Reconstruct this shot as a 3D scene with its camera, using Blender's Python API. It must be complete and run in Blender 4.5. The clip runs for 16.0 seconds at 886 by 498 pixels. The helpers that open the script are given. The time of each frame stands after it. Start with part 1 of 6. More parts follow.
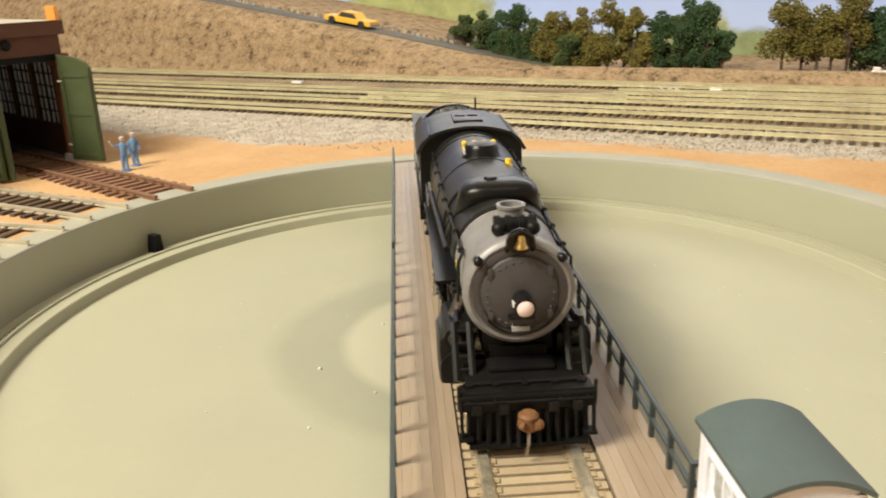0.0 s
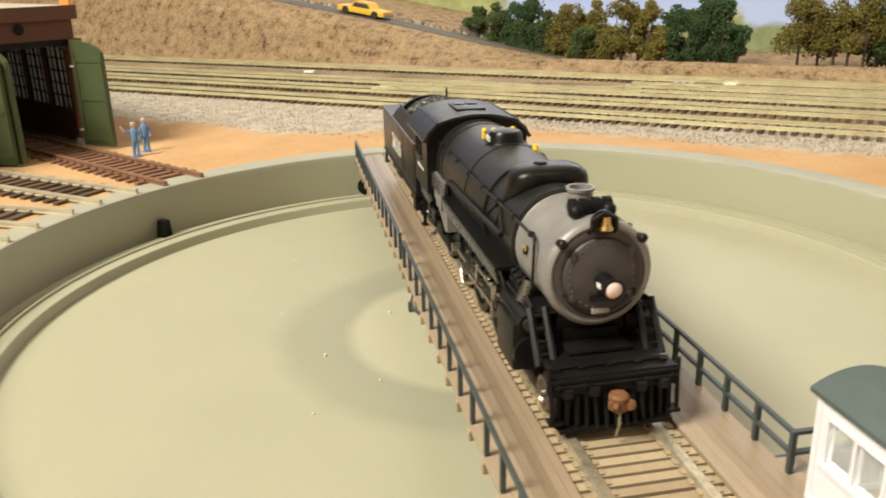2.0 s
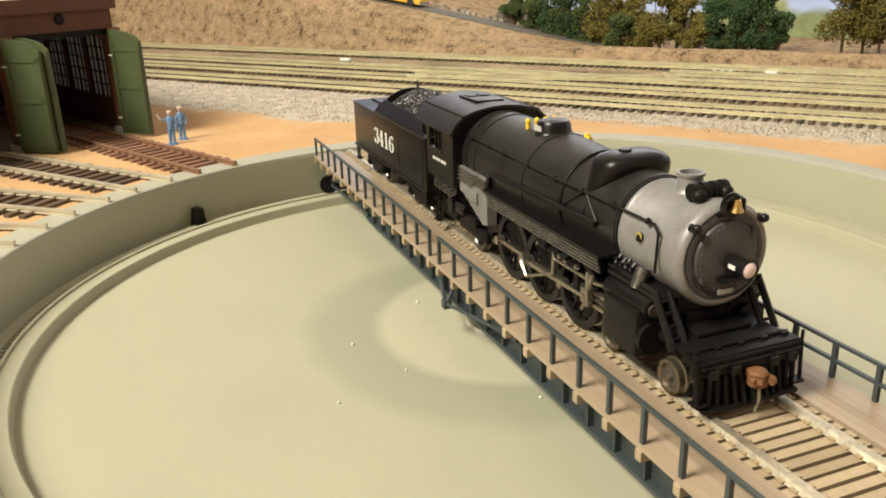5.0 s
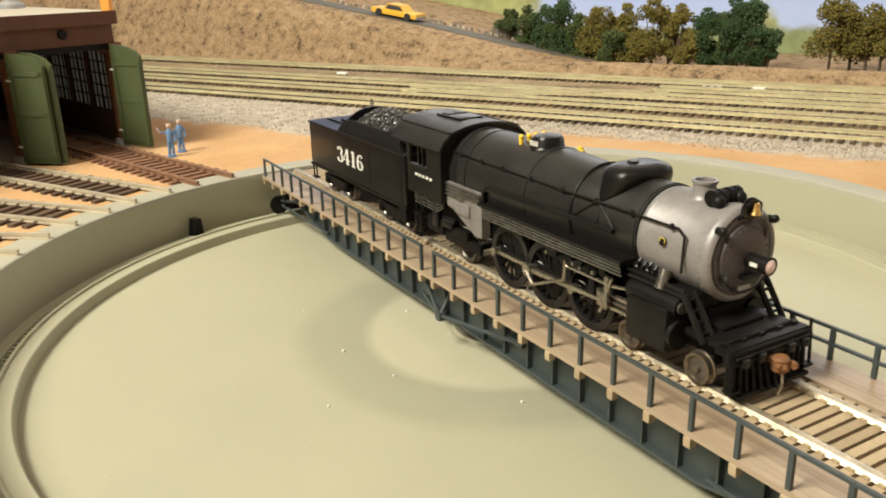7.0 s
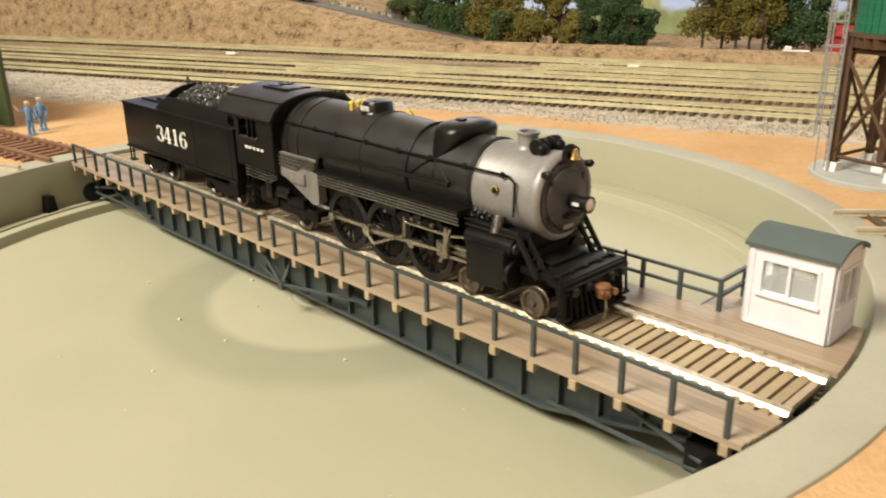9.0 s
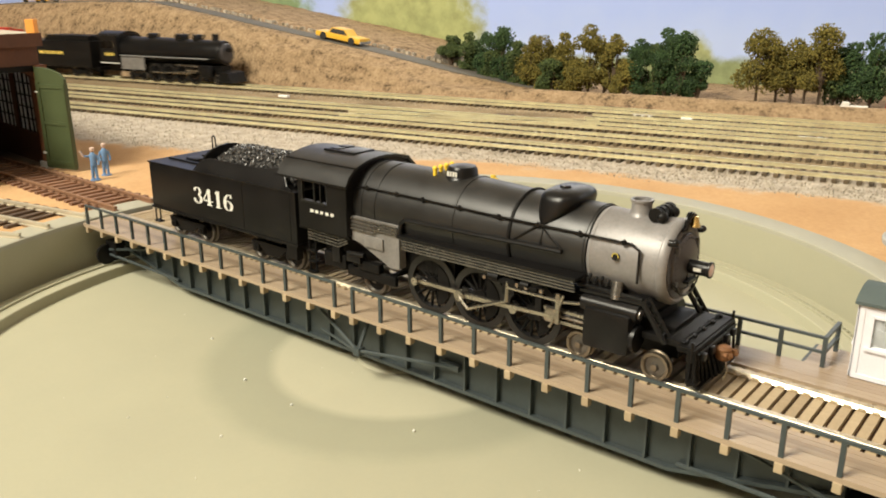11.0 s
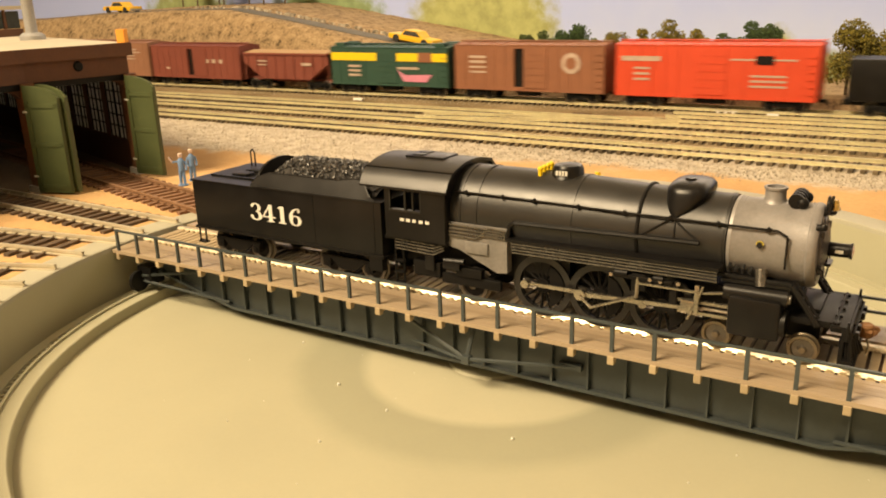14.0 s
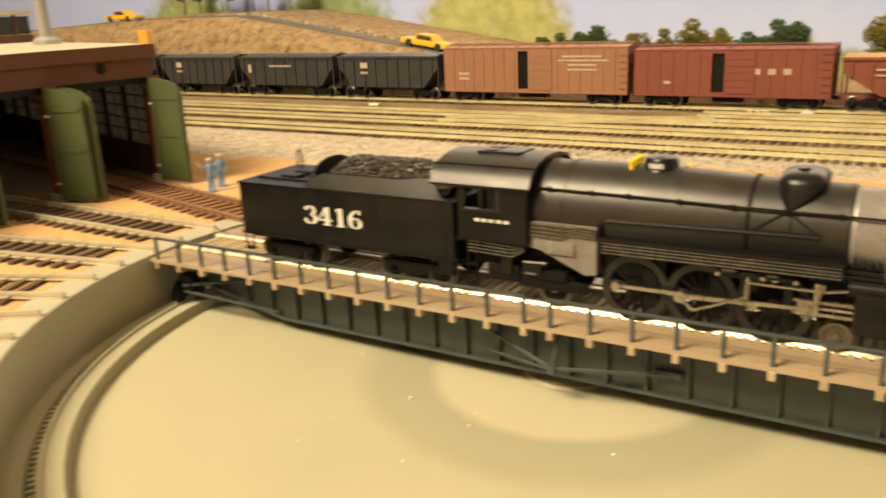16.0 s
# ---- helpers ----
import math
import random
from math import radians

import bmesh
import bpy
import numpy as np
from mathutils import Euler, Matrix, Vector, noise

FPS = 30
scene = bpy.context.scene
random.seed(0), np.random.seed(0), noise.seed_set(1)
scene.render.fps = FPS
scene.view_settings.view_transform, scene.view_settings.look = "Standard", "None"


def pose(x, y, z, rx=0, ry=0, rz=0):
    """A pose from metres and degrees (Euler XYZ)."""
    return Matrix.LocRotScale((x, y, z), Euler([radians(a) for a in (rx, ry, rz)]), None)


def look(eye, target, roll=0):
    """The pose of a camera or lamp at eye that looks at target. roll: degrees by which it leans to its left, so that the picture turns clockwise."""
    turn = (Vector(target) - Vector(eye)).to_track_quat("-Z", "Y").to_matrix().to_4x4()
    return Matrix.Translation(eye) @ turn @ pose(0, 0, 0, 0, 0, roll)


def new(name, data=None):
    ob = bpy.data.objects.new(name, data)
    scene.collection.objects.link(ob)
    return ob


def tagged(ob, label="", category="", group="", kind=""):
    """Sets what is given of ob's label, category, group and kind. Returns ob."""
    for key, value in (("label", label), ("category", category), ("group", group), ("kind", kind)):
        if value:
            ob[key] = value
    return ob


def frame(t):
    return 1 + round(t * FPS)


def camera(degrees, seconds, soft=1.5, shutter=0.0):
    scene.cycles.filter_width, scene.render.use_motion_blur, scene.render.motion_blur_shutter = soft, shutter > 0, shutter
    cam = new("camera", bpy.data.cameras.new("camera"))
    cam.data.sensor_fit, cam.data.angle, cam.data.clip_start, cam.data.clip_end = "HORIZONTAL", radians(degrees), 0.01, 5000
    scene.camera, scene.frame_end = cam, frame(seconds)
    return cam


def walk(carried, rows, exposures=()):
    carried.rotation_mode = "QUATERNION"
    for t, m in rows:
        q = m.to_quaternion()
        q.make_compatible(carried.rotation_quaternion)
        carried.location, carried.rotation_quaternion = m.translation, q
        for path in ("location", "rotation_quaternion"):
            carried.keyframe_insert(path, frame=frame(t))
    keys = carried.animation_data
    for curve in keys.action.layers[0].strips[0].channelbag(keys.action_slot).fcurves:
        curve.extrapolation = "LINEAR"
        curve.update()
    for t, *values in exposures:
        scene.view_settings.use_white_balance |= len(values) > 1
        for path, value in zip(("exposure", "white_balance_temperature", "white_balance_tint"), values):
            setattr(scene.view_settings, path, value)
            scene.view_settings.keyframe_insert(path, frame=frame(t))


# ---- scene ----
import math as _m
# The layout is a 1:87 model railway; builders work in millimetres and scale to metres.
MM = 0.001
CAM_ROWS = [
    (0.0, -10.8, -234.5, 84.3, -0.24, -18.51, 2.07),
    (0.5, -10.6, -231.5, 86.1, 1.29, -18.88, 1.25),
    (1.0, -8.8, -232.2, 86.9, 0.96, -18.82, 1.34),
    (1.5, -9.0, -233.9, 84.3, -0.35, -18.56, 0.94),
    (2.0, -9.9, -233.9, 82.4, 0.59, -18.93, 1.44),
    (2.5, -14.4, -232.4, 81.5, 2.95, -19.78, 1.52),
    (3.0, -12.3, -225.8, 78.5, 4.17, -20.46, 2.07),
    (3.5, -10.8, -228.1, 80.6, 3.70, -20.38, 1.78),
    (4.0, -9.1, -229.4, 81.3, 3.41, -20.23, 1.90),
    (6.5, -5.8, -240.9, 86.7, 3.30, -19.06, 1.60),
    (7.0, -3.3, -242.4, 86.3, 3.22, -18.97, 1.50),
    (7.5, 6.7, -245.3, 84.1, 1.43, -19.45, 1.07),
    (8.0, 20.0, -249.9, 81.5, -1.99, -20.28, 1.02),
    (8.5, 28.0, -251.8, 80.8, -2.84, -20.58, 0.56),
    (9.0, 26.1, -251.1, 82.1, -2.09, -20.07, 0.97),
    (9.5, 18.4, -249.2, 83.8, 0.03, -19.42, 1.04),
    (12.0, 14.6, -241.9, 92.8, 0.13, -17.08, -0.00),
    (12.5, 13.3, -239.9, 90.8, 0.60, -17.07, 0.15),
    (13.0, 5.1, -239.3, 91.1, 3.30, -17.42, 0.55),
    (13.5, 5.6, -241.4, 91.1, 4.78, -17.64, 1.55),
    (14.0, 6.0, -241.6, 90.7, 5.03, -17.54, 1.88),
    (14.5, 2.0, -240.1, 86.8, 5.08, -18.14, 2.43),
    (15.0, -10.3, -239.2, 89.9, 4.62, -17.88, 2.40),
    (15.5, -15.2, -238.6, 91.9, 4.64, -17.41, 1.92),
    (15.9, -22.3, -229.5, 85.6, 5.15, -16.95, 2.45),
    (16.0, -20.1, -227.4, 84.2, 4.39, -16.86, 2.54),
]


def cam_pose(x, y, z, yaw, pitch, roll):
    """Place in millimetres; yaw to the left, pitch up, roll in degrees."""
    return (pose(x * MM, y * MM, z * MM, 0, 0, yaw) @ pose(0, 0, 0, 90 + pitch) @ pose(0, 0, 0, 0, 0, -roll))


cam = camera(57.08, 16.0, soft=1.9, shutter=0.5)
EXPOSURES = [(0.0, 0.0, 6500, 10), (7.5, 0.0, 6500, 10), (8.5, 0.0, 6680, 11), (9.7, 0.0, 6600, 10), (11.7, 0.08, 6750, 10), (12.0, 0.1, 7150, 11), (12.5, 0.2, 8900, 12), (12.9, 0.06, 9950, 16), (13.5, 0.04, 9950, 17), (14.5, 0.07, 9900, 15), (15.5, 0.08, 9700, 13), (16.0, 0.1, 9700, 13)]
walk(cam, [(r[0], cam_pose(*r[1:])) for r in CAM_ROWS], EXPOSURES)

# ---- world and lights ----
world = bpy.data.worlds.new("room_air")
scene.world = world
world.use_nodes = True
world.node_tree.nodes["Background"].inputs[0].default_value = (0.9, 0.8, 0.65, 1)
world.node_tree.nodes["Background"].inputs[1].default_value = 0.02


def unseen_lamp(x, y, z, tx, ty, size, watts, colour):
    data = bpy.data.lights.new("unseen_lamp", "AREA")
    data.shape, data.size, data.energy, data.color = "DISK", size, watts, colour
    ob = new("unseen_lamp", data)
    ob.matrix_world = look((x, y, z), (tx, ty, 0))
    return ob


unseen_lamp(-0.80, -0.50, 1.05, 0.0, 0.05, 0.55, 36.5, (1.0, 0.95, 0.79))
# weak added fill from the camera side, for the faces turned that way
unseen_lamp(0.40, -0.70, 1.30, 0.2, 0.2, 0.35, 1.5, (1.0, 0.96, 0.82))
# an added strip light, unseen before the backdrop, that makes rails and deck glint
glint_light = bpy.data.lights.new("glint_strip", "AREA")
glint_light.shape, glint_light.size, glint_light.size_y, glint_light.energy, glint_light.color = "RECTANGLE", 1.3, 0.10, 1.5, (1.0, 0.94, 0.76)
new("glint_strip", glint_light).matrix_world = pose(0, 0, 0, 0, 0, -28) @ look((0.15, 0.55, 0.25), (0.10, 0.10, 0.0))


# ---- materials ----
def nodes_of(name):
    m = bpy.data.materials.new(name)
    m.use_nodes = True
    nt = m.node_tree
    return m, nt, nt.nodes["Principled BSDF"]


def add(nt, kind, **values):
    n = nt.nodes.new(kind)
    for k, v in values.items():
        n.inputs[k].default_value = v
    return n


def noise_tex(nt, coord, size_mm, detail=4.0, rough=0.6):
    n = add(nt, "ShaderNodeTexNoise", Scale=1.0 / (size_mm * MM), Detail=detail, Roughness=rough)
    nt.links.new(coord, n.inputs["Vector"])
    return n.outputs["Fac"]


def ramp(nt, fac, stops):
    r = nt.nodes.new("ShaderNodeValToRGB")
    e = r.color_ramp.elements
    while len(e) < len(stops):
        e.new(0.5)
    for el, (p, c) in zip(e, stops):
        el.position, el.color = p, (*c, 1) if len(c) == 3 else c
    nt.links.new(fac, r.inputs["Fac"])
    return r.outputs["Color"]


def mixc(nt, fac, a, b, mode="MIX"):
    m = nt.nodes.new("ShaderNodeMix")
    m.data_type, m.blend_type = "RGBA", mode
    for sock, v in ((m.inputs[0], fac), (m.inputs[6], a), (m.inputs[7], b)):
        if isinstance(v, (float, int)):
            sock.default_value = v
        elif isinstance(v, tuple):
            sock.default_value = (*v, 1)
        else:
            nt.links.new(v, sock)
    return m.outputs[2]


def math_node(nt, op, a, b=0.0):
    m = nt.nodes.new("ShaderNodeMath")
    m.operation = op
    for sock, v in ((m.inputs[0], a), (m.inputs[1], b)):
        if isinstance(v, (float, int)):
            sock.default_value = v
        else:
            nt.links.new(v, sock)
    return m.outputs[0]


def bump_to(nt, bsdf, height, strength, dist_mm):
    b = add(nt, "ShaderNodeBump", Strength=strength, Distance=dist_mm * MM)
    nt.links.new(height, b.inputs["Height"])
    nt.links.new(b.outputs["Normal"], bsdf.inputs["Normal"])


def plain(name, colour, rough=0.6, metal=0.0, var=0.18, size=6.0, grain=0.8, bump=0.15, spec=0.5):
    """Paint, plastic or metal with stains at one scale and grain at another."""
    m, nt, b = nodes_of(name)
    co = nt.nodes.new("ShaderNodeTexCoord").outputs["Object"]
    big, fine = noise_tex(nt, co, size), noise_tex(nt, co, grain, 3.0)
    both = math_node(nt, "ADD", math_node(nt, "MULTIPLY", big, 0.65), math_node(nt, "MULTIPLY", fine, 0.35))
    lo = tuple(max(c * (1 - var), 0) for c in colour)
    hi = tuple(min(c * (1 + var), 1) for c in colour)
    nt.links.new(ramp(nt, both, [(0.3, lo), (0.7, hi)]), b.inputs["Base Color"])
    r = nt.nodes.new("ShaderNodeMapRange")
    r.inputs[3].default_value, r.inputs[4].default_value = max(rough - 0.1, 0.03), min(rough + 0.1, 1)
    nt.links.new(big, r.inputs[0])
    nt.links.new(r.outputs[0], b.inputs["Roughness"])
    b.inputs["Metallic"].default_value = metal
    b.inputs["Specular IOR Level"].default_value = spec
    if bump:
        bump_to(nt, b, fine, bump, 0.15)
    return m


def varied(name, a, c, rough=0.75, grain=1.2, stretch=(1, 1, 1), bump=0.3):
    """A piece whose tone varies from piece to piece, with a grain along it."""
    m, nt, b = nodes_of(name)
    tc = nt.nodes.new("ShaderNodeTexCoord").outputs["Object"]
    mp = nt.nodes.new("ShaderNodeMapping")
    mp.inputs["Scale"].default_value = stretch
    nt.links.new(tc, mp.inputs["Vector"])
    rnd = nt.nodes.new("ShaderNodeObjectInfo").outputs["Random"]
    fine = noise_tex(nt, mp.outputs["Vector"], grain)
    f = math_node(nt, "ADD", math_node(nt, "MULTIPLY", rnd, 0.45), math_node(nt, "MULTIPLY", fine, 0.55))
    nt.links.new(ramp(nt, f, [(0.2, a), (0.8, c)]), b.inputs["Base Color"])
    b.inputs["Roughness"].default_value = rough
    bump_to(nt, b, fine, bump, 0.15)
    return m


def island(name, a, c, rough=0.8, grain=1.5):
    """Joined small pieces, each with its own tone."""
    m, nt, b = nodes_of(name)
    rnd = nt.nodes.new("ShaderNodeNewGeometry").outputs["Random Per Island"]
    co = nt.nodes.new("ShaderNodeTexCoord").outputs["Object"]
    f = math_node(nt, "ADD", math_node(nt, "MULTIPLY", rnd, 0.6), math_node(nt, "MULTIPLY", noise_tex(nt, co, grain), 0.4))
    nt.links.new(ramp(nt, f, [(0.2, a), (0.8, c)]), b.inputs["Base Color"])
    b.inputs["Roughness"].default_value = rough
    return m


def pit_material():
    m, nt, b = nodes_of("pit_paint")
    co = nt.nodes.new("ShaderNodeTexCoord").outputs["Object"]
    flat = nt.nodes.new("ShaderNodeVectorMath")
    flat.operation = "MULTIPLY"
    flat.inputs[1].default_value = (1, 1, 0)
    nt.links.new(co, flat.inputs[0])
    ln = nt.nodes.new("ShaderNodeVectorMath")
    ln.operation = "LENGTH"
    nt.links.new(flat.outputs[0], ln.inputs[0])
    big, fine = noise_tex(nt, co, 40.0), noise_tex(nt, co, 1.2)
    rad = math_node(nt, "ADD", ln.outputs["Value"], math_node(nt, "MULTIPLY", math_node(nt, "SUBTRACT", big, 0.5), 0.006))
    k = math_node(nt, "DIVIDE", rad, 0.17)
    base = ramp(nt, k, [(0.0, (0.46, 0.44, 0.32)), (0.235, (0.46, 0.44, 0.32)), (0.26, (0.335, 0.33, 0.24)),
                        (0.345, (0.345, 0.34, 0.245)), (0.39, (0.41, 0.395, 0.285)), (1.0, (0.405, 0.39, 0.28))])
    tone = ramp(nt, math_node(nt, "ADD", math_node(nt, "MULTIPLY", big, 0.7), math_node(nt, "MULTIPLY", fine, 0.3)),
                [(0.3, (0.92, 0.92, 0.93)), (0.7, (1.0, 1.0, 1.0))])
    nt.links.new(mixc(nt, 1.0, base, tone, "MULTIPLY"), b.inputs["Base Color"])
    b.inputs["Roughness"].default_value = 0.62
    bump_to(nt, b, fine, 0.08, 0.1)
    return m


def ground_material():
    """Earth round the pit, ballast under the yard, dry rock on the hill, by place in the yard's own axes."""
    m, nt, b = nodes_of("layout_ground")
    co = nt.nodes.new("ShaderNodeTexCoord").outputs["Object"]
    sep = nt.nodes.new("ShaderNodeSeparateXYZ")
    nt.links.new(co, sep.inputs[0])
    n40, n8, n2, n1 = noise_tex(nt, co, 45.0), noise_tex(nt, co, 9.0), noise_tex(nt, co, 2.2), noise_tex(nt, co, 0.9)
    earth = ramp(nt, math_node(nt, "ADD", math_node(nt, "MULTIPLY", n40, 0.6), math_node(nt, "MULTIPLY", n2, 0.4)),
                 [(0.3, (0.46, 0.27, 0.13)), (0.55, (0.56, 0.35, 0.18)), (0.75, (0.62, 0.42, 0.24))])
    gravel = ramp(nt, math_node(nt, "ADD", math_node(nt, "MULTIPLY", n1, 0.6), math_node(nt, "MULTIPLY", n8, 0.4)),
                  [(0.34, (0.19, 0.155, 0.12)), (0.46, (0.39, 0.335, 0.27)), (0.62, (0.60, 0.53, 0.44))])
    yardbed = ramp(nt, math_node(nt, "ADD", math_node(nt, "MULTIPLY", n1, 0.5), math_node(nt, "MULTIPLY", n40, 0.5)),
                   [(0.33, (0.11, 0.08, 0.046)), (0.5, (0.29, 0.218, 0.13)), (0.7, (0.47, 0.37, 0.235))])
    rock = ramp(nt, math_node(nt, "ADD", math_node(nt, "MULTIPLY", n8, 0.55), math_node(nt, "MULTIPLY", n2, 0.45)),
                [(0.37, (0.085, 0.058, 0.036)), (0.46, (0.27, 0.185, 0.108)), (0.65, (0.43, 0.305, 0.185))])
    d = math_node(nt, "ADD", sep.outputs["Y"], math_node(nt, "MULTIPLY", math_node(nt, "SUBTRACT", n40, 0.5), 0.06))
    d = math_node(nt, "ADD", d, math_node(nt, "MULTIPLY", math_node(nt, "SUBTRACT", n2, 0.5), 0.012))

    def step(value, a, c):
        r = nt.nodes.new("ShaderNodeMapRange")
        r.interpolation_type = "SMOOTHSTEP"
        r.inputs[1].default_value, r.inputs[2].default_value = a, c
        nt.links.new(value, r.inputs[0])
        return r.outputs[0]

    edge = math_node(nt, "SUBTRACT", d, math_node(nt, "MULTIPLY", step(math_node(nt, "MULTIPLY", sep.outputs["X"], -1.0), 0.06, 0.2), -0.055))
    c1 = mixc(nt, step(edge, 0.186, 0.200), earth, gravel)
    c2 = mixc(nt, step(d, 0.222, 0.26), c1, yardbed)
    c3 = mixc(nt, step(math_node(nt, "ADD", sep.outputs["Y"], math_node(nt, "MULTIPLY", n8, 0.01)), 0.424, 0.432), c2, rock)
    nt.links.new(c3, b.inputs["Base Color"])
    b.inputs["Roughness"].default_value = 0.95
    b.inputs["Specular IOR Level"].default_value = 0.15
    bump_to(nt, b, n1, 0.5, 0.8)
    return m


def backdrop_material():
    """A painted sky with soft, dabbed trees, in the backdrop's own axes."""
    m, nt, b = nodes_of("painted_backdrop")
    co = nt.nodes.new("ShaderNodeTexCoord").outputs["Object"]
    sep = nt.nodes.new("ShaderNodeSeparateXYZ")
    nt.links.new(co, sep.inputs[0])
    n60, n10 = noise_tex(nt, co, 70.0), noise_tex(nt, co, 14.0)
    sky = ramp(nt, math_node(nt, "ADD", math_node(nt, "MULTIPLY", sep.outputs["Z"], 3.0), math_node(nt, "MULTIPLY", n60, 0.25)),
               [(0.1, (0.52, 0.62, 0.88)), (0.35, (0.40, 0.51, 0.90)), (0.8, (0.36, 0.46, 0.88))])
    col = sky
    # centre along, height, half width, half height, colour
    dabs = [(-0.600, 0.035, 0.110, 0.085, (0.26, 0.36, 0.19)), (-0.370, 0.035, 0.105, 0.088, (0.42, 0.45, 0.20)),
            (-0.047, 0.006, 0.028, 0.045, (0.42, 0.45, 0.22)), (-0.860, 0.03, 0.12, 0.09, (0.30, 0.36, 0.17)),
            (0.05, 0.0, 0.55, 0.028, (0.29, 0.34, 0.17)), (0.33, 0.02, 0.07, 0.06, (0.30, 0.38, 0.18))]
    for cx, cz, hw, hh, tint in dabs:
        dx = math_node(nt, "DIVIDE", math_node(nt, "SUBTRACT", sep.outputs["X"], cx), hw)
        dz = math_node(nt, "DIVIDE", math_node(nt, "SUBTRACT", sep.outputs["Z"], cz), hh)
        r2 = math_node(nt, "ADD", math_node(nt, "MULTIPLY", dx, dx), math_node(nt, "MULTIPLY", dz, dz))
        r2 = math_node(nt, "ADD", r2, math_node(nt, "MULTIPLY", math_node(nt, "SUBTRACT", n10, 0.5), 0.9))
        mr = nt.nodes.new("ShaderNodeMapRange")
        mr.interpolation_type = "SMOOTHSTEP"
        mr.inputs[1].default_value, mr.inputs[2].default_value = 1.15, 0.55
        nt.links.new(r2, mr.inputs[0])
        dark = tuple(c * 0.72 for c in tint)
        col = mixc(nt, mr.outputs[0], col, ramp(nt, n10, [(0.35, dark), (0.65, tint)]))
    nt.links.new(col, b.inputs["Base Color"])
    b.inputs["Roughness"].default_value = 0.9
    return m


PIT = pit_material()
GROUND = ground_material()
BACKDROP = backdrop_material()
WALL_PAINT = plain("room_wall_paint", (0.50, 0.47, 0.42), 0.85, var=0.04, size=300, grain=20, bump=0)
BLACK = plain("locomotive_black", (0.0075, 0.007, 0.007), 0.33, var=0.4, size=9, grain=0.7, bump=0.10, spec=0.28)
BOILER_BLACK = plain("boiler_satin_black", (0.011, 0.0105, 0.010), 0.40, var=0.4, size=7, grain=0.7, bump=0.14, spec=0.6)
BLACK_DULL = plain("underframe_black", (0.006, 0.0056, 0.0054), 0.48, var=0.4, size=5, spec=0.2)
GRAPHITE = plain("smokebox_graphite", (0.235, 0.225, 0.222), 0.46, metal=0.25, var=0.2, size=6, bump=0.12)
FACE_GREY = plain("smokebox_face_grey", (0.062, 0.058, 0.062), 0.42, metal=0.15, var=0.18, size=5)
FIREBOX = plain("weathered_firebox", (0.17, 0.16, 0.15), 0.5, var=0.3, size=5)
STEEL = plain("bright_rod_steel", (0.40, 0.36, 0.30), 0.26, metal=0.9, var=0.2, size=4)
WHEEL_STEEL = plain("wheel_tread_steel", (0.17, 0.155, 0.135), 0.35, metal=0.8, var=0.2, size=3)
BRASS = plain("polished_brass", (0.80, 0.56, 0.22), 0.24, metal=1.0, var=0.1, size=2, bump=0)
YELLOW = plain("yellow_paint", (0.80, 0.55, 0.04), 0.5, var=0.1, size=2)
RUST = plain("rusty_coupler", (0.19, 0.085, 0.033), 0.7, metal=0.2, var=0.4, size=1.5)
LENS = plain("headlight_lens", (0.78, 0.62, 0.60), 0.12, var=0.05, size=2, bump=0)
LETTER = plain("lettering_white", (0.66, 0.65, 0.60), 0.6, var=0.08, size=3, bump=0)
GOLD_LETTER = plain("lettering_gold", (0.75, 0.55, 0.12), 0.6, var=0.1, size=3, bump=0)
COAL = island("coal", (0.008, 0.008, 0.009), (0.11, 0.105, 0.10), 0.35, 1.0)
TEAL = plain("bridge_green_grey", (0.046, 0.058, 0.060), 0.45, var=0.16, size=8, bump=0.08)
PLANK = varied("deck_plank_wood", (0.28, 0.205, 0.14), (0.40, 0.31, 0.22), 0.36, 1.5, (0.12, 1, 1))
TIE_TAN = varied("bridge_tie_tan", (0.30, 0.225, 0.14), (0.45, 0.35, 0.225), 0.8, 1.2)
BRIDGE_RAIL = plain("worn_nickel_rail", (0.64, 0.56, 0.42), 0.42, metal=0.8, var=0.4, size=3, grain=0.5)
RIM_STEEL = plain("bright_wheel_rim", (0.24, 0.20, 0.15), 0.3, metal=0.85, var=0.2, size=3)
CHAIR_GOLD = plain("worn_rail_chair", (0.40, 0.31, 0.19), 0.5, metal=0.1, var=0.25, size=2)
# the rails' golden glint is put into this pale, half metallic base colour
YARD_RAIL = plain("yard_rail", (0.88, 0.76, 0.50), 0.33, metal=0.55, var=0.25, size=20)
YARD_TIE = varied("yard_tie", (0.045, 0.032, 0.02), (0.20, 0.145, 0.085), 0.9, 1.5)
TIE_DARK = varied("lead_tie_brown", (0.055, 0.034, 0.022), (0.13, 0.085, 0.055), 0.85, 1.2)
RUSTY_TIE = varied("rusty_tie", (0.15, 0.075, 0.045), (0.26, 0.14, 0.085), 0.9, 1.2)
RUSTY_RAIL = plain("rusty_rail", (0.24, 0.13, 0.075), 0.7, metal=0.2, var=0.25, size=6)
LEAD_RAIL = plain("lead_rail", (0.60, 0.54, 0.42), 0.4, metal=0.4, var=0.15, size=8)
SHED_WHITE = plain("cabin_white", (0.70, 0.70, 0.76), 0.65, var=0.05, size=6, bump=0.05)
SHED_ROOF = plain("cabin_roof_green_grey", (0.075, 0.10, 0.10), 0.7, var=0.12, size=5)
BRICK_BROWN = plain("roundhouse_brown", (0.105, 0.046, 0.029), 0.8, var=0.22, size=10)
ROOF_TAN = plain("roundhouse_roof", (0.46, 0.41, 0.33), 0.85, var=0.12, size=20, grain=1.0, bump=0.3)
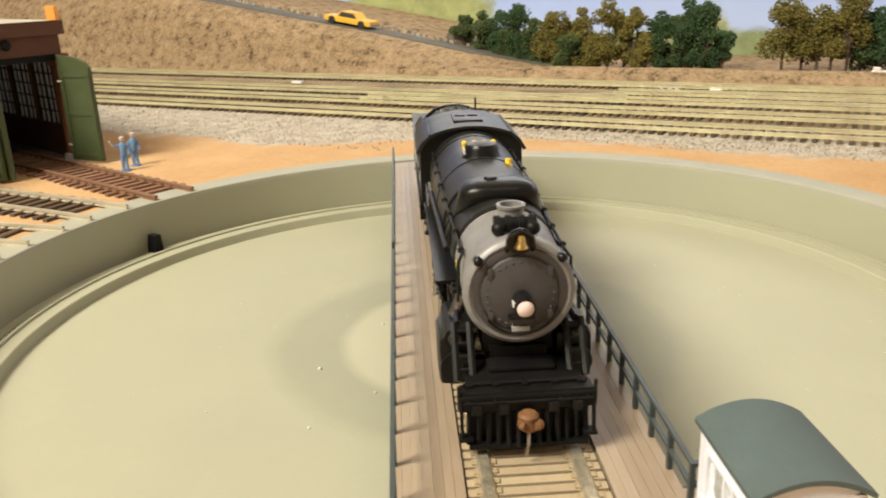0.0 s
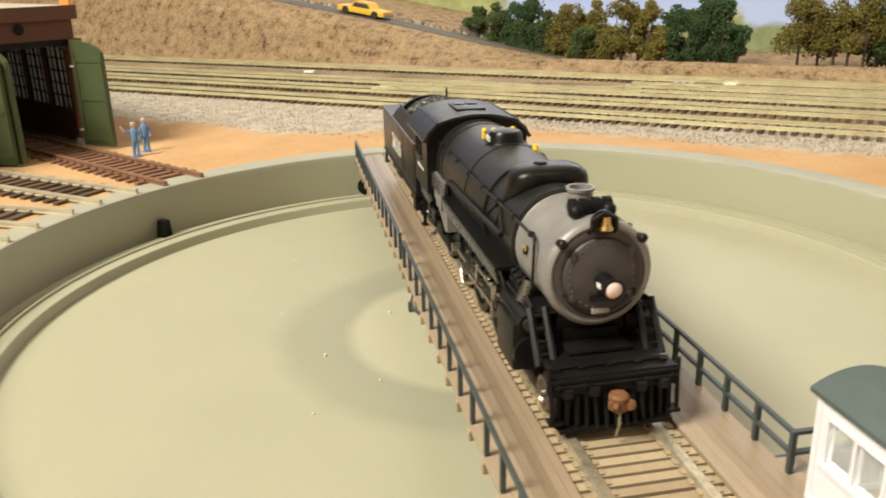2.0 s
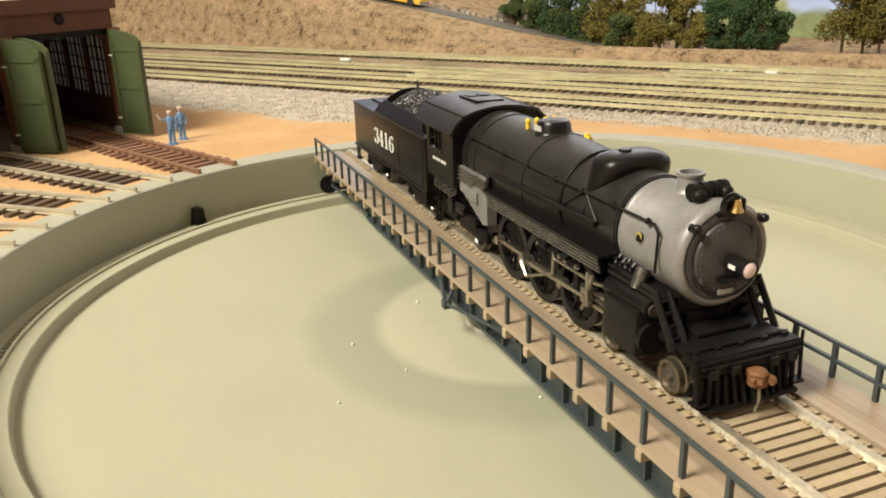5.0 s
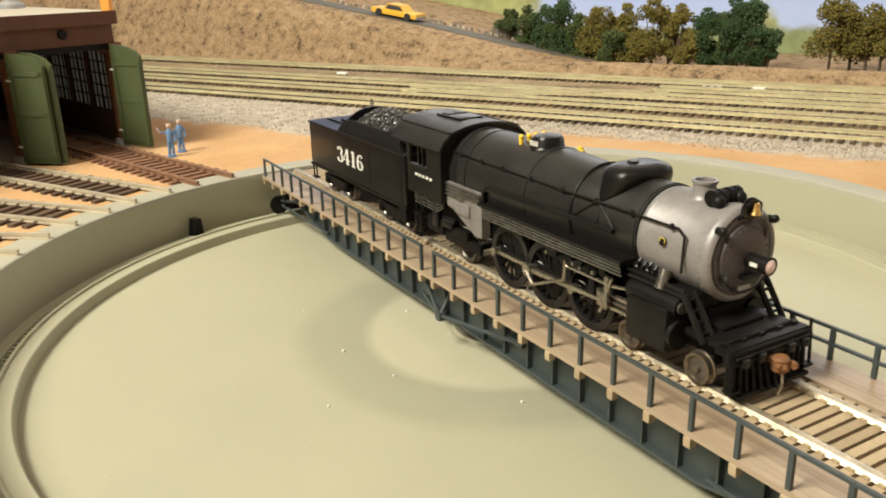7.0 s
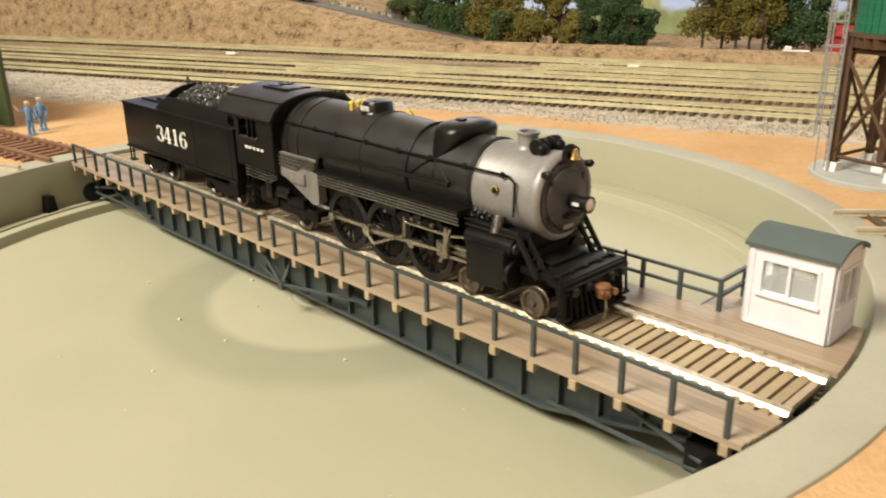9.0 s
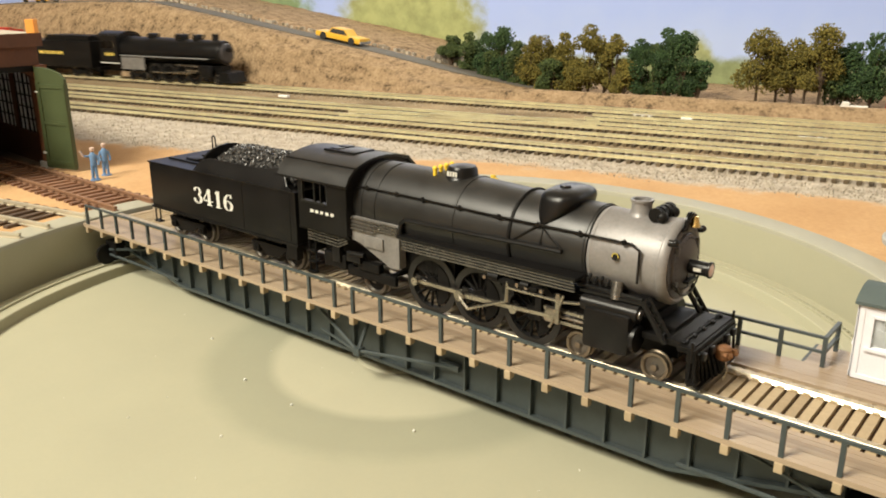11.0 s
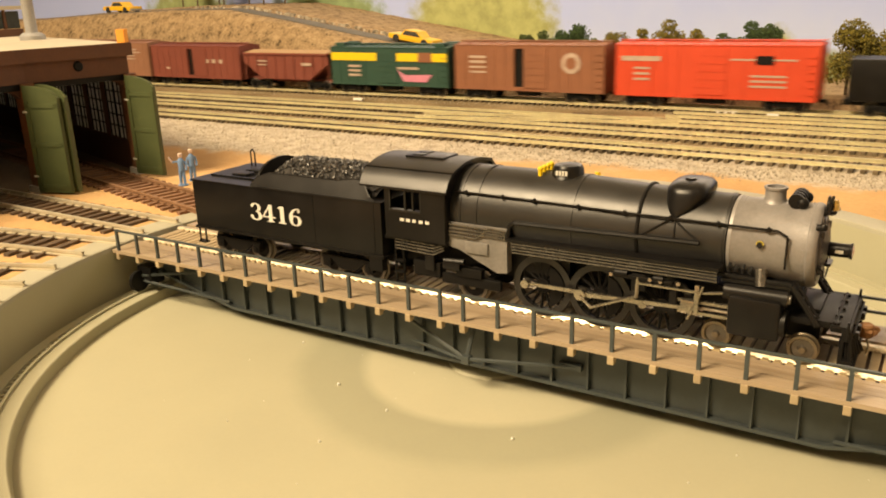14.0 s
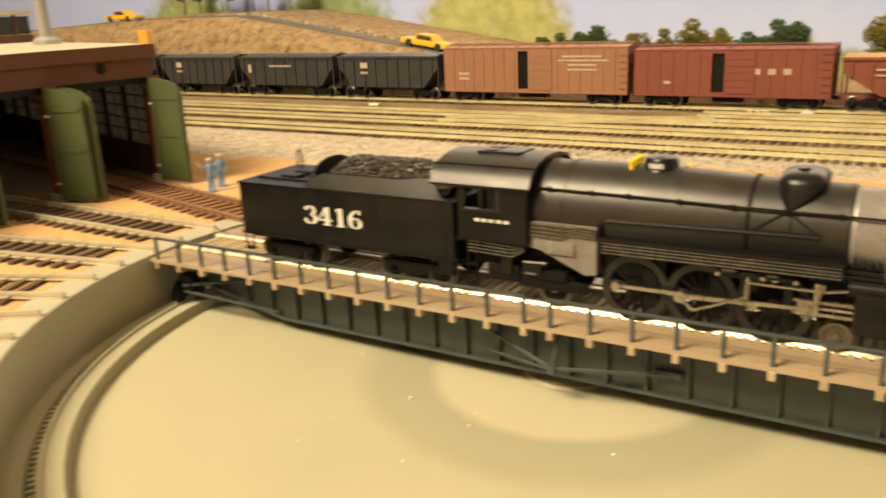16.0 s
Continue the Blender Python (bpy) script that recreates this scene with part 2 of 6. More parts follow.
PILASTER = plain("pilaster_brick_red", (0.19, 0.075, 0.035), 0.75, var=0.25, size=4)
DOOR_GREEN = plain("door_green", (0.058, 0.075, 0.027), 0.6, var=0.14, size=12)
DOOR_EDGE = plain("door_edge_dark", (0.07, 0.09, 0.035), 0.7, var=0.2, size=6)
DARK_FLOOR = plain("engine_house_floor", (0.15, 0.11, 0.075), 0.9, var=0.25, size=12)
CONCRETE = plain("weathered_concrete", (0.40, 0.40, 0.38), 0.85, var=0.12, size=8)
TIMBER = plain("tower_timber", (0.085, 0.042, 0.02), 0.75, var=0.25, size=4)
TANK_GREEN = plain("tank_green", (0.013, 0.135, 0.075), 0.5, var=0.15, size=8)
GREY_METAL = plain("ladder_grey", (0.33, 0.33, 0.33), 0.5, metal=0.3, var=0.15, size=5)
WHITE_BLOCK = plain("footing_white", (0.78, 0.76, 0.72), 0.8, var=0.06, size=3)
ASPHALT = plain("road_asphalt", (0.125, 0.115, 0.10), 0.9, var=0.22, size=12, grain=0.8, bump=0.3)
STONE_WALL = plain("retaining_wall_stone", (0.19, 0.165, 0.13), 0.9, var=0.4, size=5, grain=1.5, bump=0.6)
CAR_YELLOW = plain("toy_car_yellow", (0.82, 0.47, 0.05), 0.35, var=0.06, size=6, bump=0)
TYRE = plain("tyre_black", (0.02, 0.02, 0.02), 0.8, var=0.2, size=3)
GLASS_DARK = plain("dark_glazing", (0.05, 0.055, 0.06), 0.12, var=0.2, size=3, bump=0)
WINDOW_GREY = plain("frosted_window", (0.34, 0.34, 0.33), 0.45, var=0.2, size=12, bump=0)
WINDOW_GREY.node_tree.nodes["Principled BSDF"].inputs["Transmission Weight"].default_value = 0.85
BLUE_DOLL = plain("figurine_blue", (0.13, 0.24, 0.42), 0.6, var=0.2, size=2)
SKIN_PAINT = plain("figurine_pale_paint", (0.62, 0.46, 0.38), 0.6, var=0.15, size=2)
COPING = plain("pit_coping_grey", (0.375, 0.36, 0.285), 0.62, var=0.07, size=18, grain=1.0, bump=0.1)
PIPE_STEEL = plain("dull_pipe_steel", (0.20, 0.185, 0.165), 0.28, metal=0.8, var=0.3, size=4)
EMBLEM_GOLD = plain("emblem_dull_gold", (0.42, 0.33, 0.06), 0.5, var=0.15, size=2)
ORANGE = plain("orange_block", (0.75, 0.30, 0.05), 0.7, var=0.1, size=4)
BARK = plain("tree_bark", (0.10, 0.07, 0.045), 0.9, var=0.3, size=2)
LEAF_DARK = island("foliage_dark_green", (0.018, 0.040, 0.016), (0.060, 0.115, 0.035), 0.9, 1.2)
LEAF_OLIVE = island("foliage_olive", (0.075, 0.066, 0.014), (0.25, 0.205, 0.04), 0.9, 1.2)
LEAF_MID = island("foliage_mid_green", (0.030, 0.050, 0.016), (0.095, 0.130, 0.035), 0.9, 1.2)
STONES = island("loose_stones", (0.17, 0.145, 0.11), (0.56, 0.49, 0.39), 0.9, 1.0)
CAR_BROWN = plain("freight_brown", (0.25, 0.095, 0.05), 0.65, var=0.12, size=12)
CAR_OXIDE = plain("freight_oxide_red", (0.20, 0.05, 0.035), 0.65, var=0.12, size=12)
CAR_TAN = plain("freight_faded_brown", (0.28, 0.13, 0.08), 0.65, var=0.1, size=12)
CAR_RED = plain("freight_bright_red", (0.62, 0.06, 0.025), 0.5, var=0.06, size=12)
CAR_GREEN = plain("freight_dark_green", (0.02, 0.065, 0.048), 0.5, var=0.12, size=12)
CAR_BLACK = plain("freight_black", (0.03, 0.03, 0.032), 0.55, var=0.25, size=12)
RED_DEEP = plain("shed_deep_red", (0.36, 0.02, 0.025), 0.6, var=0.1, size=8)
CONDUIT = plain("conduit_dark_grey", (0.17, 0.16, 0.145), 0.26, metal=0.75, var=0.3, size=4)
FADED = plain("faded_car_lettering", (0.44, 0.33, 0.27), 0.65, var=0.3, size=3, grain=0.6, bump=0)
PINK = plain("emblem_pink", (0.62, 0.22, 0.32), 0.6, var=0.1, size=4)


def glass_material():
    m, nt, b = nodes_of("clear_pane")
    b.inputs["Base Color"].default_value = (0.9, 0.93, 0.92, 1)
    b.inputs["Roughness"].default_value = 0.06
    b.inputs["Transmission Weight"].default_value = 0.85
    return m


GLASS = glass_material()


# ---- mesh helpers, all in millimetres ----
def mesh_of(name, bm, mat, smooth=0):
    for v in bm.verts:
        v.co *= MM
    bmesh.ops.recalc_face_normals(bm, faces=bm.faces)
    me = bpy.data.meshes.new(name)
    bm.to_mesh(me)
    bm.free()
    me.materials.append(mat)
    if smooth:
        for p in me.polygons:
            p.use_smooth = True
        me.set_sharp_from_angle(angle=radians(smooth))
    return me


def part(name, bm, mat, parent=None, label="", smooth=35, at=None):
    ob = new(name, mesh_of(name, bm, mat, smooth))
    if parent is not None:
        ob.parent = parent
    if at is not None:
        ob.matrix_basis = at
    return tagged(ob, label) if label else ob


def mm_pose(x, y, z, rx=0, ry=0, rz=0):
    return pose(x * MM, y * MM, z * MM, rx, ry, rz)


def thing(name, label, category, group="", m=None):
    ob = tagged(new(name), label, category, group)
    if m is not None:
        ob.matrix_basis = m
    return ob


def box(bm, x0, x1, y0, y1, z0, z1, bevel=0.0):
    r = bmesh.ops.create_cube(bm, size=1.0)
    for v in r["verts"]:
        v.co = ((x0 + x1) / 2 + v.co.x * (x1 - x0), (y0 + y1) / 2 + v.co.y * (y1 - y0), (z0 + z1) / 2 + v.co.z * (z1 - z0))
    if bevel:
        es = list({e for v in r["verts"] for e in v.link_edges})
        bmesh.ops.bevel(bm, geom=es, offset=bevel, segments=2, affect="EDGES", profile=0.6)
    return bm


def B(*a, **k):
    return box(bmesh.new(), *a, **k)


def rod(bm, p, q, r, seg=8, r2=None):
    p, q = Vector(p), Vector(q)
    d = q - p
    m = Matrix.Translation((p + q) / 2) @ d.to_track_quat("Z", "Y").to_matrix().to_4x4()
    bmesh.ops.create_cone(bm, cap_ends=True, segments=seg, radius1=r, radius2=r if r2 is None else r2, depth=d.length, matrix=m)
    return bm


def R(*a, **k):
    return rod(bmesh.new(), *a, **k)


def path_rod(bm, pts, r, seg=6):
    for p, q in zip(pts, pts[1:]):
        rod(bm, p, q, r, seg)
    return bm


def lathe(bm, prof, m=Matrix(), seg=48):
    """Turns (radius, height) pairs about z, then places by m."""
    rings = []
    for r, z in prof:
        if r < 1e-6:
            rings.append([bm.verts.new(m @ Vector((0, 0, z)))])
        else:
            rings.append([bm.verts.new(m @ Vector((r * _m.cos(2 * _m.pi * i / seg), r * _m.sin(2 * _m.pi * i / seg), z))) for i in range(seg)])
    for a, b in zip(rings, rings[1:]):
        for i in range(seg):
            j = (i + 1) % seg
            if len(a) == 1 and len(b) == 1:
                continue
            if len(a) == 1:
                bm.faces.new((a[0], b[i], b[j]))
            elif len(b) == 1:
                bm.faces.new((a[i], a[j], b[0]))
            else:
                bm.faces.new((a[i], a[j], b[j], b[i]))
    return bm


def prism(bm, pts, axis, a, b):
    """A polygon pushed along an axis from a to b. Points are the two other coordinates, in order."""
    def put(p, w):
        if axis == "y":
            return (p[0], w, p[1])
        if axis == "x":
            return (w, p[0], p[1])
        return (p[0], p[1], w)
    lo, hi = [bm.verts.new(put(p, a)) for p in pts], [bm.verts.new(put(p, b)) for p in pts]
    bm.faces.new(lo)
    bm.faces.new(hi[::-1])
    for i in range(len(pts)):
        j = (i + 1) % len(pts)
        bm.faces.new((lo[i], hi[i], hi[j], lo[j]))
    return bm


def P(*a):
    return prism(bmesh.new(), *a)


ALONG_X = Matrix.Rotation(radians(90), 4, "Y")


YARD = pose(0, 0, 0, 0, 0, -28)
rng = random.Random(7)


# ---- room round the layout ----
def room():
    for name, b in (("wall_front", (-2.75, 1.45, -1.45, -1.35, -0.2, 1.5)), ("wall_left", (-2.85, -2.75, -1.45, 0.72, -0.2, 1.5)),
                    ("wall_right", (1.45, 1.55, -1.45, 0.72, -0.2, 1.5)), ("wall_back", (-2.75, 1.45, 0.64, 0.72, -0.2, 1.5))):
        bm = B(*[v * 1000 for v in b])
        tagged(part(name, bm, WALL_PAINT, smooth=0, at=YARD), "plain cream painted room wall", kind="structure")
    tagged(part("ceiling", B(-2850, 1550, -1450, 720, 1500, 1560), WALL_PAINT, smooth=0, at=YARD), "plain pale room ceiling", kind="structure")
    tagged(part("backdrop", B(-2740, 1440, 634, 638, -20, 420), BACKDROP, smooth=0, at=YARD),
           "painted blue sky backdrop with soft green trees", "backdrop", kind="structure")


room()


def lerp_table(x, table):
    for (x0, y0), (x1, y1) in zip(table, table[1:]):
        if x <= x1:
            k = max(0.0, (x - x0) / (x1 - x0))
            return y0 + (y1 - y0) * k
    return table[-1][1]


ROAD_TABLE = [(-2700, 60), (-1100, 66), (-860, 76), (-700, 80), (-609, 79), (-520, 66), (-428, 51), (-319, 34), (-230, 18), (-160, 8), (-100, 6), (1500, 6)]


def ease(a, b, x):
    k = min(1.0, max(0.0, (x - a) / (b - a)))
    return k * k * (3 - 2 * k)


def ground_height(u, d):
    n = noise.noise(Vector((u / 30, d / 30, 0.3)))
    fine = noise.noise(Vector((u / 6, d / 6, 2.0)))
    if d < 422:
        return -0.35 + 0.25 * fine + (0.3 * n if d > 200 else 0)
    top = lerp_table(u, ROAD_TABLE)
    h = max(top, 0)
    rough = noise.noise(Vector((u / 14, d / 9, h / 20))) * 0.5 + noise.noise(Vector((u / 5, d / 4, 5.0))) * 0.3
    hill = ease(-120, -330, u)
    bank = ease(424, 440 + 4 * n, d)
    low = 10.0 * bank * (1 - hill) + 1.2 * rough * bank * (1 - hill) - 8.0 * ease(446, 476, d) * (1 - hill)
    cliff = ease(424, 428 + 22 * min(1, h / 30), d) * 0.62 + ease(430, 476, d) * 0.38
    high = h * cliff + rough * 8.0 * hill * (1 - ease(462, 474, d)) * min(1, h / 20)
    z = low * (1 - hill) + high * hill
    if d < 512 and u < -90:
        k = ease(452, 475, d) * ease(-90, -120, u)
        z = z * (1 - k) + (top - 0.6) * k
    if d >= 512:
        z = top * hill + 2.0 * (1 - hill) + 3.0 * ease(512, 530, d) * hill + 1.5 * rough
    return z


def spread(lo, a, b, hi, fine, coarse):
    return list(np.arange(lo, a, coarse)) + list(np.arange(a, b, fine)) + list(np.arange(b, hi + 1, coarse))


def ground():
    us = spread(-2740, -900, 420, 1440, 5.0, 60.0)
    ds = [d for d in spread(-1340, -330, 420, 420, 6.0, 60.0) if d < 419] + list(np.arange(420, 530, 3.0)) + list(np.arange(530, 634, 12.0)) + [634]
    verts, faces, nu = [], [], len(us)
    for d in ds:
        for u in us:
            verts.append((u * MM, d * MM, ground_height(u, d) * MM))
    for j in range(len(ds) - 1):
        for i in range(nu - 1):
            ring = [j * nu + i, j * nu + i + 1, (j + 1) * nu + i + 1, (j + 1) * nu + i]
            if min(math.hypot(verts[k][0], verts[k][1]) for k in ring) < 0.1575:
                continue
            faces.append(ring)
    me = bpy.data.meshes.new("ground")
    me.from_pydata(verts, [], faces)
    me.materials.append(GROUND)
    for p in me.polygons:
        p.use_smooth = True
    ob = new("ground", me)
    ob.matrix_basis = YARD
    tagged(ob, "tan model earth with grey ballast and a dry rocky hill", "ground", kind="structure")


ground()


def road():
    bm = bmesh.new()
    us = list(range(-1000, -120, 12))
    rows_ = []
    for u in us:
        z = lerp_table(u, ROAD_TABLE)
        rows_.append([bm.verts.new((u, d, z + h)) for d, h in ((477, -1.2), (477, 0.2), (489, 0.6), (502, 0.2), (502, -1.2))])
    for a, b in zip(rows_, rows_[1:]):
        for i in range(4):
            bm.faces.new((a[i], a[i + 1], b[i + 1], b[i]))
    ob = part("road", bm, ASPHALT, smooth=60, at=YARD)
    tagged(ob, "worn grey asphalt road climbing the hill", "road", kind="structure")
    bm = bmesh.new()
    for a, b in ((-268, -232), (-232, -188)):
        za, zb = lerp_table(a, ROAD_TABLE), lerp_table(b, ROAD_TABLE)
        prism(bm, [(a, za - 4), (b, zb - 4), (b, max(zb + 9, 16)), (a, za + 7)], "y", 512, 517)
    for i in range(60):
        u = rng.uniform(-268, -190)
        z = lerp_table(u, ROAD_TABLE) + rng.uniform(0, 8)
        box(bm, u - 2, u + 2, 511.3, 512.5, z - 0.9, z + 0.9, 0.3)
    tagged(part("retaining_wall", bm, STONE_WALL, smooth=0, at=YARD), "low rough grey stone wall beside the road", "wall")
    bm = bmesh.new()
    for i in range(260):
        u = rng.uniform(-700, -110)
        d = rng.uniform(508, 514)
        s_ = rng.uniform(0.5, 1.6)
        box(bm, u - s_, u + s_, d - s_, d + s_, lerp_table(u, ROAD_TABLE) - 1, lerp_table(u, ROAD_TABLE) + s_ + 1.0)
    tagged(part("roadside_stones", bm, STONES, smooth=0, at=YARD), "pale loose stones along the road edge", "stones", kind="stuff")


road()


def pit():
    cop = lathe(bmesh.new(), [(170, -0.9), (168.6, -0.6), (168.2, 0.3), (167.8, 0.5), (156.6, 0.5), (156.1, 0.2), (155.9, -1.4)], seg=160)
    tagged(part("pit_coping", cop, COPING, smooth=30), "grey painted coping ring round the pit", "coping", kind="structure")
    prof = [(155.9, -1.3), (155.6, -20.0), (153.5, -20.1), (153.2, -18.6), (149.2, -18.2),
            (149.0, -21.6), (147.2, -21.6), (146.8, -17.8), (140.6, -17.8), (140.3, -18.1), (139.7, -21.5), (138.0, -21.6), (110, -22.6), (75, -23.4), (62, -23.6), (42, -23.7), (0, -23.7)]
    bm = lathe(bmesh.new(), prof, seg=160)
    tagged(part("turntable_pit", bm, PIT, smooth=30), "round olive-grey turntable pit with a stepped ring ledge", "pit", kind="structure")
    bm = bmesh.new()
    lathe(bm, [(146.2, -17.8), (146.2, -17.0), (145.3, -17.0), (145.3, -17.8)], seg=160)
    for i in range(340):
        a = 2 * math.pi * i / 340
        m = Matrix.Rotation(a, 4, "Z")
        r = bmesh.ops.create_cube(bm, size=1.0, matrix=m @ Matrix.Translation((147.7, 0, -18.4)) @ Matrix.Diagonal((1.6, 0.9, 0.9, 1)))
    tagged(part("ring_rail", bm, PIT, smooth=0), "painted ring rail with small cleats on the ledge", "rail", kind="structure")
    bm = bmesh.new()
    prism(bm, [(-2.4, -20), (2.4, -20), (1.5, -11.6), (-1.2, -11.6)], "y", -3.0, 1.5)
    a = math.atan2(87.3, -131.9)
    part("pit_stop", bm, BLACK_DULL, smooth=0, at=pose(153.2 * math.cos(a) * MM, 153.2 * math.sin(a) * MM, 0, 0, 0, math.degrees(a) - 90))
    tagged(bpy.data.objects["pit_stop"], "small black wedge against the pit wall", "stop block")
    bm = bmesh.new()
    spots = [(-30.5, 12.0), (-30.0, -34.6), (5.9, -49.4), (-47.2, -18.8), (-65.8, 12.2), (-45.7, -52.2)]
    for k in range(60):
        r, a = math.sqrt(rng.random()) * 132, rng.uniform(0, 6.283)
        spots.append((r * math.cos(a), r * math.sin(a)))
    for i, (x, y) in enumerate(spots):
        r = math.hypot(x, y)
        z = lerp_table(r, [(0, -23.7), (62, -23.6), (75, -23.4), (110, -22.6), (139, -21.6)])
        s_ = rng.uniform(0.4, 0.6) if i < 6 else rng.uniform(0.1, 0.28)
        bmesh.ops.create_icosphere(bm, subdivisions=1, radius=s_, matrix=Matrix.Translation((x, y, z + s_ * 0.4)))
    tagged(part("pit_specks", bm, LETTER, smooth=0), "pale specks of grit on the pit floor", "grit", kind="stuff")


pit()


# ---- tracks ----
def rail_profile(bm, x0, x1, y, z, w=1.1, h=1.9, foot=0.9):
    box(bm, x0, x1, y - w / 2, y + w / 2, z + h * 0.55, z + h)
    box(bm, x0, x1, y - w * 0.22, y + w * 0.22, z, z + h * 0.56)
    box(bm, x0, x1, y - w * foot, y + w * foot, z, z + 0.35)


YARD_SLEEPER = mesh_of("sleeper", box(bmesh.new(), -1.15, 1.15, -13.0, 13.0, -0.3, 1.4), YARD_TIE)


def yard_track(u0, u1, d, slope=0.0, rails=(-2600, 1400)):
    m = YARD @ mm_pose(0, d, 0, 0, 0, slope)
    t = thing("railway_track", "weathered yard track on tan sleepers in ballast", "track", "yard tracks", m)
    for side in (-8.8, 8.8):
        bm = bmesh.new()
        rail_profile(bm, rails[0], rails[1], side, 1.4, 0.8, 2.0, 0.62)
        part("rail", bm, YARD_RAIL, t, smooth=0)
    u = u0
    while u < u1:
        ob = new("sleeper", YARD_SLEEPER)
        ob.parent = t
        ob.matrix_basis = mm_pose(u, rng.uniform(-0.6, 0.6), 0, 0, 0, rng.uniform(-1.0, 1.0))
        u += 5.4
    return t


TRACK_D = 405.0
for d_ in (237.5, 285.5, 328.5):
    yard_track(-1000, 420, d_)
yard_track(-1100, 450, TRACK_D)
yard_track(-60, 420, 366.0, 0.0, (-60, 1400))
# the leg of the switch that leaves the third line
yard_track(-230, -60, 348.0, 12.0, (-235, -45))


def ballast():
    bm_v, bm_f = [], []
    r = random.Random(3)
    for i in range(9000):
        u = r.uniform(-520, 330)
        d = 190 + r.random() ** 0.7 * 32 + 8 * noise.noise(Vector((u / 40, 0, 9)))
        if u < -120:
            d = r.uniform(140, 222)
        if i % 3 == 0:
            d = r.choice((261, 307, 346, 385)) + r.gauss(0, 5)
        s_ = r.uniform(0.25, 0.65)
        k = len(bm_v)
        a = r.uniform(0, 6.28)
        for j in range(3):
            bm_v.append(((u + s_ * math.cos(a + j * 2.1)) * MM, (d + s_ * math.sin(a + j * 2.1)) * MM, -0.4 * MM))
        bm_v.append(((u + r.uniform(-.3, .3)) * MM, d * MM, s_ * 0.9 * MM))
        bm_f += [(k, k + 1, k + 3), (k + 1, k + 2, k + 3), (k + 2, k, k + 3)]
    me = bpy.data.meshes.new("ballast_stones")
    me.from_pydata(bm_v, [], bm_f)
    me.materials.append(STONES)
    ob = new("ballast_stones", me)
    ob.matrix_basis = YARD
    tagged(ob, "loose pale ballast stones between the tracks", "ballast", kind="stuff")


ballast()


def lead_track(angle, r0, r1, tie_mat, rail_mat, label, tie_from, wide=True):
    """A track that runs out from the pit along a radius."""
    t = thing("lead_track", label, "track", "tracks round the pit", pose(0, 0, 0, 0, 0, angle))
    for side in (-8.8, 8.8):
        bm = bmesh.new()
        rail_profile(bm, r0, r1, side, 0.5, 1.3, 2.0)
        part("rail", bm, rail_mat, t, smooth=0)
    me = mesh_of("sleeper", box(bmesh.new(), -1.4, 1.4, -14.5, 14.5, -0.8, 0.9, 0.2), tie_mat)
    chair = mesh_of("rail_chair", box(bmesh.new(), -0.6, 0.6, -1.9, 1.9, 0.8, 1.35), rail_mat)
    r = tie_from
    while r < min(r1, 420):
        ob = new("sleeper", me)
        ob.parent = t
        ob.matrix_basis = mm_pose(r, rng.uniform(-0.5, 0.5), 0, 0, 0, rng.uniform(-1.2, 1.2))
        for side in (-8.8, 8.8):
            ob = new("rail_chair", chair)
            ob.parent = t
            ob.matrix_basis = mm_pose(r, side, 0)
        r += 6.6


lead_track(140.6, 157, 560, RUSTY_TIE, RUSTY_RAIL, "rusty brown track leading into the engine house", 172)
for a_ in (152.2, 163.6, 175.4):
    lead_track(a_, 157, 560, TIE_DARK, LEAD_RAIL, "pale railed track leading into the engine house", 176)
lead_track(187.2, 157, 560, TIE_DARK, LEAD_RAIL, "pale railed track leading into the engine house", 176)
lead_track(-5.8, 160, 420, TIE_DARK, LEAD_RAIL, "short pale railed stub track on dark sleepers", 172)
lead_track(-29.0, 160, 420, TIE_DARK, LEAD_RAIL, "short pale railed stub track on dark sleepers", 172)


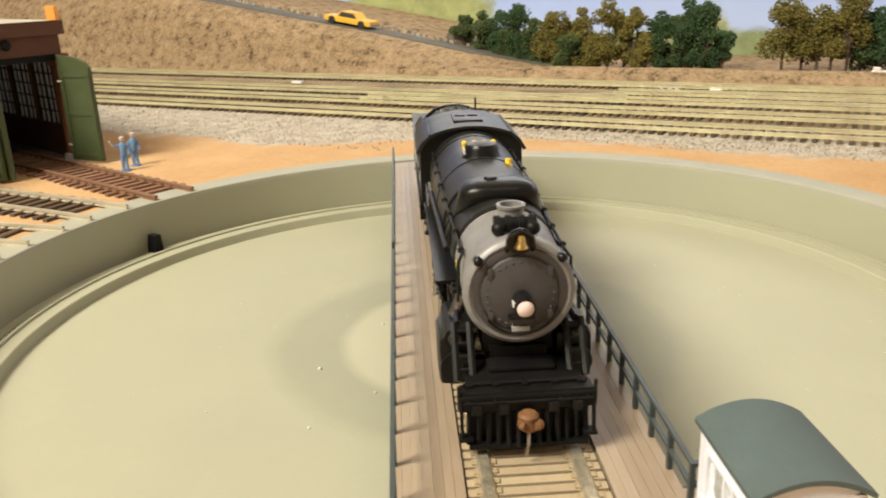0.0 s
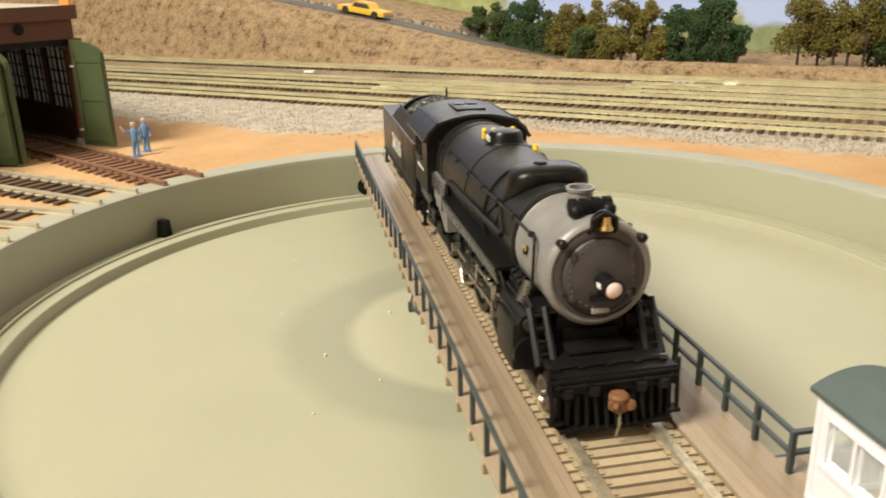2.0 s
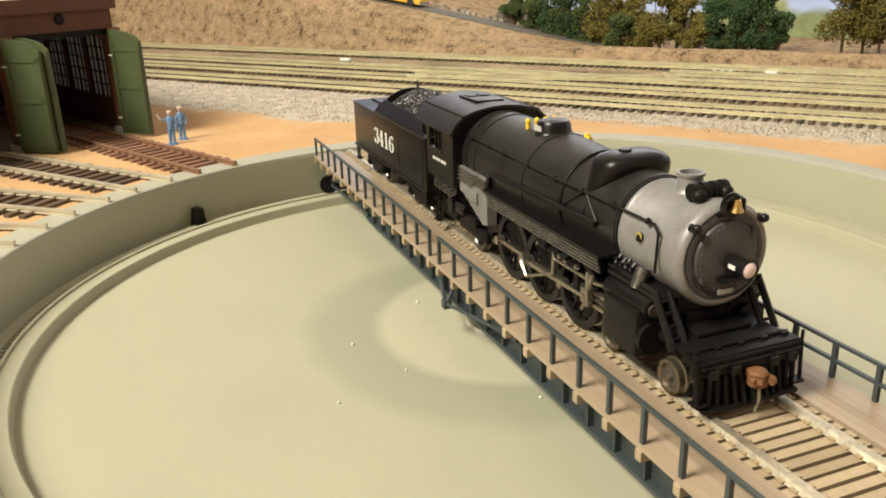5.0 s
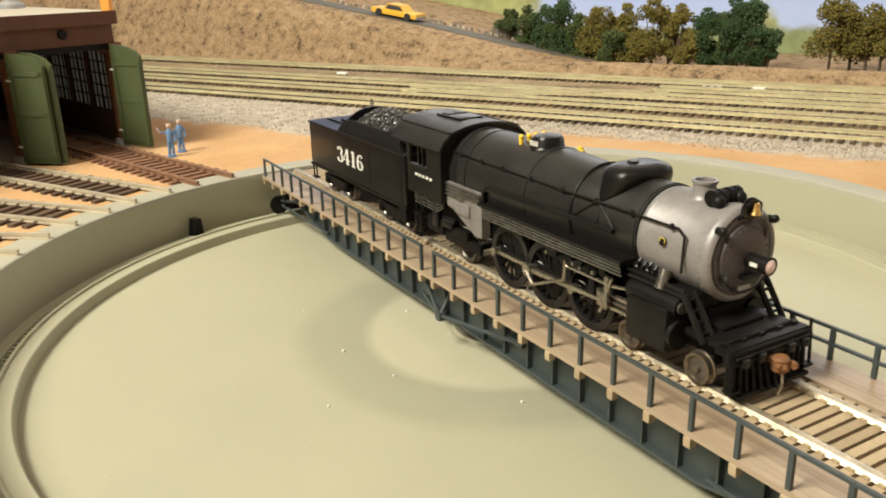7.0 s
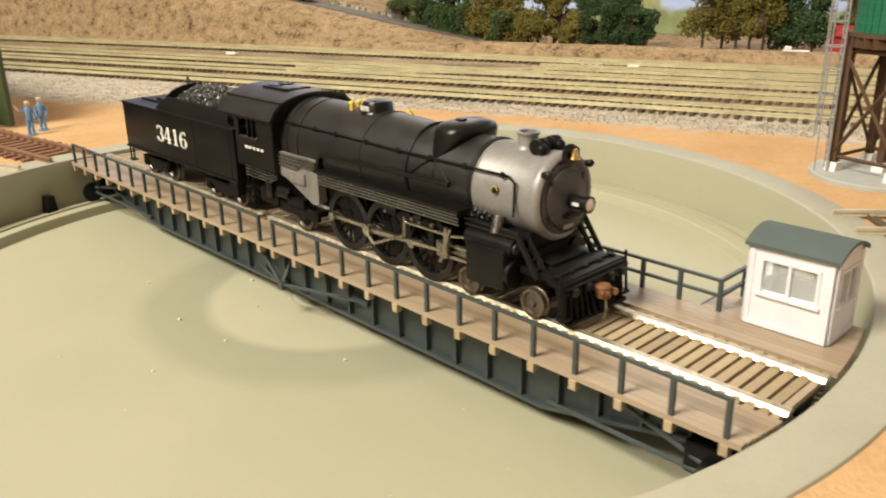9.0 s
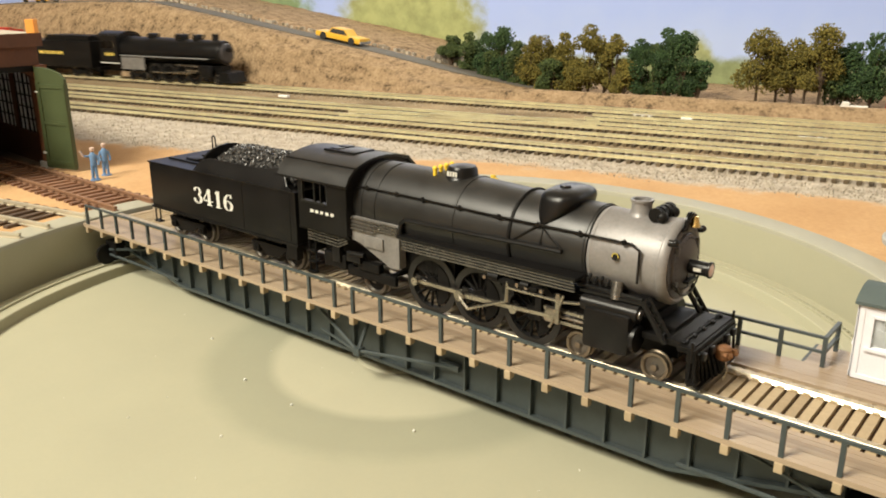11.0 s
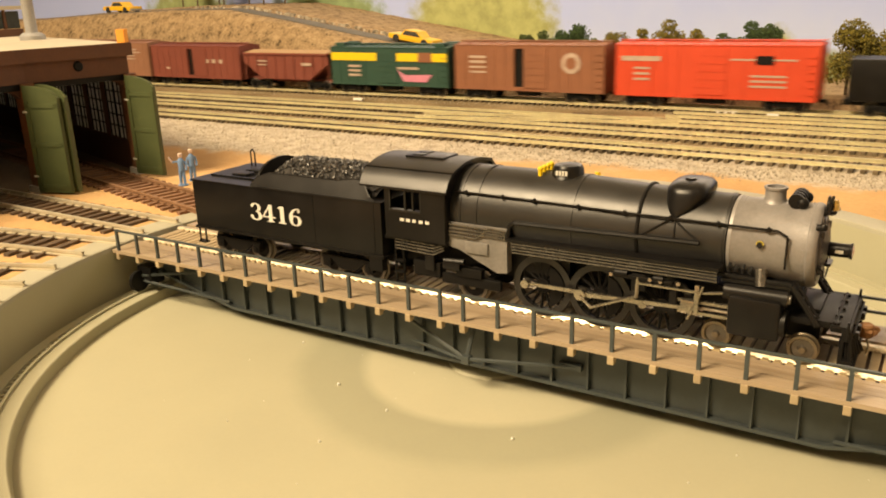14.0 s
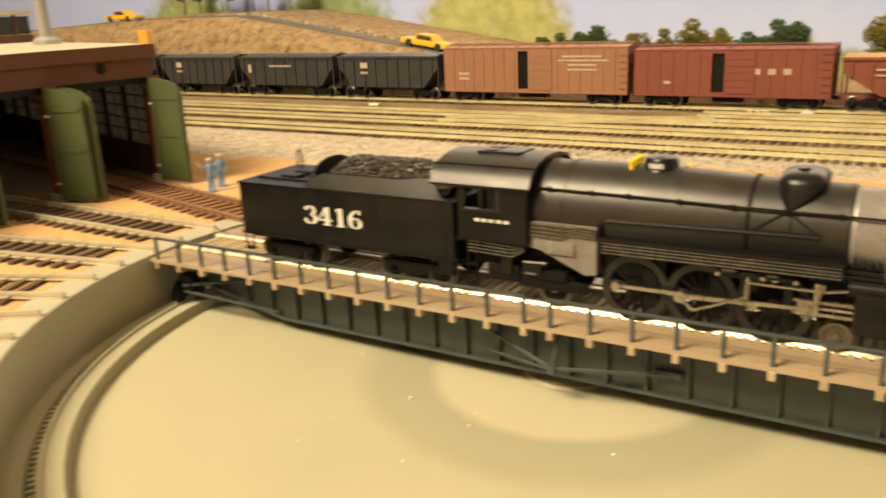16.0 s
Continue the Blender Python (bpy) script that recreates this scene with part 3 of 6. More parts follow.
# ---- turntable bridge, in its own axes: x along, deck at z = 0 ----
def bridge():
    t = thing("turntable_bridge", "green-grey girder turntable bridge with a tan plank deck", "turntable bridge")

    def span(y):
        return math.sqrt(154.8 ** 2 - y * y)

    # walkway planks along the bridge
    def planks(y0, y1, x0=None, x1=None):
        n = max(1, round((y1 - y0) / 1.9))
        w = (y1 - y0) / n
        for i in range(n):
            a = y0 + i * w
            e = min(span(a), span(a + w))
            lo = -e if x0 is None else x0
            hi = e if x1 is None else x1
            bm = box(bmesh.new(), lo, hi, a + 0.03, a + w - 0.03, -1.5, -0.25 + rng.uniform(-0.03, 0.03))
            part("plank", bm, PLANK, t, smooth=0)
    planks(-25.5, -12.6)
    planks(12.6, 24.5)
    planks(24.5, 38.0, x0=117.0)
    part("deck_edge", B(116.2, 117.0, 24.5, 38, -2.2, -0.3), TEAL, t, smooth=0)
    # the floor between the walkways and under the sleepers
    part("deck_bed", B(-152.5, 152.5, -12.4, 12.4, -3.2, -2.0), TIMBER, t, "dark timber bed under the sleepers", smooth=0)
    for sx in (-1, 1):
        part("end_board", B(min(sx * 151.2, sx * 152.8), max(sx * 151.2, sx * 152.8), -12.4, 12.4, -2.0, -0.85), PLANK, t, smooth=0)
    me = mesh_of("sleeper", box(bmesh.new(), -1.06, 1.06, -12.2, 12.2, -2.0, -0.75), TIE_TAN)
    for i in range(101):
        ob = new("sleeper", me)
        ob.parent = t
        ob.matrix_basis = mm_pose(-149.8 + i * 299.6 / 100, 0, rng.uniform(-0.05, 0.05))
    spike = mesh_of("rail_chair", box(bmesh.new(), -0.75, 0.75, -2.2, 2.2, -0.8, -0.35), CHAIR_GOLD)
    for side in (-8.6, 8.6):
        bm = bmesh.new()
        prism(bm, [(side - 1.6, -0.76), (side - 0.9, 0.2), (side + 0.9, 0.2), (side + 1.6, -0.76)], "x", -153.8, 153.8)
        part("rail", bm, BRIDGE_RAIL, t, "worn shiny rail", smooth=0)
        for i in range(101):
            ob = new("rail_chair", spike)
            ob.parent = t
            ob.matrix_basis = mm_pose(-149.8 + i * 299.6 / 100, side, 0)
    # girders
    for y in (-14.0, 14.0):
        s_ = 1 if y > 0 else -1
        web = [(-141, -2.4), (-141, -9.5), (-100, -18.2), (100, -18.2), (141, -9.5), (141, -2.4)]
        part("girder", prism(bmesh.new(), web, "y", y - 0.6, y + 0.6), TEAL, t, smooth=0)
        bm = bmesh.new()
        for (xa, za), (xb, zb) in ((web[1], web[2]), (web[2], web[3]), (web[3], web[4])):
            prism(bm, [(xa, za - 0.6), (xb, zb - 0.6), (xb, zb + 0.4), (xa, za + 0.4)], "y", y - 2.4, y + 2.4)
        box(bm, -141, 141, y - 2.4, y + 2.4, -3.2, -2.3)
        part("girder_flange", bm, TEAL, t, smooth=0)
        for i in range(26):
            x = -138 + i * 276 / 25
            zb = lerp_table(x, [(-141, -9.5), (-100, -18.0), (100, -18.0), (141, -9.5)])
            part("stiffener", B(x - 0.3, x + 0.3, y + s_ * 0.5, y + s_ * 2.2, zb, -3.0), TEAL, t, smooth=0)
        # middle bracket: a pair of braces down to the pivot block
        bm = bmesh.new()
        rod(bm, (-20, y + s_ * 2.2, -8.0), (3.5, y + s_ * 9.4, -13.0), 0.6, 6)
        rod(bm, (-20, y + s_ * 2.2, -14.5), (3.5, y + s_ * 9.4, -13.4), 0.45, 6)
        rod(bm, (3.5, y + s_ * 9.4, -13.0), (36, y + s_ * 2.2, -11.6), 0.6, 6)
        box(bm, 30, 37, min(y + s_ * 1.0, y + s_ * 2.8), max(y + s_ * 1.0, y + s_ * 2.8), -12.6, -10.8, 0.2)
        box(bm, 2.2, 4.8, min(y + s_ * 7.6, y + s_ * 10.2), max(y + s_ * 7.6, y + s_ * 10.2), -14.6, -12.0, 0.3)
        rod(bm, (3.5, y + s_ * 9.0, -13.0), (3.5, y + s_ * 3.2, -3.0), 0.7, 6)
        part("centre_brace", bm, TEAL, t, smooth=0)
        # end outriggers
        for sx in (-1, 1):
            bm = bmesh.new()
            rod(bm, (sx * 146, y + s_ * 6.5, -13.0), (sx * 102, y + s_ * 1.6, -16.5), 0.6, 6)
            rod(bm, (sx * 146, y + s_ * 6.5, -11.5), (sx * 112, y + s_ * 1.6, -6.0), 0.6, 6)
            part("outrigger", bm, TEAL, t, smooth=0)
            part("end_bearing", B(sx * 143 - 4, sx * 143 + 4, min(y, y + s_ * 6.2), max(y, y + s_ * 6.2), -14.5, -7.5, bevel=0.6), BLACK_DULL, t, smooth=0)
            w = part("wheel", lathe(bmesh.new(), [(0, -1.4), (1.4, -1.4), (1.6, -0.9), (4.0, -0.9), (4.2, 0.9), (1.6, 0.9), (0, 1.3)], Matrix.Translation((sx * 144.9, y + s_ * 7.5, -13.0)) @ ALONG_X, 24), BLACK_DULL, t)
    for x in (-120, -80, -40, 0, 40, 80, 120):
        part("cross_frame", B(x - 0.6, x + 0.6, -13.4, 13.4, -9.5 if abs(x) > 100 else -15, -3.2), TEAL, t, smooth=0)
    bm = lathe(bmesh.new(), [(0, -24.0), (15, -24.0), (14, -23.0), (9, -22.2), (8, -17.5), (0, -17.5)], seg=40)
    part("pivot", bm, PIT, t, "olive-grey centre pivot")
    # railings
    post_mesh = mesh_of("post", box(bmesh.new(), -0.5, 0.5, -0.45, 0.45, -1.2, 7.9), TEAL)
    knee = mesh_of("knee_block", box(box(bmesh.new(), -0.9, 0.9, -1.0, 1.0, -3.7, -1.4, 0.2), -0.6, 0.6, 0.9, 10.0, -3.0, -1.5), TIE_TAN)

    def railing(y, xs, sgn):
        for x in xs:
            for nm, me_ in (("post", post_mesh), ("knee_block", knee)):
                ob = new(nm, me_)
                ob.parent = t
                ob.matrix_basis = mm_pose(x, y, 0, 0, 0, 0 if sgn < 0 else 180)
        for z in (7.6,) if sgn < 0 else (7.6, 3.7):
            part("handrail", B(min(xs) - 0.5, max(xs) + 0.5, y - 0.42, y + 0.42, z - 0.35, z + 0.35), TEAL, t, smooth=0)
    left = [-149.5 + i * 145.6 / 13 for i in range(14)]
    railing(-24.9, left, -1)
    railing(-24.9, [-x for x in left[::-1]], -1)
    railing(24.0, left, 1)
    railing(24.0, [3.9 + i * 117.6 / 11 for i in range(12)], 1)
    for z in (7.6, 3.7):
        part("handrail", B(121.0, 122.0, 24, 36.5, z - 0.35, z + 0.35), TEAL, t, smooth=0)
    ob = new("post", post_mesh)
    ob.parent, ob.matrix_basis = t, mm_pose(121.5, 36.2, 0)
    return t


BRIDGE = bridge()


def cabin():
    """The operator's cabin on the bridge's end."""
    t = thing("operator_cabin", "small white wooden operator cabin with a curved green-grey roof", "cabin")
    x0, x1, y0, y1, h = 128.4, 147.2, 22.9, 36.6, 19.3

    def wall(name, horiz, at_, a0, a1, windows):
        """A wall with openings: stripes below, above and between."""
        w = 0.9
        def put(bm, a, b, z0, z1, grow=0.0):
            if horiz:
                box(bm, a, b, at_ - w / 2 - grow, at_ + w / 2 + grow, z0, z1)
            else:
                box(bm, at_ - w / 2 - grow, at_ + w / 2 + grow, a, b, z0, z1)
        bm = bmesh.new()
        put(bm, a0, a1, 0, 8.2)
        put(bm, a0, a1, 16.2, h)
        cuts = [a0] + [v for ab in windows for v in ab] + [a1]
        for a, b in zip(cuts[::2], cuts[1::2]):
            put(bm, a, b, 8.2, 16.2)
        body = part(name, bm, SHED_WHITE, t, smooth=0)
        for a, b in windows:
            bm = bmesh.new()
            for c in (a, (a + b) / 2, b):
                put(bm, c - 0.35, c + 0.35, 8.2, 16.2, 0.25)
            put(bm, a - 0.9, b + 0.9, 7.6, 8.4, 0.7)
            put(bm, a - 0.4, b + 0.4, 16.0, 16.6, 0.3)
            part("window_frame", bm, SHED_WHITE, body, smooth=0)
            bm = bmesh.new()
            if horiz:
                box(bm, a, b, at_ - 0.08, at_ + 0.08, 8.2, 16.2)
            else:
                box(bm, at_ - 0.08, at_ + 0.08, a, b, 8.2, 16.2)
            pane = part("pane", bm, GLASS, body, "clear window pane", smooth=0)
            pane.visible_shadow = False
        bm = bmesh.new()
        for c in (a0 + 0.6, a1 - 0.6):
            put(bm, c - 0.6, c + 0.6, 0, h, 0.2)
        put(bm, a0, a1, 0.0, 1.1, 0.25)
        part("corner_trim", bm, SHED_WHITE, body, smooth=0)
    wall("wall", True, y0, x0, x1, [(x0 + 3.0, x1 - 3.0)])
    wall("wall", True, y1, x0, x1, [(x0 + 3.0, x1 - 3.0)])
    wall("wall", False, x1, y0, y1, [(y0 + 2.2, y1 - 2.2)])
    wall("wall", False, x0, y0, y1, [(y0 + 2.2, y1 - 2.2)])
    n, pts = 12, []
    for i in range(n + 1):
        y = y0 - 1.3 + (y1 - y0 + 2.6) * i / n
        k = (2 * i / n - 1)
        pts.append((y, h + 0.4 + 2.6 * (1 - k * k)))
    pts += [(y, z - 0.8) for y, z in pts[::-1]]
    part("roof", prism(bmesh.new(), pts, "x", x0 - 1.2, x1 + 1.2), SHED_ROOF, t, "curved dark green-grey roof", smooth=30)
    gable = [(y, z - 0.8) for y, z in pts[2:n - 1]] + [(y1 - 0.2, h - 0.4), (y0 + 0.2, h - 0.4)]
    for x in (x0, x1):
        part("gable", prism(bmesh.new(), gable, "x", x - 0.35, x + 0.35), SHED_WHITE, t, smooth=0)
    return t


CABIN = cabin()


# ---- steam locomotive on the bridge: x ahead, rail top at z = 0.2 ----
def spoked_wheel(r, thick=2.2, hub=0.26):
    """Lies in the xz plane, centred; returns tyre, hub and spoke meshes."""
    turn = Matrix.Rotation(radians(90), 4, "X")
    tyre = lathe(bmesh.new(), [(r * 0.84, -thick / 2), (r, -thick / 2), (r, thick * 0.25), (r * 1.06, thick * 0.3), (r * 1.06, thick / 2), (r * 0.84, thick / 2), (r * 0.84, -thick / 2)], turn, 40)
    sp = lathe(bmesh.new(), [(0, -thick * 0.55), (r * hub, -thick * 0.55), (r * hub, thick * 0.4), (0, thick * 0.4)], turn, 20)
    spoke = rod(bmesh.new(), (r * 0.2, 0, 0), (r * 0.86, 0, 0), r * 0.05, 5)
    return mesh_of("tyre", tyre, BOILER_BLACK, 40), mesh_of("driving_wheel", sp, BLACK_DULL, 40), mesh_of("spoke", spoke, BLACK_DULL, 40)


def add_spokes(wheel, spoke, count):
    for i in range(count):
        put_mesh("spoke", spoke, wheel, pose(0, 0, 0, 0, 360.0 * i / count, 0))


def disc_wheel(r, thick=2.0, rim=None, disc=None):
    turn = Matrix.Rotation(radians(-90), 4, "X")
    bm = lathe(bmesh.new(), [(0, -thick * 0.7), (r * 0.22, -thick * 0.7), (r * 0.3, -thick * 0.3), (r * 0.72, -thick * 0.2), (r * 0.8, -thick / 2), (r, -thick / 2), (r, thick * 0.2),
                             (r * 1.1, thick * 0.3), (r * 1.1, thick / 2), (0, thick / 2)], turn, 32)
    me = mesh_of("wheel", bm, disc or BLACK_DULL, 35)
    me.materials.append(rim or WHEEL_STEEL)
    for p in me.polygons:
        far = math.hypot(p.center.x, p.center.z) / MM
        p.material_index = 1 if far > r * 0.74 or far < r * 0.2 else 0
    return me


def put_mesh(name, me, parent, m, label=""):
    ob = new(name, me)
    ob.parent, ob.matrix_basis = parent, m
    return tagged(ob, label) if label else ob


BOILER_Z = 27.7


def locomotive():
    t = thing("steam_locomotive", "black steam locomotive with a grey smokebox on the bridge", "locomotive")
    at = Matrix.Translation((0, 0, BOILER_Z)) @ ALONG_X
    prof = [(0, -8), (12.6, -8), (12.7, 14), (12.5, 30), (11.4, 52), (10.9, 72), (0, 72)]
    boiler = part("boiler", lathe(bmesh.new(), prof, at, 64), BOILER_BLACK, t, "satin black tapered boiler")
    for x, r in ((-4, 12.75), (1.5, 12.78), (31, 12.55), (71, 11.05)):
        part("boiler_band", lathe(bmesh.new(), [(r - 0.4, x - 0.4), (r + 0.07, x - 0.4), (r + 0.07, x + 0.4), (r - 0.4, x + 0.4)], at, 64), BOILER_BLACK, boiler)
    part("lagging_pipe", lathe(bmesh.new(), [(11.4, 49.0), (11.95, 49.1), (12.1, 49.5), (11.95, 49.9), (11.4, 50.0)], at, 64), BLACK_DULL, boiler, "dull black pipe bent round the boiler")
    smoke = part("smokebox", lathe(bmesh.new(), [(0, 72.3), (10.6, 72.3), (10.75, 73.2), (10.5, 73.6), (10.45, 90.6), (10.7, 90.9), (10.65, 91.8), (10.2, 92.6), (9.6, 92.9), (8.9, 92.5), (0, 92.5)], at, 64), GRAPHITE, t, "graphite grey smokebox")
    part("smokebox_door", lathe(bmesh.new(), [(9.0, 92.4), (8.9, 92.9), (7.9, 93.1), (7.4, 92.9), (7.1, 93.5), (5.0, 94.1), (2.6, 94.5), (0, 94.6)], at, 48), FACE_GREY, smoke, "darker grey round smokebox door")
    for y, z in ((-5.6, 4.2), (-5.6, -4.2), (5.6, 4.2), (5.6, -4.2)):
        part("door_dog", box(bmesh.new(), 92.6, 94.0, y - 0.5, y + 0.5, BOILER_Z + z - 1.0, BOILER_Z + z + 1.0, 0.25), FACE_GREY, smoke)
    part("door_handrail", path_rod(bmesh.new(), [(93.0, 7.8 * math.cos(a), BOILER_Z + 7.8 * math.sin(a)) if i in (0, 12) else (94.4, 7.8 * math.cos(a), BOILER_Z + 7.8 * math.sin(a)) for i, a in enumerate([radians(205 + 130 / 12 * i) for i in range(13)])], 0.24, 6), BLACK, smoke)
    for x in (74.4, 90.0):
        bm = bmesh.new()
        for i in range(52):
            a = 2 * math.pi * i / 52
            bmesh.ops.create_icosphere(bm, subdivisions=1, radius=0.17, matrix=Matrix.Translation((x, 10.45 * math.cos(a), BOILER_Z + 10.45 * math.sin(a))))
        tagged(part("rivet_row", bm, GRAPHITE, smoke), kind="stuff")
    bm = bmesh.new()
    for i in range(28):
        a = 2 * math.pi * i / 28
        bmesh.ops.create_icosphere(bm, subdivisions=1, radius=0.3, matrix=Matrix.Translation((93.7, 6.3 * math.cos(a), BOILER_Z + 6.3 * math.sin(a))))
    part("bolt_ring", bm, FACE_GREY, smoke)
    part("chimney", lathe(bmesh.new(), [(3.9, 36.9), (3.0, 38.0), (2.55, 38.8), (2.5, 40.9), (2.8, 41.1), (2.85, 41.7), (2.2, 41.7), (2.0, 38.2), (0, 38.2)], Matrix.Translation((81.1, 0, 0)), 32), GRAPHITE, smoke)
    # headlight, bell, heater
    hl = part("headlight", lathe(bmesh.new(), [(0, 94.2), (1.6, 94.2), (1.75, 94.8), (1.75, 99.2), (2.0, 99.4), (2.0, 99.9), (1.6, 99.9)], Matrix.Translation((0, 0, 27.2)) @ ALONG_X, 28), BLACK, t)
    part("lens", lathe(bmesh.new(), [(1.65, 99.7), (1.2, 100.1), (0, 100.3)], Matrix.Translation((0, 0, 27.2)) @ ALONG_X, 28), LENS, hl, "pinkish glass lens")
    part("number_board", B(96.2, 98.0, -1.95, -1.7, 26.8, 27.6), LETTER, hl, "white number board")
    part("bracket", box(B(93.5, 95.6, -2.4, 2.4, 23.3, 24.0), 93.4, 94.6, -1.0, 1.0, 23.5, 27), BLACK, hl)
    part("number_plate", B(93.6, 94.1, -1.7, 1.7, 20.4, 21.3), CONCRETE, smoke, "small white plate bars")
    bell = part("bell", lathe(bmesh.new(), [(0, 39.7), (0.6, 39.6), (0.8, 39.0), (0.9, 38.2), (1.25, 37.5), (1.35, 37.2), (0, 37.4)], Matrix.Translation((94.9, 0, 0)), 24), BRASS, t, "polished brass bell")
    bm = path_rod(bmesh.new(), [(92.8, -2.4, 36.0), (94.0, -2.4, 37.0), (94.2, -2.2, 39.0), (94.3, 0, 40.2), (94.2, 2.2, 39.0), (94.0, 2.4, 37.0), (92.8, 2.4, 36.0)], 0.42)
    rod(bm, (93.2, 0, 38.0), (93.7, 0, 38.0), 2.5, 20)
    part("bell_yoke", bm, BLACK, bell)
    heat = bmesh.new()
    rod(heat, (86.6, -3.6, 39.2), (86.6, 3.6, 39.2), 1.45, 20)
    for y in (-3.4, -1.2, 1.2, 3.4):
        rod(heat, (86.6, y - 0.6, 39.2), (86.6, y + 0.6, 39.2), 1.85, 20)
    for y in (-3.2, 3.2):
        bmesh.ops.create_icosphere(heat, subdivisions=2, radius=1.5, matrix=Matrix.Translation((88.0, y, 38.8)))
    part("feedwater_heater", heat, BLACK_DULL, t)
    for y in (-7.8, 7.8):
        lamp = bmesh.new()
        rod(lamp, (92.2, y, 34.4), (93.8, y, 34.4), 0.85, 12)
        bmesh.ops.create_icosphere(lamp, subdivisions=2, radius=0.95, matrix=Matrix.Translation((93.8, y, 34.6)))
        part("class_lamp", lamp, BLACK, t)
    # domes
    # the dome's plan at each height: height, middle, half length, half width
    rows_ = [(32.6, 58.6, 0.8, 9.9), (33.6, 58.9, 2.6, 9.8), (34.8, 59.4, 3.9, 9.6), (36.2, 59.9, 4.8, 9.3), (37.8, 60.3, 5.3, 9.0),
             (39.2, 60.5, 5.5, 8.7), (40.3, 60.5, 5.4, 8.2), (41.1, 60.5, 4.8, 7.2), (41.6, 60.5, 3.8, 5.8), (41.9, 60.5, 2.2, 3.6)]
    bm, n, rings = bmesh.new(), 40, []
    for z, cx, hx, hy in rows_:
        ring = []
        for i in range(n):
            c, d = math.cos(2 * math.pi * i / n), math.sin(2 * math.pi * i / n)
            ring.append(bm.verts.new((cx + hx * math.copysign(abs(c) ** 0.7, c), hy * math.copysign(abs(d) ** 0.6, d), z)))
        rings.append(ring)
    for lo, hi in zip(rings, rings[1:]):
        for i in range(n):
            j = (i + 1) % n
            bm.faces.new((lo[i], lo[j], hi[j], hi[i]))
    bm.faces.new(rings[-1])
    bm.faces.new(rings[0][::-1])
    part("sand_dome", bm, BLACK, t, "glossy black saddle-shaped sand dome", smooth=50)
    part("sand_dome_lid", lathe(bmesh.new(), [(1.5, 41.4), (1.5, 42.1), (1.2, 42.4), (0, 42.5)], Matrix.Translation((60.3, -1.6, 0)), 20), BLACK, t)
    dome = part("steam_dome", lathe(bmesh.new(), [(6.6, 38.2), (5.2, 39.2), (4.6, 40.2), (4.4, 41.8), (3.8, 42.7), (2.0, 43.1), (0, 43.2)], Matrix.Translation((25.1, 0, 0)), 36), BLACK, t)
    for i in range(4):
        part("dome_mark", B(23.3 + i * 0.95, 23.9 + i * 0.95, -4.75, -4.4, 40.3, 41.6), LETTER, dome, smooth=0)
    for y in (-3.9, -1.3, 1.3, 3.9):
        bm = rod(bmesh.new(), (18.2, y, 38.5), (18.2, y, 41.4), 0.62, 10)
        bmesh.ops.create_icosphere(bm, subdivisions=2, radius=0.8, matrix=Matrix.Translation((18.2, y, 41.6)))
        part("safety_valve", bm, YELLOW, t, "yellow painted safety valve")
    bm = bmesh.new()
    rod(bm, (30.2, 5.6, 38.0), (33.0, 6.2, 38.2), 0.9, 10)
    rod(bm, (31.6, 6.0, 38.2), (31.6, 6.2, 39.8), 0.8, 10)
    part("whistle", bm, YELLOW, t, "yellow painted whistle")
    # handrails, running boards, pipes
    for s_ in (-1, 1):
        y = s_ * 12.9
        pts = [(-6, s_ * 11.6, 34.4), (20, s_ * 11.7, 34.2), (45, s_ * 11.2, 33.6), (70, s_ * 10.3, 33.2), (84, s_ * 10.0, 33.0), (86.5, s_ * 10.9, 32.0), (86.5, s_ * 11.2, 24.0)]
        hr = part("handrail", path_rod(bmesh.new(), pts, 0.32), BLACK, t)
        for x in (-2, 10, 20, 33, 46, 58, 70, 82):
            bm = bmesh.new()
            bmesh.ops.create_icosphere(bm, subdivisions=1, radius=0.82, matrix=Matrix.Translation((x, s_ * lerp_table(x, [(-6, 11.6), (20, 11.7), (45, 11.2), (70, 10.3), (90, 10)]), lerp_table(x, [(-6, 34.4), (20, 34.2), (45, 33.6), (70, 33.2), (90, 33)]))))
            part("stanchion", bm, BLACK, hr)
        board = part("running_board", B(12.5, 72.0, min(s_ * 10.2, s_ * 15.0), max(s_ * 10.2, s_ * 15.0), 22.2, 23.0), BLACK, t)
        for k in range(4):
            part("conduit", path_rod(bmesh.new(), [(14, s_ * (14.6 - 0.2 * k), 21.7 - k * 0.95), (71.5, s_ * (14.6 - 0.2 * k), 21.9 - k * 0.9)], 0.3, 6), CONDUIT, board)
        bm = path_rod(bmesh.new(), [(12.6, s_ * 13.2, 22.5), (12.9, s_ * 13.2, 26.2), (14.5, s_ * 13.2, 27.4), (60, s_ * 12.2, 28.0), (66, s_ * 12.0, 28.0)], 0.7, 8)
        part("steam_pipe", bm, BLACK, t)
        bm = path_rod(bmesh.new(), [(50.5, s_ * 11.7, 28.0), (58.5, s_ * 10.3, 33.4), (65.5, s_ * 11.6, 28.2)], 0.3, 6)
        path_rod(bm, [(59.3, s_ * 9.0, 35), (59.3, s_ * 11.7, 28)], 0.3, 6)
        part("sand_pipe", bm, BLACK, t)
        # firebox flank with pipes and grate box
        fb = part("firebox_side", prism(bmesh.new(), [(-8.5, 25.2), (12.2, 25.2), (12.2, 12.0), (9.0, 11.5), (-4, 17.2), (-8.5, 18.0)], "y", min(s_ * 10.5, s_ * 13.4), max(s_ * 10.5, s_ * 13.4)), FIREBOX, t, "weathered grey firebox side")
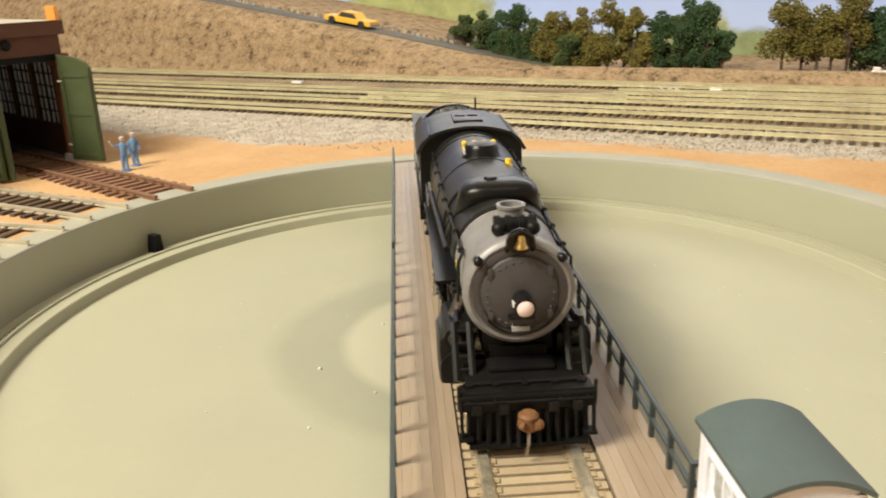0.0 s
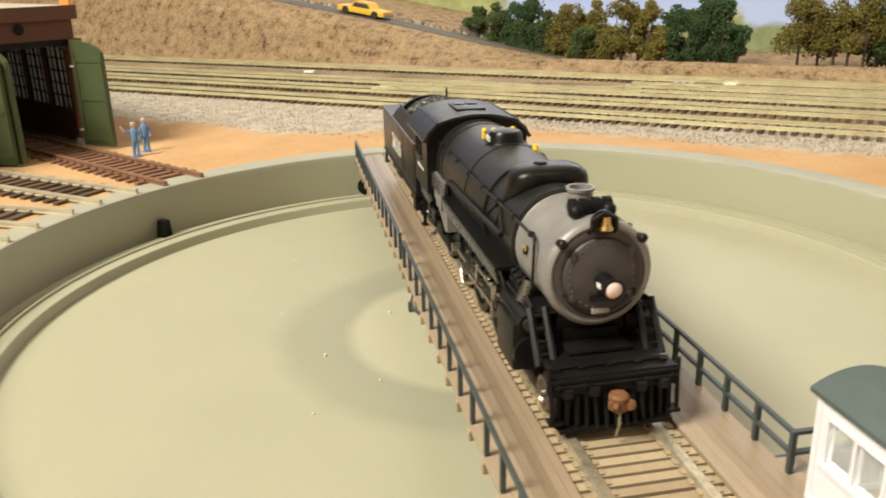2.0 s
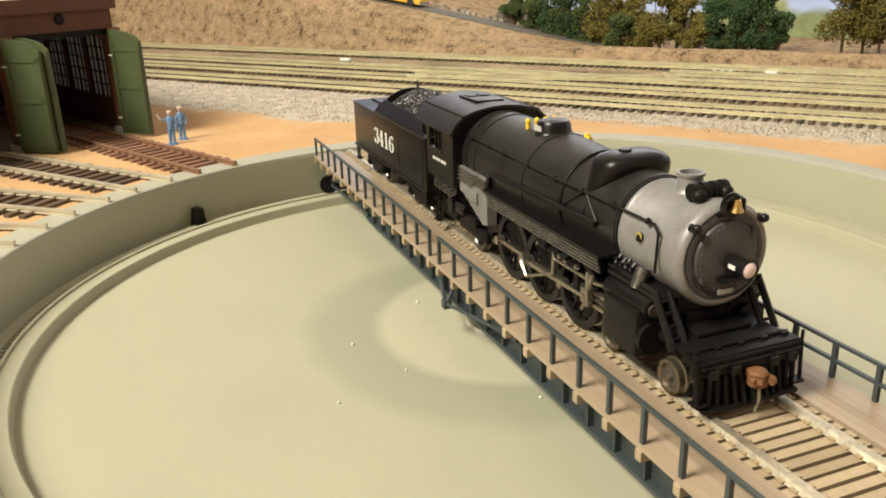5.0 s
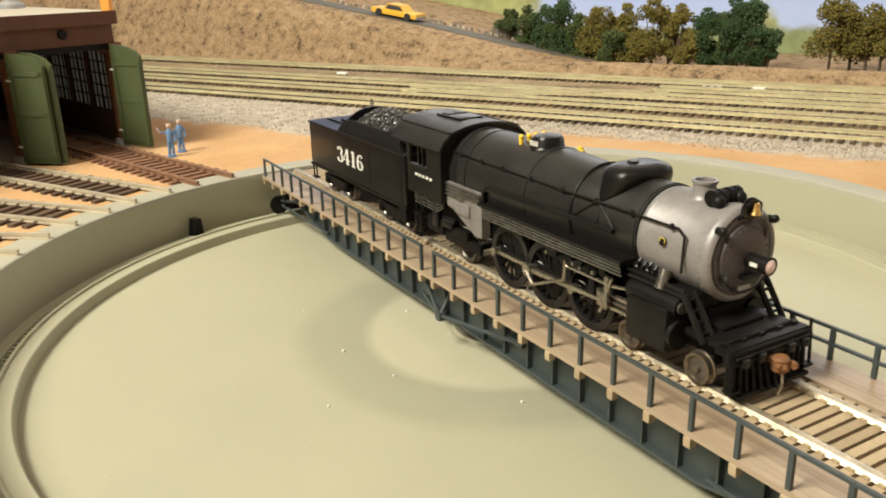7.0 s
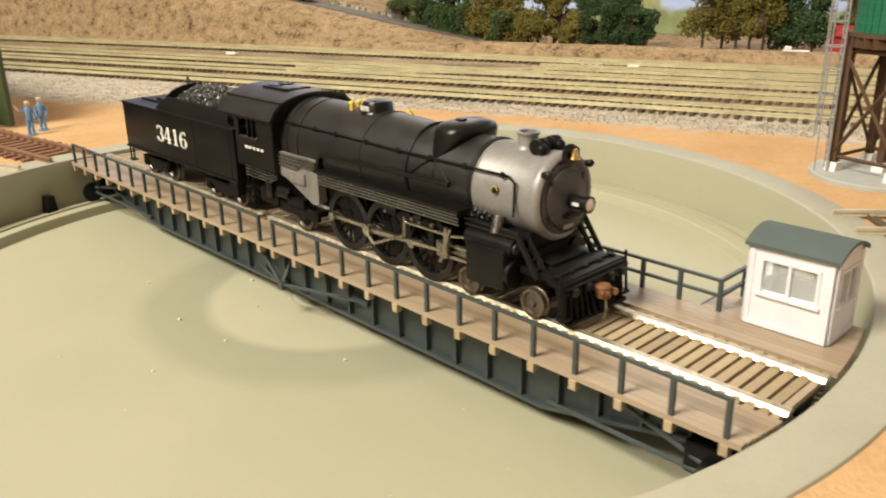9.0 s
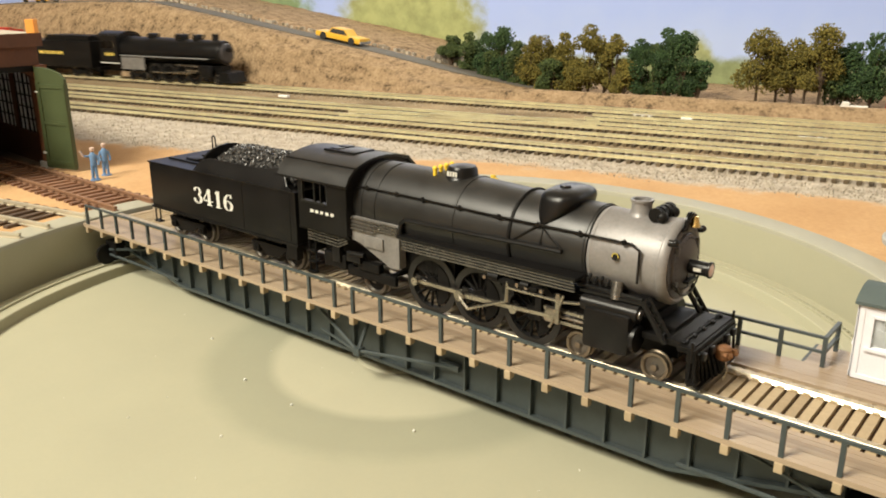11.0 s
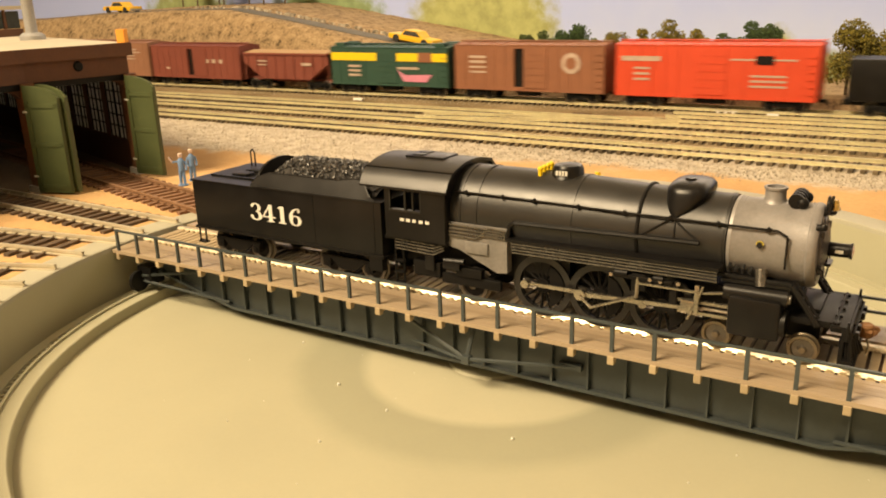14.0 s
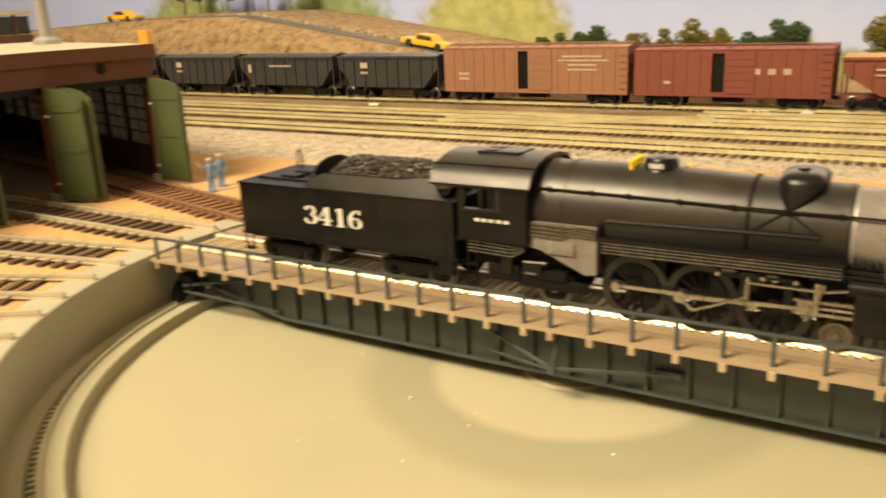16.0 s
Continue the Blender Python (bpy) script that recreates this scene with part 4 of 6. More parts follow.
        for k in range(4):
            bm = path_rod(bmesh.new(), [(-8, s_ * 13.9, 21.5 + k * 1.1), (2 + k, s_ * 13.9, 21.3 + k * 1.1), (4 + k * 1.2, s_ * 13.9, 22.6 + k * 0.8), (12, s_ * 13.9, 22.4 + k * 0.75)], 0.28, 6)
            part("injector_pipe", bm, PIPE_STEEL, fb)
        bm = box(bmesh.new(), -1.5, 6.2, min(s_ * 13.3, s_ * 14.1), max(s_ * 13.3, s_ * 14.1), 16.6, 20.2, 0.4)
        part("access_panel", bm, FIREBOX, fb)
        for k in range(4):
            part("cab_pipe", path_rod(bmesh.new(), [(-26.5, s_ * 14.2, 17.8 - k * 1.0), (-12.5, s_ * 14.2, 17.4 - k * 1.0), (-9.0, s_ * 13.8, 18.6 - k * 0.8)], 0.26, 6), PIPE_STEEL, fb)
        bm = box(bmesh.new(), -9.5, -3.5, min(s_ * 11.5, s_ * 14.2), max(s_ * 11.5, s_ * 14.2), 10.4, 12.6, 0.4)
        rod(bm, (-9.0, s_ * 13.6, 13.0), (-2.0, s_ * 13.6, 13.4), 0.8, 10)
        box(bm, -16.0, -12.6, min(s_ * 12.0, s_ * 14.0), max(s_ * 12.0, s_ * 14.0), 9.0, 14.6, 0.4)
        part("injector", bm, BLACK, t)
        bm = bmesh.new()
        rod(bm, (81.0, s_ * 10.0, 22.8), (81.6, s_ * 11.8, 18.8), 1.4, 16)
        part("steam_delivery", bm, PIPE_STEEL, smoke)
        # cylinders
        cyl = part("cylinder", box(bmesh.new(), 74.6, 87.2, min(s_ * 8, s_ * 15.4), max(s_ * 8, s_ * 15.4), 6.2, 16.6, 1.3), BLACK, t)
        part("valve_chest", rod(bmesh.new(), (73.2, s_ * 12.2, 16.8), (88.2, s_ * 12.2, 16.8), 2.1, 24), BLACK, cyl)
        part("cylinder_head", rod(bmesh.new(), (87.0, s_ * 11.8, 10.4), (88.2, s_ * 11.8, 10.4), 3.4, 28), BLACK, cyl)
        part("valve_cap", rod(bmesh.new(), (88.0, s_ * 12.2, 16.8), (88.8, s_ * 12.2, 16.8), 1.3, 20), PIPE_STEEL, cyl, "bright steel valve cap")
        bm = bmesh.new()
        for z in (9.4, 12.4):
            box(bm, 60.5, 74.8, min(s_ * 11.4, s_ * 12.6), max(s_ * 11.4, s_ * 12.6), z - 0.4, z + 0.4)
        rod(bm, (64, s_ * 12, 10.8), (75, s_ * 12, 10.8), 0.5, 8)
        part("crosshead_guide", bm, STEEL, t)
        box_ = box(bmesh.new(), 62.5, 66.5, min(s_ * 11.0, s_ * 13.4), max(s_ * 11.0, s_ * 13.4), 9.0, 12.8, 0.4)
        part("crosshead", box_, STEEL, t)
        bm = bmesh.new()
        for xa, xb in ((17.6, 35.0), (35.0, 52.4)):
            box(bm, xa, xb, min(s_ * 11.7, s_ * 12.3), max(s_ * 11.7, s_ * 12.3), 9.0, 10.0)
        for x in (17.6, 35.0, 52.4):
            rod(bm, (x, s_ * 11.0, 9.5), (x, s_ * 13.2, 9.5), 1.25, 14)
        part("side_rod", bm, STEEL, t)
        bm = bmesh.new()
        prism(bm, [(35.0, 8.9), (64.5, 10.3), (64.5, 11.2), (35.0, 10.1)], "y", min(s_ * 13.0, s_ * 13.6), max(s_ * 13.0, s_ * 13.6))
        rod(bm, (35.0, s_ * 12.6, 9.5), (35.0, s_ * 14.3, 9.5), 1.6, 16)
        part("main_rod", bm, STEEL, t)
        bm = path_rod(bmesh.new(), [(35, s_ * 14.4, 9.5), (38.5, s_ * 14.6, 6.6), (51, s_ * 14.2, 11.8)], 0.42, 6)
        path_rod(bm, [(51, s_ * 14, 11.6), (51.2, s_ * 13.8, 17.2)], 0.5, 6)
        path_rod(bm, [(51.2, s_ * 13.8, 15.6), (68, s_ * 13.4, 15.4), (75, s_ * 12.8, 16.4)], 0.42, 6)
        path_rod(bm, [(64.6, s_ * 14.0, 8.0), (66.6, s_ * 14.0, 12.2), (68.2, s_ * 13.8, 17.4)], 0.42, 6)
        part("valve_gear", bm, STEEL, t)
        bm = box(bmesh.new(), 42.5, 60.5, min(s_ * 13, s_ * 14.2), max(s_ * 13, s_ * 14.2), 16.4, 17.6, 0.3)
        box(bm, 49.4, 53.4, min(s_ * 12.8, s_ * 14.0), max(s_ * 12.8, s_ * 14.0), 13.4, 18.2, 0.5)
        box(bm, 59.5, 61.5, min(s_ * 12.0, s_ * 13.4), max(s_ * 12.0, s_ * 13.4), 8.4, 17.6, 0.3)
        rod(bm, (45.0, s_ * 13.8, 17.8), (48.4, s_ * 13.8, 17.8), 1.0, 12)
        rod(bm, (55.5, s_ * 13.8, 17.6), (58.0, s_ * 13.8, 17.6), 0.9, 12)
        part("gear_hanger", bm, BLACK_DULL, t)
        bm = bmesh.new()
        for x in (44.0, 54.6, 57.4, 62.0):
            rod(bm, (x, s_ * 13.6, 17.0), (x, s_ * 14.6, 17.2), 0.55, 8)
        box(bm, 66.2, 67.4, min(s_ * 13.6, s_ * 14.4), max(s_ * 13.6, s_ * 14.4), 9.4, 17.6, 0.2)
        part("combination_lever", bm, STEEL, t)
        # boarding ladders and braces at the front
        bm = bmesh.new()
        for y in (9.4, 12.4):
            rod(bm, (88.8, s_ * y, 20.4), (95.2, s_ * y, 11.2), 0.75, 6)
        for k in range(4):
            f = (k + 0.6) / 4.4
            rod(bm, (88.8 + 6.4 * f, s_ * 9.4, 20.4 - 9.2 * f), (88.8 + 6.4 * f, s_ * 12.4, 20.4 - 9.2 * f), 0.4, 6)
        part("step_ladder", bm, BLACK, t)
        part("trailing_frame", box(box(bmesh.new(), -11, 9.5, min(s_ * 10.8, s_ * 12.4), max(s_ * 10.8, s_ * 12.4), 5.2, 8.6, 0.7), -5.5, 3.5, min(s_ * 10.8, s_ * 13.2), max(s_ * 10.8, s_ * 13.2), 8.4, 11.4, 0.5), BLACK_DULL, t)
        bm = box(bmesh.new(), -21, -11, min(s_ * 9.4, s_ * 13.0), max(s_ * 9.4, s_ * 13.0), 6.5, 11.5, 0.6)
        path_rod(bm, [(-27, s_ * 13.5, 19.5), (-27, s_ * 13.5, 3.0)], 0.35, 6)
        path_rod(bm, [(-24, s_ * 13.5, 19.5), (-24, s_ * 13.5, 3.0)], 0.35, 6)
        for z in (3.4, 7, 10.6):
            box(bm, -27.2, -23.8, min(s_ * 12.6, s_ * 14.6), max(s_ * 12.6, s_ * 14.6), z - 0.2, z + 0.2)
        part("cab_steps", bm, BLACK_DULL, t)
    for s_ in (-1, 1):
        for k in range(4):
            bm = rod(bmesh.new(), (73.6 + k * 1.7, s_ * 10.2, 23.4 - 0.4 * (k % 2)), (73.6 + k * 1.7, s_ * 11.6, 21.6), 0.42, 8)
            bmesh.ops.create_icosphere(bm, subdivisions=1, radius=0.6, matrix=Matrix.Translation((73.6 + k * 1.7, s_ * 11.4, 22.6 - 0.5 * (k % 2))))
            part("check_valve", bm, BLACK, t)
        bm = path_rod(bmesh.new(), [(70.5, s_ * 10.9, 20.4), (88.5, s_ * 11.6, 20.2)], 0.6, 6)
        box(bm, 72, 89.5, min(s_ * 7, s_ * 12.4), max(s_ * 7, s_ * 12.4), 19.2, 19.9)
        part("front_platform", bm, BLACK, t)
    # wheels
    tyre, hub, spoke = spoked_wheel(8.6)
    small = disc_wheel(4.9)
    bright = disc_wheel(3.55, 2.0, RIM_STEEL, WHEEL_STEEL)
    weight = prism(bmesh.new(), [(6.6 * math.cos(a), 6.6 * math.sin(a)) for a in [radians(-70 + 14 * i) for i in range(11)]], "y", -0.9, 0.9)
    weight_me = mesh_of("counterweight", weight, BLACK_DULL)
    for s_ in (-1, 1):
        flip = 0 if s_ < 0 else 180
        for x in (22.0, 39.4, 56.8):
            w = put_mesh("driving_wheel", hub, t, mm_pose(x, s_ * 9.3, 8.8, 0, 0, flip), "black spoked driving wheel")
            add_spokes(w, spoke, 15)
            put_mesh("tyre", tyre, w, Matrix())
            put_mesh("counterweight", weight_me, w, mm_pose(0, 0, 0, 0, 180 if s_ > 0 else 0, 0))
        for x in (71.3, 92.2):
            put_mesh("pilot_wheel", bright, t, mm_pose(x, s_ * 9.6, 3.75, 0, 0, flip), "bright rimmed pilot truck wheel")
        put_mesh("trailing_wheel", small, t, mm_pose(-1.0, s_ * 9.3, 5.1, 0, 0, flip))
    bm = box(bmesh.new(), -28, 90, -5.5, 5.5, 8.5, 15.5)
    box(bm, -8, 30, -9.5, 9.5, 12, 20)
    box(bm, 66, 95, -3.5, 3.5, 4.2, 8)
    for x in (22.0, 39.4, 56.8):
        rod(bm, (x, -9, 8.8), (x, 9, 8.8), 1.1, 10)
    for x in (-1, 71.3, 92.2):
        rod(bm, (x, -9, 3.9), (x, 9, 3.9), 0.9, 10)
    box(bm, 74, 89, -7, 7, 14, 20, 0.5)
    part("frame", bm, BLACK_DULL, t)
    # pilot
    part("pilot_deck", box(bmesh.new(), 88.5, 98.6, -11.0, 11.0, 10.6, 12.3, 0.4), BLACK_DULL, t)
    part("footplate", box(bmesh.new(), 98.0, 102.0, -12.4, 12.4, 10.4, 12.0, 0.4), BLACK_DULL, t)
    part("pilot_beam", box(bmesh.new(), 100.6, 102.6, -12.8, 12.8, 8.4, 11.6, 0.5), BLACK_DULL, t)
    bm = bmesh.new()
    box(bm, 100.6, 104.0, -11.0, 11.0, 1.5, 2.3)
    box(bm, 100.2, 101.2, -11.0, 11.0, 2.0, 8.2)
    pilot = part("pilot", bm, BLACK_DULL, t, "black slatted pilot")
    for i in range(13):
        y = -10.8 + i * 1.8
        part("slat", R((102.0, y, 8.2), (104.6 - abs(y) * 0.22, y * 1.02, 1.8), 0.5, 6), BLACK_DULL, pilot)
    bm = path_rod(bmesh.new(), [(102.0, -12.6, 13.6), (102.0, -12.6, 9)], 0.35)
    path_rod(bm, [(102.0, 12.6, 13.6), (102.0, 12.6, 9)], 0.35)
    path_rod(bm, [(103.2, -11.8, 10.6), (103.2, 11.8, 10.6)], 0.26)
    for y in (-11, -6, 6, 11):
        rod(bm, (102.4, y, 10.6), (103.4, y, 10.6), 0.3, 6)
    for y in (-9.5, -4.5, 4.5, 9.0):
        box(bm, 103.0, 104.2, y - 0.9, y + 0.9, 8.6, 10.4, 0.2)
    part("grab_iron", bm, BLACK, t)
    bm = bmesh.new()
    box(bm, 102.0, 104.8, -0.9, 0.9, 6.9, 8.6, 0.3)
    lathe(bm, [(0, 5.9), (1.4, 5.9), (1.9, 6.4), (1.9, 8.8), (1.4, 9.3), (0, 9.3)], Matrix.Translation((105.0, -0.3, 0)), 18)
    path_rod(bm, [(105.2, -1.6, 7.7), (106.6, -1.9, 7.7), (107.2, -1.2, 7.7)], 0.7, 8)
    path_rod(bm, [(105.0, 1.0, 7.7), (106.4, 1.6, 7.7), (107.3, 1.4, 7.7), (107.4, 0.6, 7.7)], 0.75, 8)
    cp = part("coupler", bm, RUST, t, "rust brown knuckle coupler")
    part("air_hose", path_rod(bmesh.new(), [(105.2, -0.2, 6.6), (106.0, -0.4, 3.4), (105.6, -0.8, 0.8)], 0.32), STEEL, cp)
    for y in (-10.5, -5.5, 0, 5.5, 10.5):
        part("bracket", box(bmesh.new(), 98.3, 100.0, y - 0.7, y + 0.7, 11.8, 12.6, 0.2), BLACK_DULL, t)
    part("deck_box", box(bmesh.new(), 90, 95, -6.5, 6.5, 12.2, 13.4, 0.5), BLACK_DULL, t)
    part("lift_rod", R((99, -11.6, 12.3), (99, 11.6, 12.3), 0.4, 6), BLACK_DULL, t)
    for s_ in (-1, 1):
        bm = bmesh.new()
        path_rod(bm, [(102.4, s_ * 12.2, 11.0), (103.0, s_ * 12.2, 3.0), (101.4, s_ * 11.8, 2.4)], 0.4)
        box(bm, 101.2, 103.6, min(s_ * 10.2, s_ * 12.8), max(s_ * 10.2, s_ * 12.8), 3.0, 3.6)
        part("footboard", bm, BLACK_DULL, t)
    # emblem on the smokebox flank
    part("emblem", rod(bmesh.new(), (80.3, -10.6, BOILER_Z + 1.6), (80.3, -11.0, BOILER_Z + 1.7), 0.95, 20), BLACK, smoke)
    part("emblem_ring", lathe(bmesh.new(), [(0.68, -0.1), (0.95, -0.1), (0.95, 0.1), (0.68, 0.1), (0.68, -0.1)], Matrix.Translation((80.3, -10.95, BOILER_Z + 1.7)) @ Matrix.Rotation(radians(90), 4, "X"), 20), EMBLEM_GOLD, smoke, "yellow ring emblem")
    # cab
    cab = part("cab", B(-33.5, -31.5, -12, 12, 15.5, 18), BLACK_DULL, t)
    for s_ in (-1, 1):
        a, b = min(s_ * 14.6, s_ * 15.4), max(s_ * 14.6, s_ * 15.4)
        bm = box(bmesh.new(), -29.0, -7.4, a, b, 18.6, 27.6)
        box(bm, -29.0, -7.4, a, b, 33.6, 35.2)
        for x0, x1 in ((-29.0, -27.2), (-21.8, -21.0), (-15.6, -7.4)):
            box(bm, x0, x1, a, b, 27.6, 33.6)
        side = part("cab_side", bm, BLACK, cab, smooth=0)
        bm = bmesh.new()
        for x in (-27.0, -21.4, -18.6, -15.8):
            box(bm, x - 0.2, x + 0.2, a - 0.1, b + 0.1, 27.6, 33.6)
        box(bm, -27.2, -15.6, a - 0.5, b + 0.5, 27.2, 27.8)
        part("window_sash", bm, BOILER_BLACK, cab, smooth=0)
        y = s_ * 15.55
        for i, wd in enumerate((1.5, 1.4, 1.2, 1.4, 1.4)):
            x = -23.4 + i * 2.3
            part("lettering_bar", B(x, x + wd, min(y - 0.06, y + 0.06), max(y - 0.06, y + 0.06), 24.2, 25.1), LETTER, side, smooth=0)
    n = 14
    pts = [(16.4, 34.7), (14.95, 37.3)]
    for i in range(n + 1):
        a = radians(60 + 60 * i / n)
        pts.append((24.6 * math.cos(a), 24.9 + 17.0 * math.sin(a)))
    pts += [(-14.95, 37.3), (-16.4, 34.7)]
    pts = pts[::-1]
    inner = [(y * 0.965, z - 0.75) for y, z in pts[::-1]]
    part("cab_roof", prism(bmesh.new(), pts + inner, "x", -37.5, -6.2), BOILER_BLACK, cab, "black arched cab roof with steep eaves", smooth=26)
    for s_ in (-1, 1):
        part("rain_gutter", R((-37.5, s_ * 12.4, 39.7), (-6.2, s_ * 12.4, 39.7), 0.25, 6), BLACK, cab)
        part("eave_strip", B(-37.5, -6.2, s_ * 16.3 - 0.3, s_ * 16.3 + 0.3, 34.3, 34.8), BLACK, cab, smooth=0)
    bm = prism(bmesh.new(), [(y * 0.94, z - 0.5) for y, z in pts] + [(14.9, 19.0), (-14.9, 19.0)], "x", -8.6, -7.2)
    part("cab_front", bm, BLACK, cab)
    part("backhead", rod(bmesh.new(), (-16, 0, 27), (-8.6, 0, 27), 11.2, 28), BLACK_DULL, cab)
    bm = box(bmesh.new(), -28, -14, -4.5, 4.5, 41.3, 42.3, 0.3)
    box(bm, -26, -22, -3.6, -0.4, 42.0, 42.6, 0.15)
    box(bm, -26, -22, 0.4, 3.6, 42.0, 42.6, 0.15)
    part("roof_hatch", bm, BLACK, cab)
    part("cab_floor", B(-33, -7.4, -14.4, 14.4, 17.6, 18.6), BLACK_DULL, cab)
    return t


LOCO = locomotive()


def truck_frame(bm, x, y, half, z=5.0):
    s_ = 1 if y > 0 else -1
    a, b = min(y, y + s_ * 1.4), max(y, y + s_ * 1.4)
    box(bm, x - half - 2.2, x + half + 2.2, a, b, z + 1.4, z + 2.8, 0.2)
    prism(bm, [(x - half * 0.8, z + 1.6), (x + half * 0.8, z + 1.6), (x + half * 0.35, z - 1.6), (x - half * 0.35, z - 1.6)], "y", a, b)
    for xx in (x - half, x + half):
        box(bm, xx - 1.6, xx + 1.6, a - 0.2, b + 0.2, z - 1.3, z + 1.9, 0.3)
        rod(bm, (xx, y + s_ * 1.2, z), (xx, y + s_ * 2.0, z), 0.8, 8)
    for k in (-1.2, 0, 1.2):
        rod(bm, (x + k, y + s_ * 0.8, z - 1.4), (x + k, y + s_ * 0.8, z + 1.6), 0.45, 8)


def serif_digit(ch, height, wide):
    """A bold Roman numeral, stroke by stroke, in a box one high; middle at the origin."""
    def arc(cx, cz, rx, rz, a0, a1, thin, thick, n=18):
        out = []
        for i in range(n + 1):
            a = radians(a0 + (a1 - a0) * i / n)
            out.append((cx + rx * math.cos(a), cz + rz * math.sin(a), thin + (thick - thin) * abs(math.cos(a)) ** 1.5))
        return out
    strokes = {
        "3": [arc(0.30, 0.745, 0.20, 0.215, 165, -80, 0.05, 0.17), arc(0.30, 0.27, 0.24, 0.25, 85, -165, 0.05, 0.19),
              [(0.06, 0.80, 0.12), (0.16, 0.80, 0.12)], [(0.02, 0.22, 0.13), (0.13, 0.22, 0.13)]],
        "4": [[(0.42, 0.0, 0.19), (0.42, 1.0, 0.19)], [(0.40, 0.98, 0.07), (0.02, 0.30, 0.07)], [(0.0, 0.28, 0.07), (0.66, 0.28, 0.07)], [(0.24, 0.03, 0.06), (0.60, 0.03, 0.06)]],
        "1": [[(0.28, 0.0, 0.20), (0.28, 1.0, 0.20)], [(0.08, 0.03, 0.06), (0.48, 0.03, 0.06)], [(0.08, 0.86, 0.07), (0.26, 0.96, 0.09)]],
        "6": [arc(0.32, 0.29, 0.22, 0.27, 0, 360, 0.05, 0.17, 28), arc(0.44, 0.40, 0.35, 0.56, 182, 72, 0.06, 0.17), [(0.46, 0.84, 0.12), (0.56, 0.84, 0.12)]],
    }[ch]
    bm, k = bmesh.new(), 0
    for line in strokes:
        for (x0, z0, w0), (x1, z1, w1) in zip(line, line[1:]):
            d = math.hypot(x1 - x0, z1 - z0)
            nx, nz = -(z1 - z0) / d / 2, (x1 - x0) / d / 2
            quad = [(x0 + nx * w0, z0 + nz * w0), (x1 + nx * w1, z1 + nz * w1), (x1 - nx * w1, z1 - nz * w1), (x0 - nx * w0, z0 - nz * w0)]
            prism(bm, [((px - 0.32) * height * wide, (pz - 0.5) * height) for px, pz in quad], "z", -0.1, 0.05 + 0.0012 * k)
            k += 1
    return mesh_of("digit", bm, LETTER)


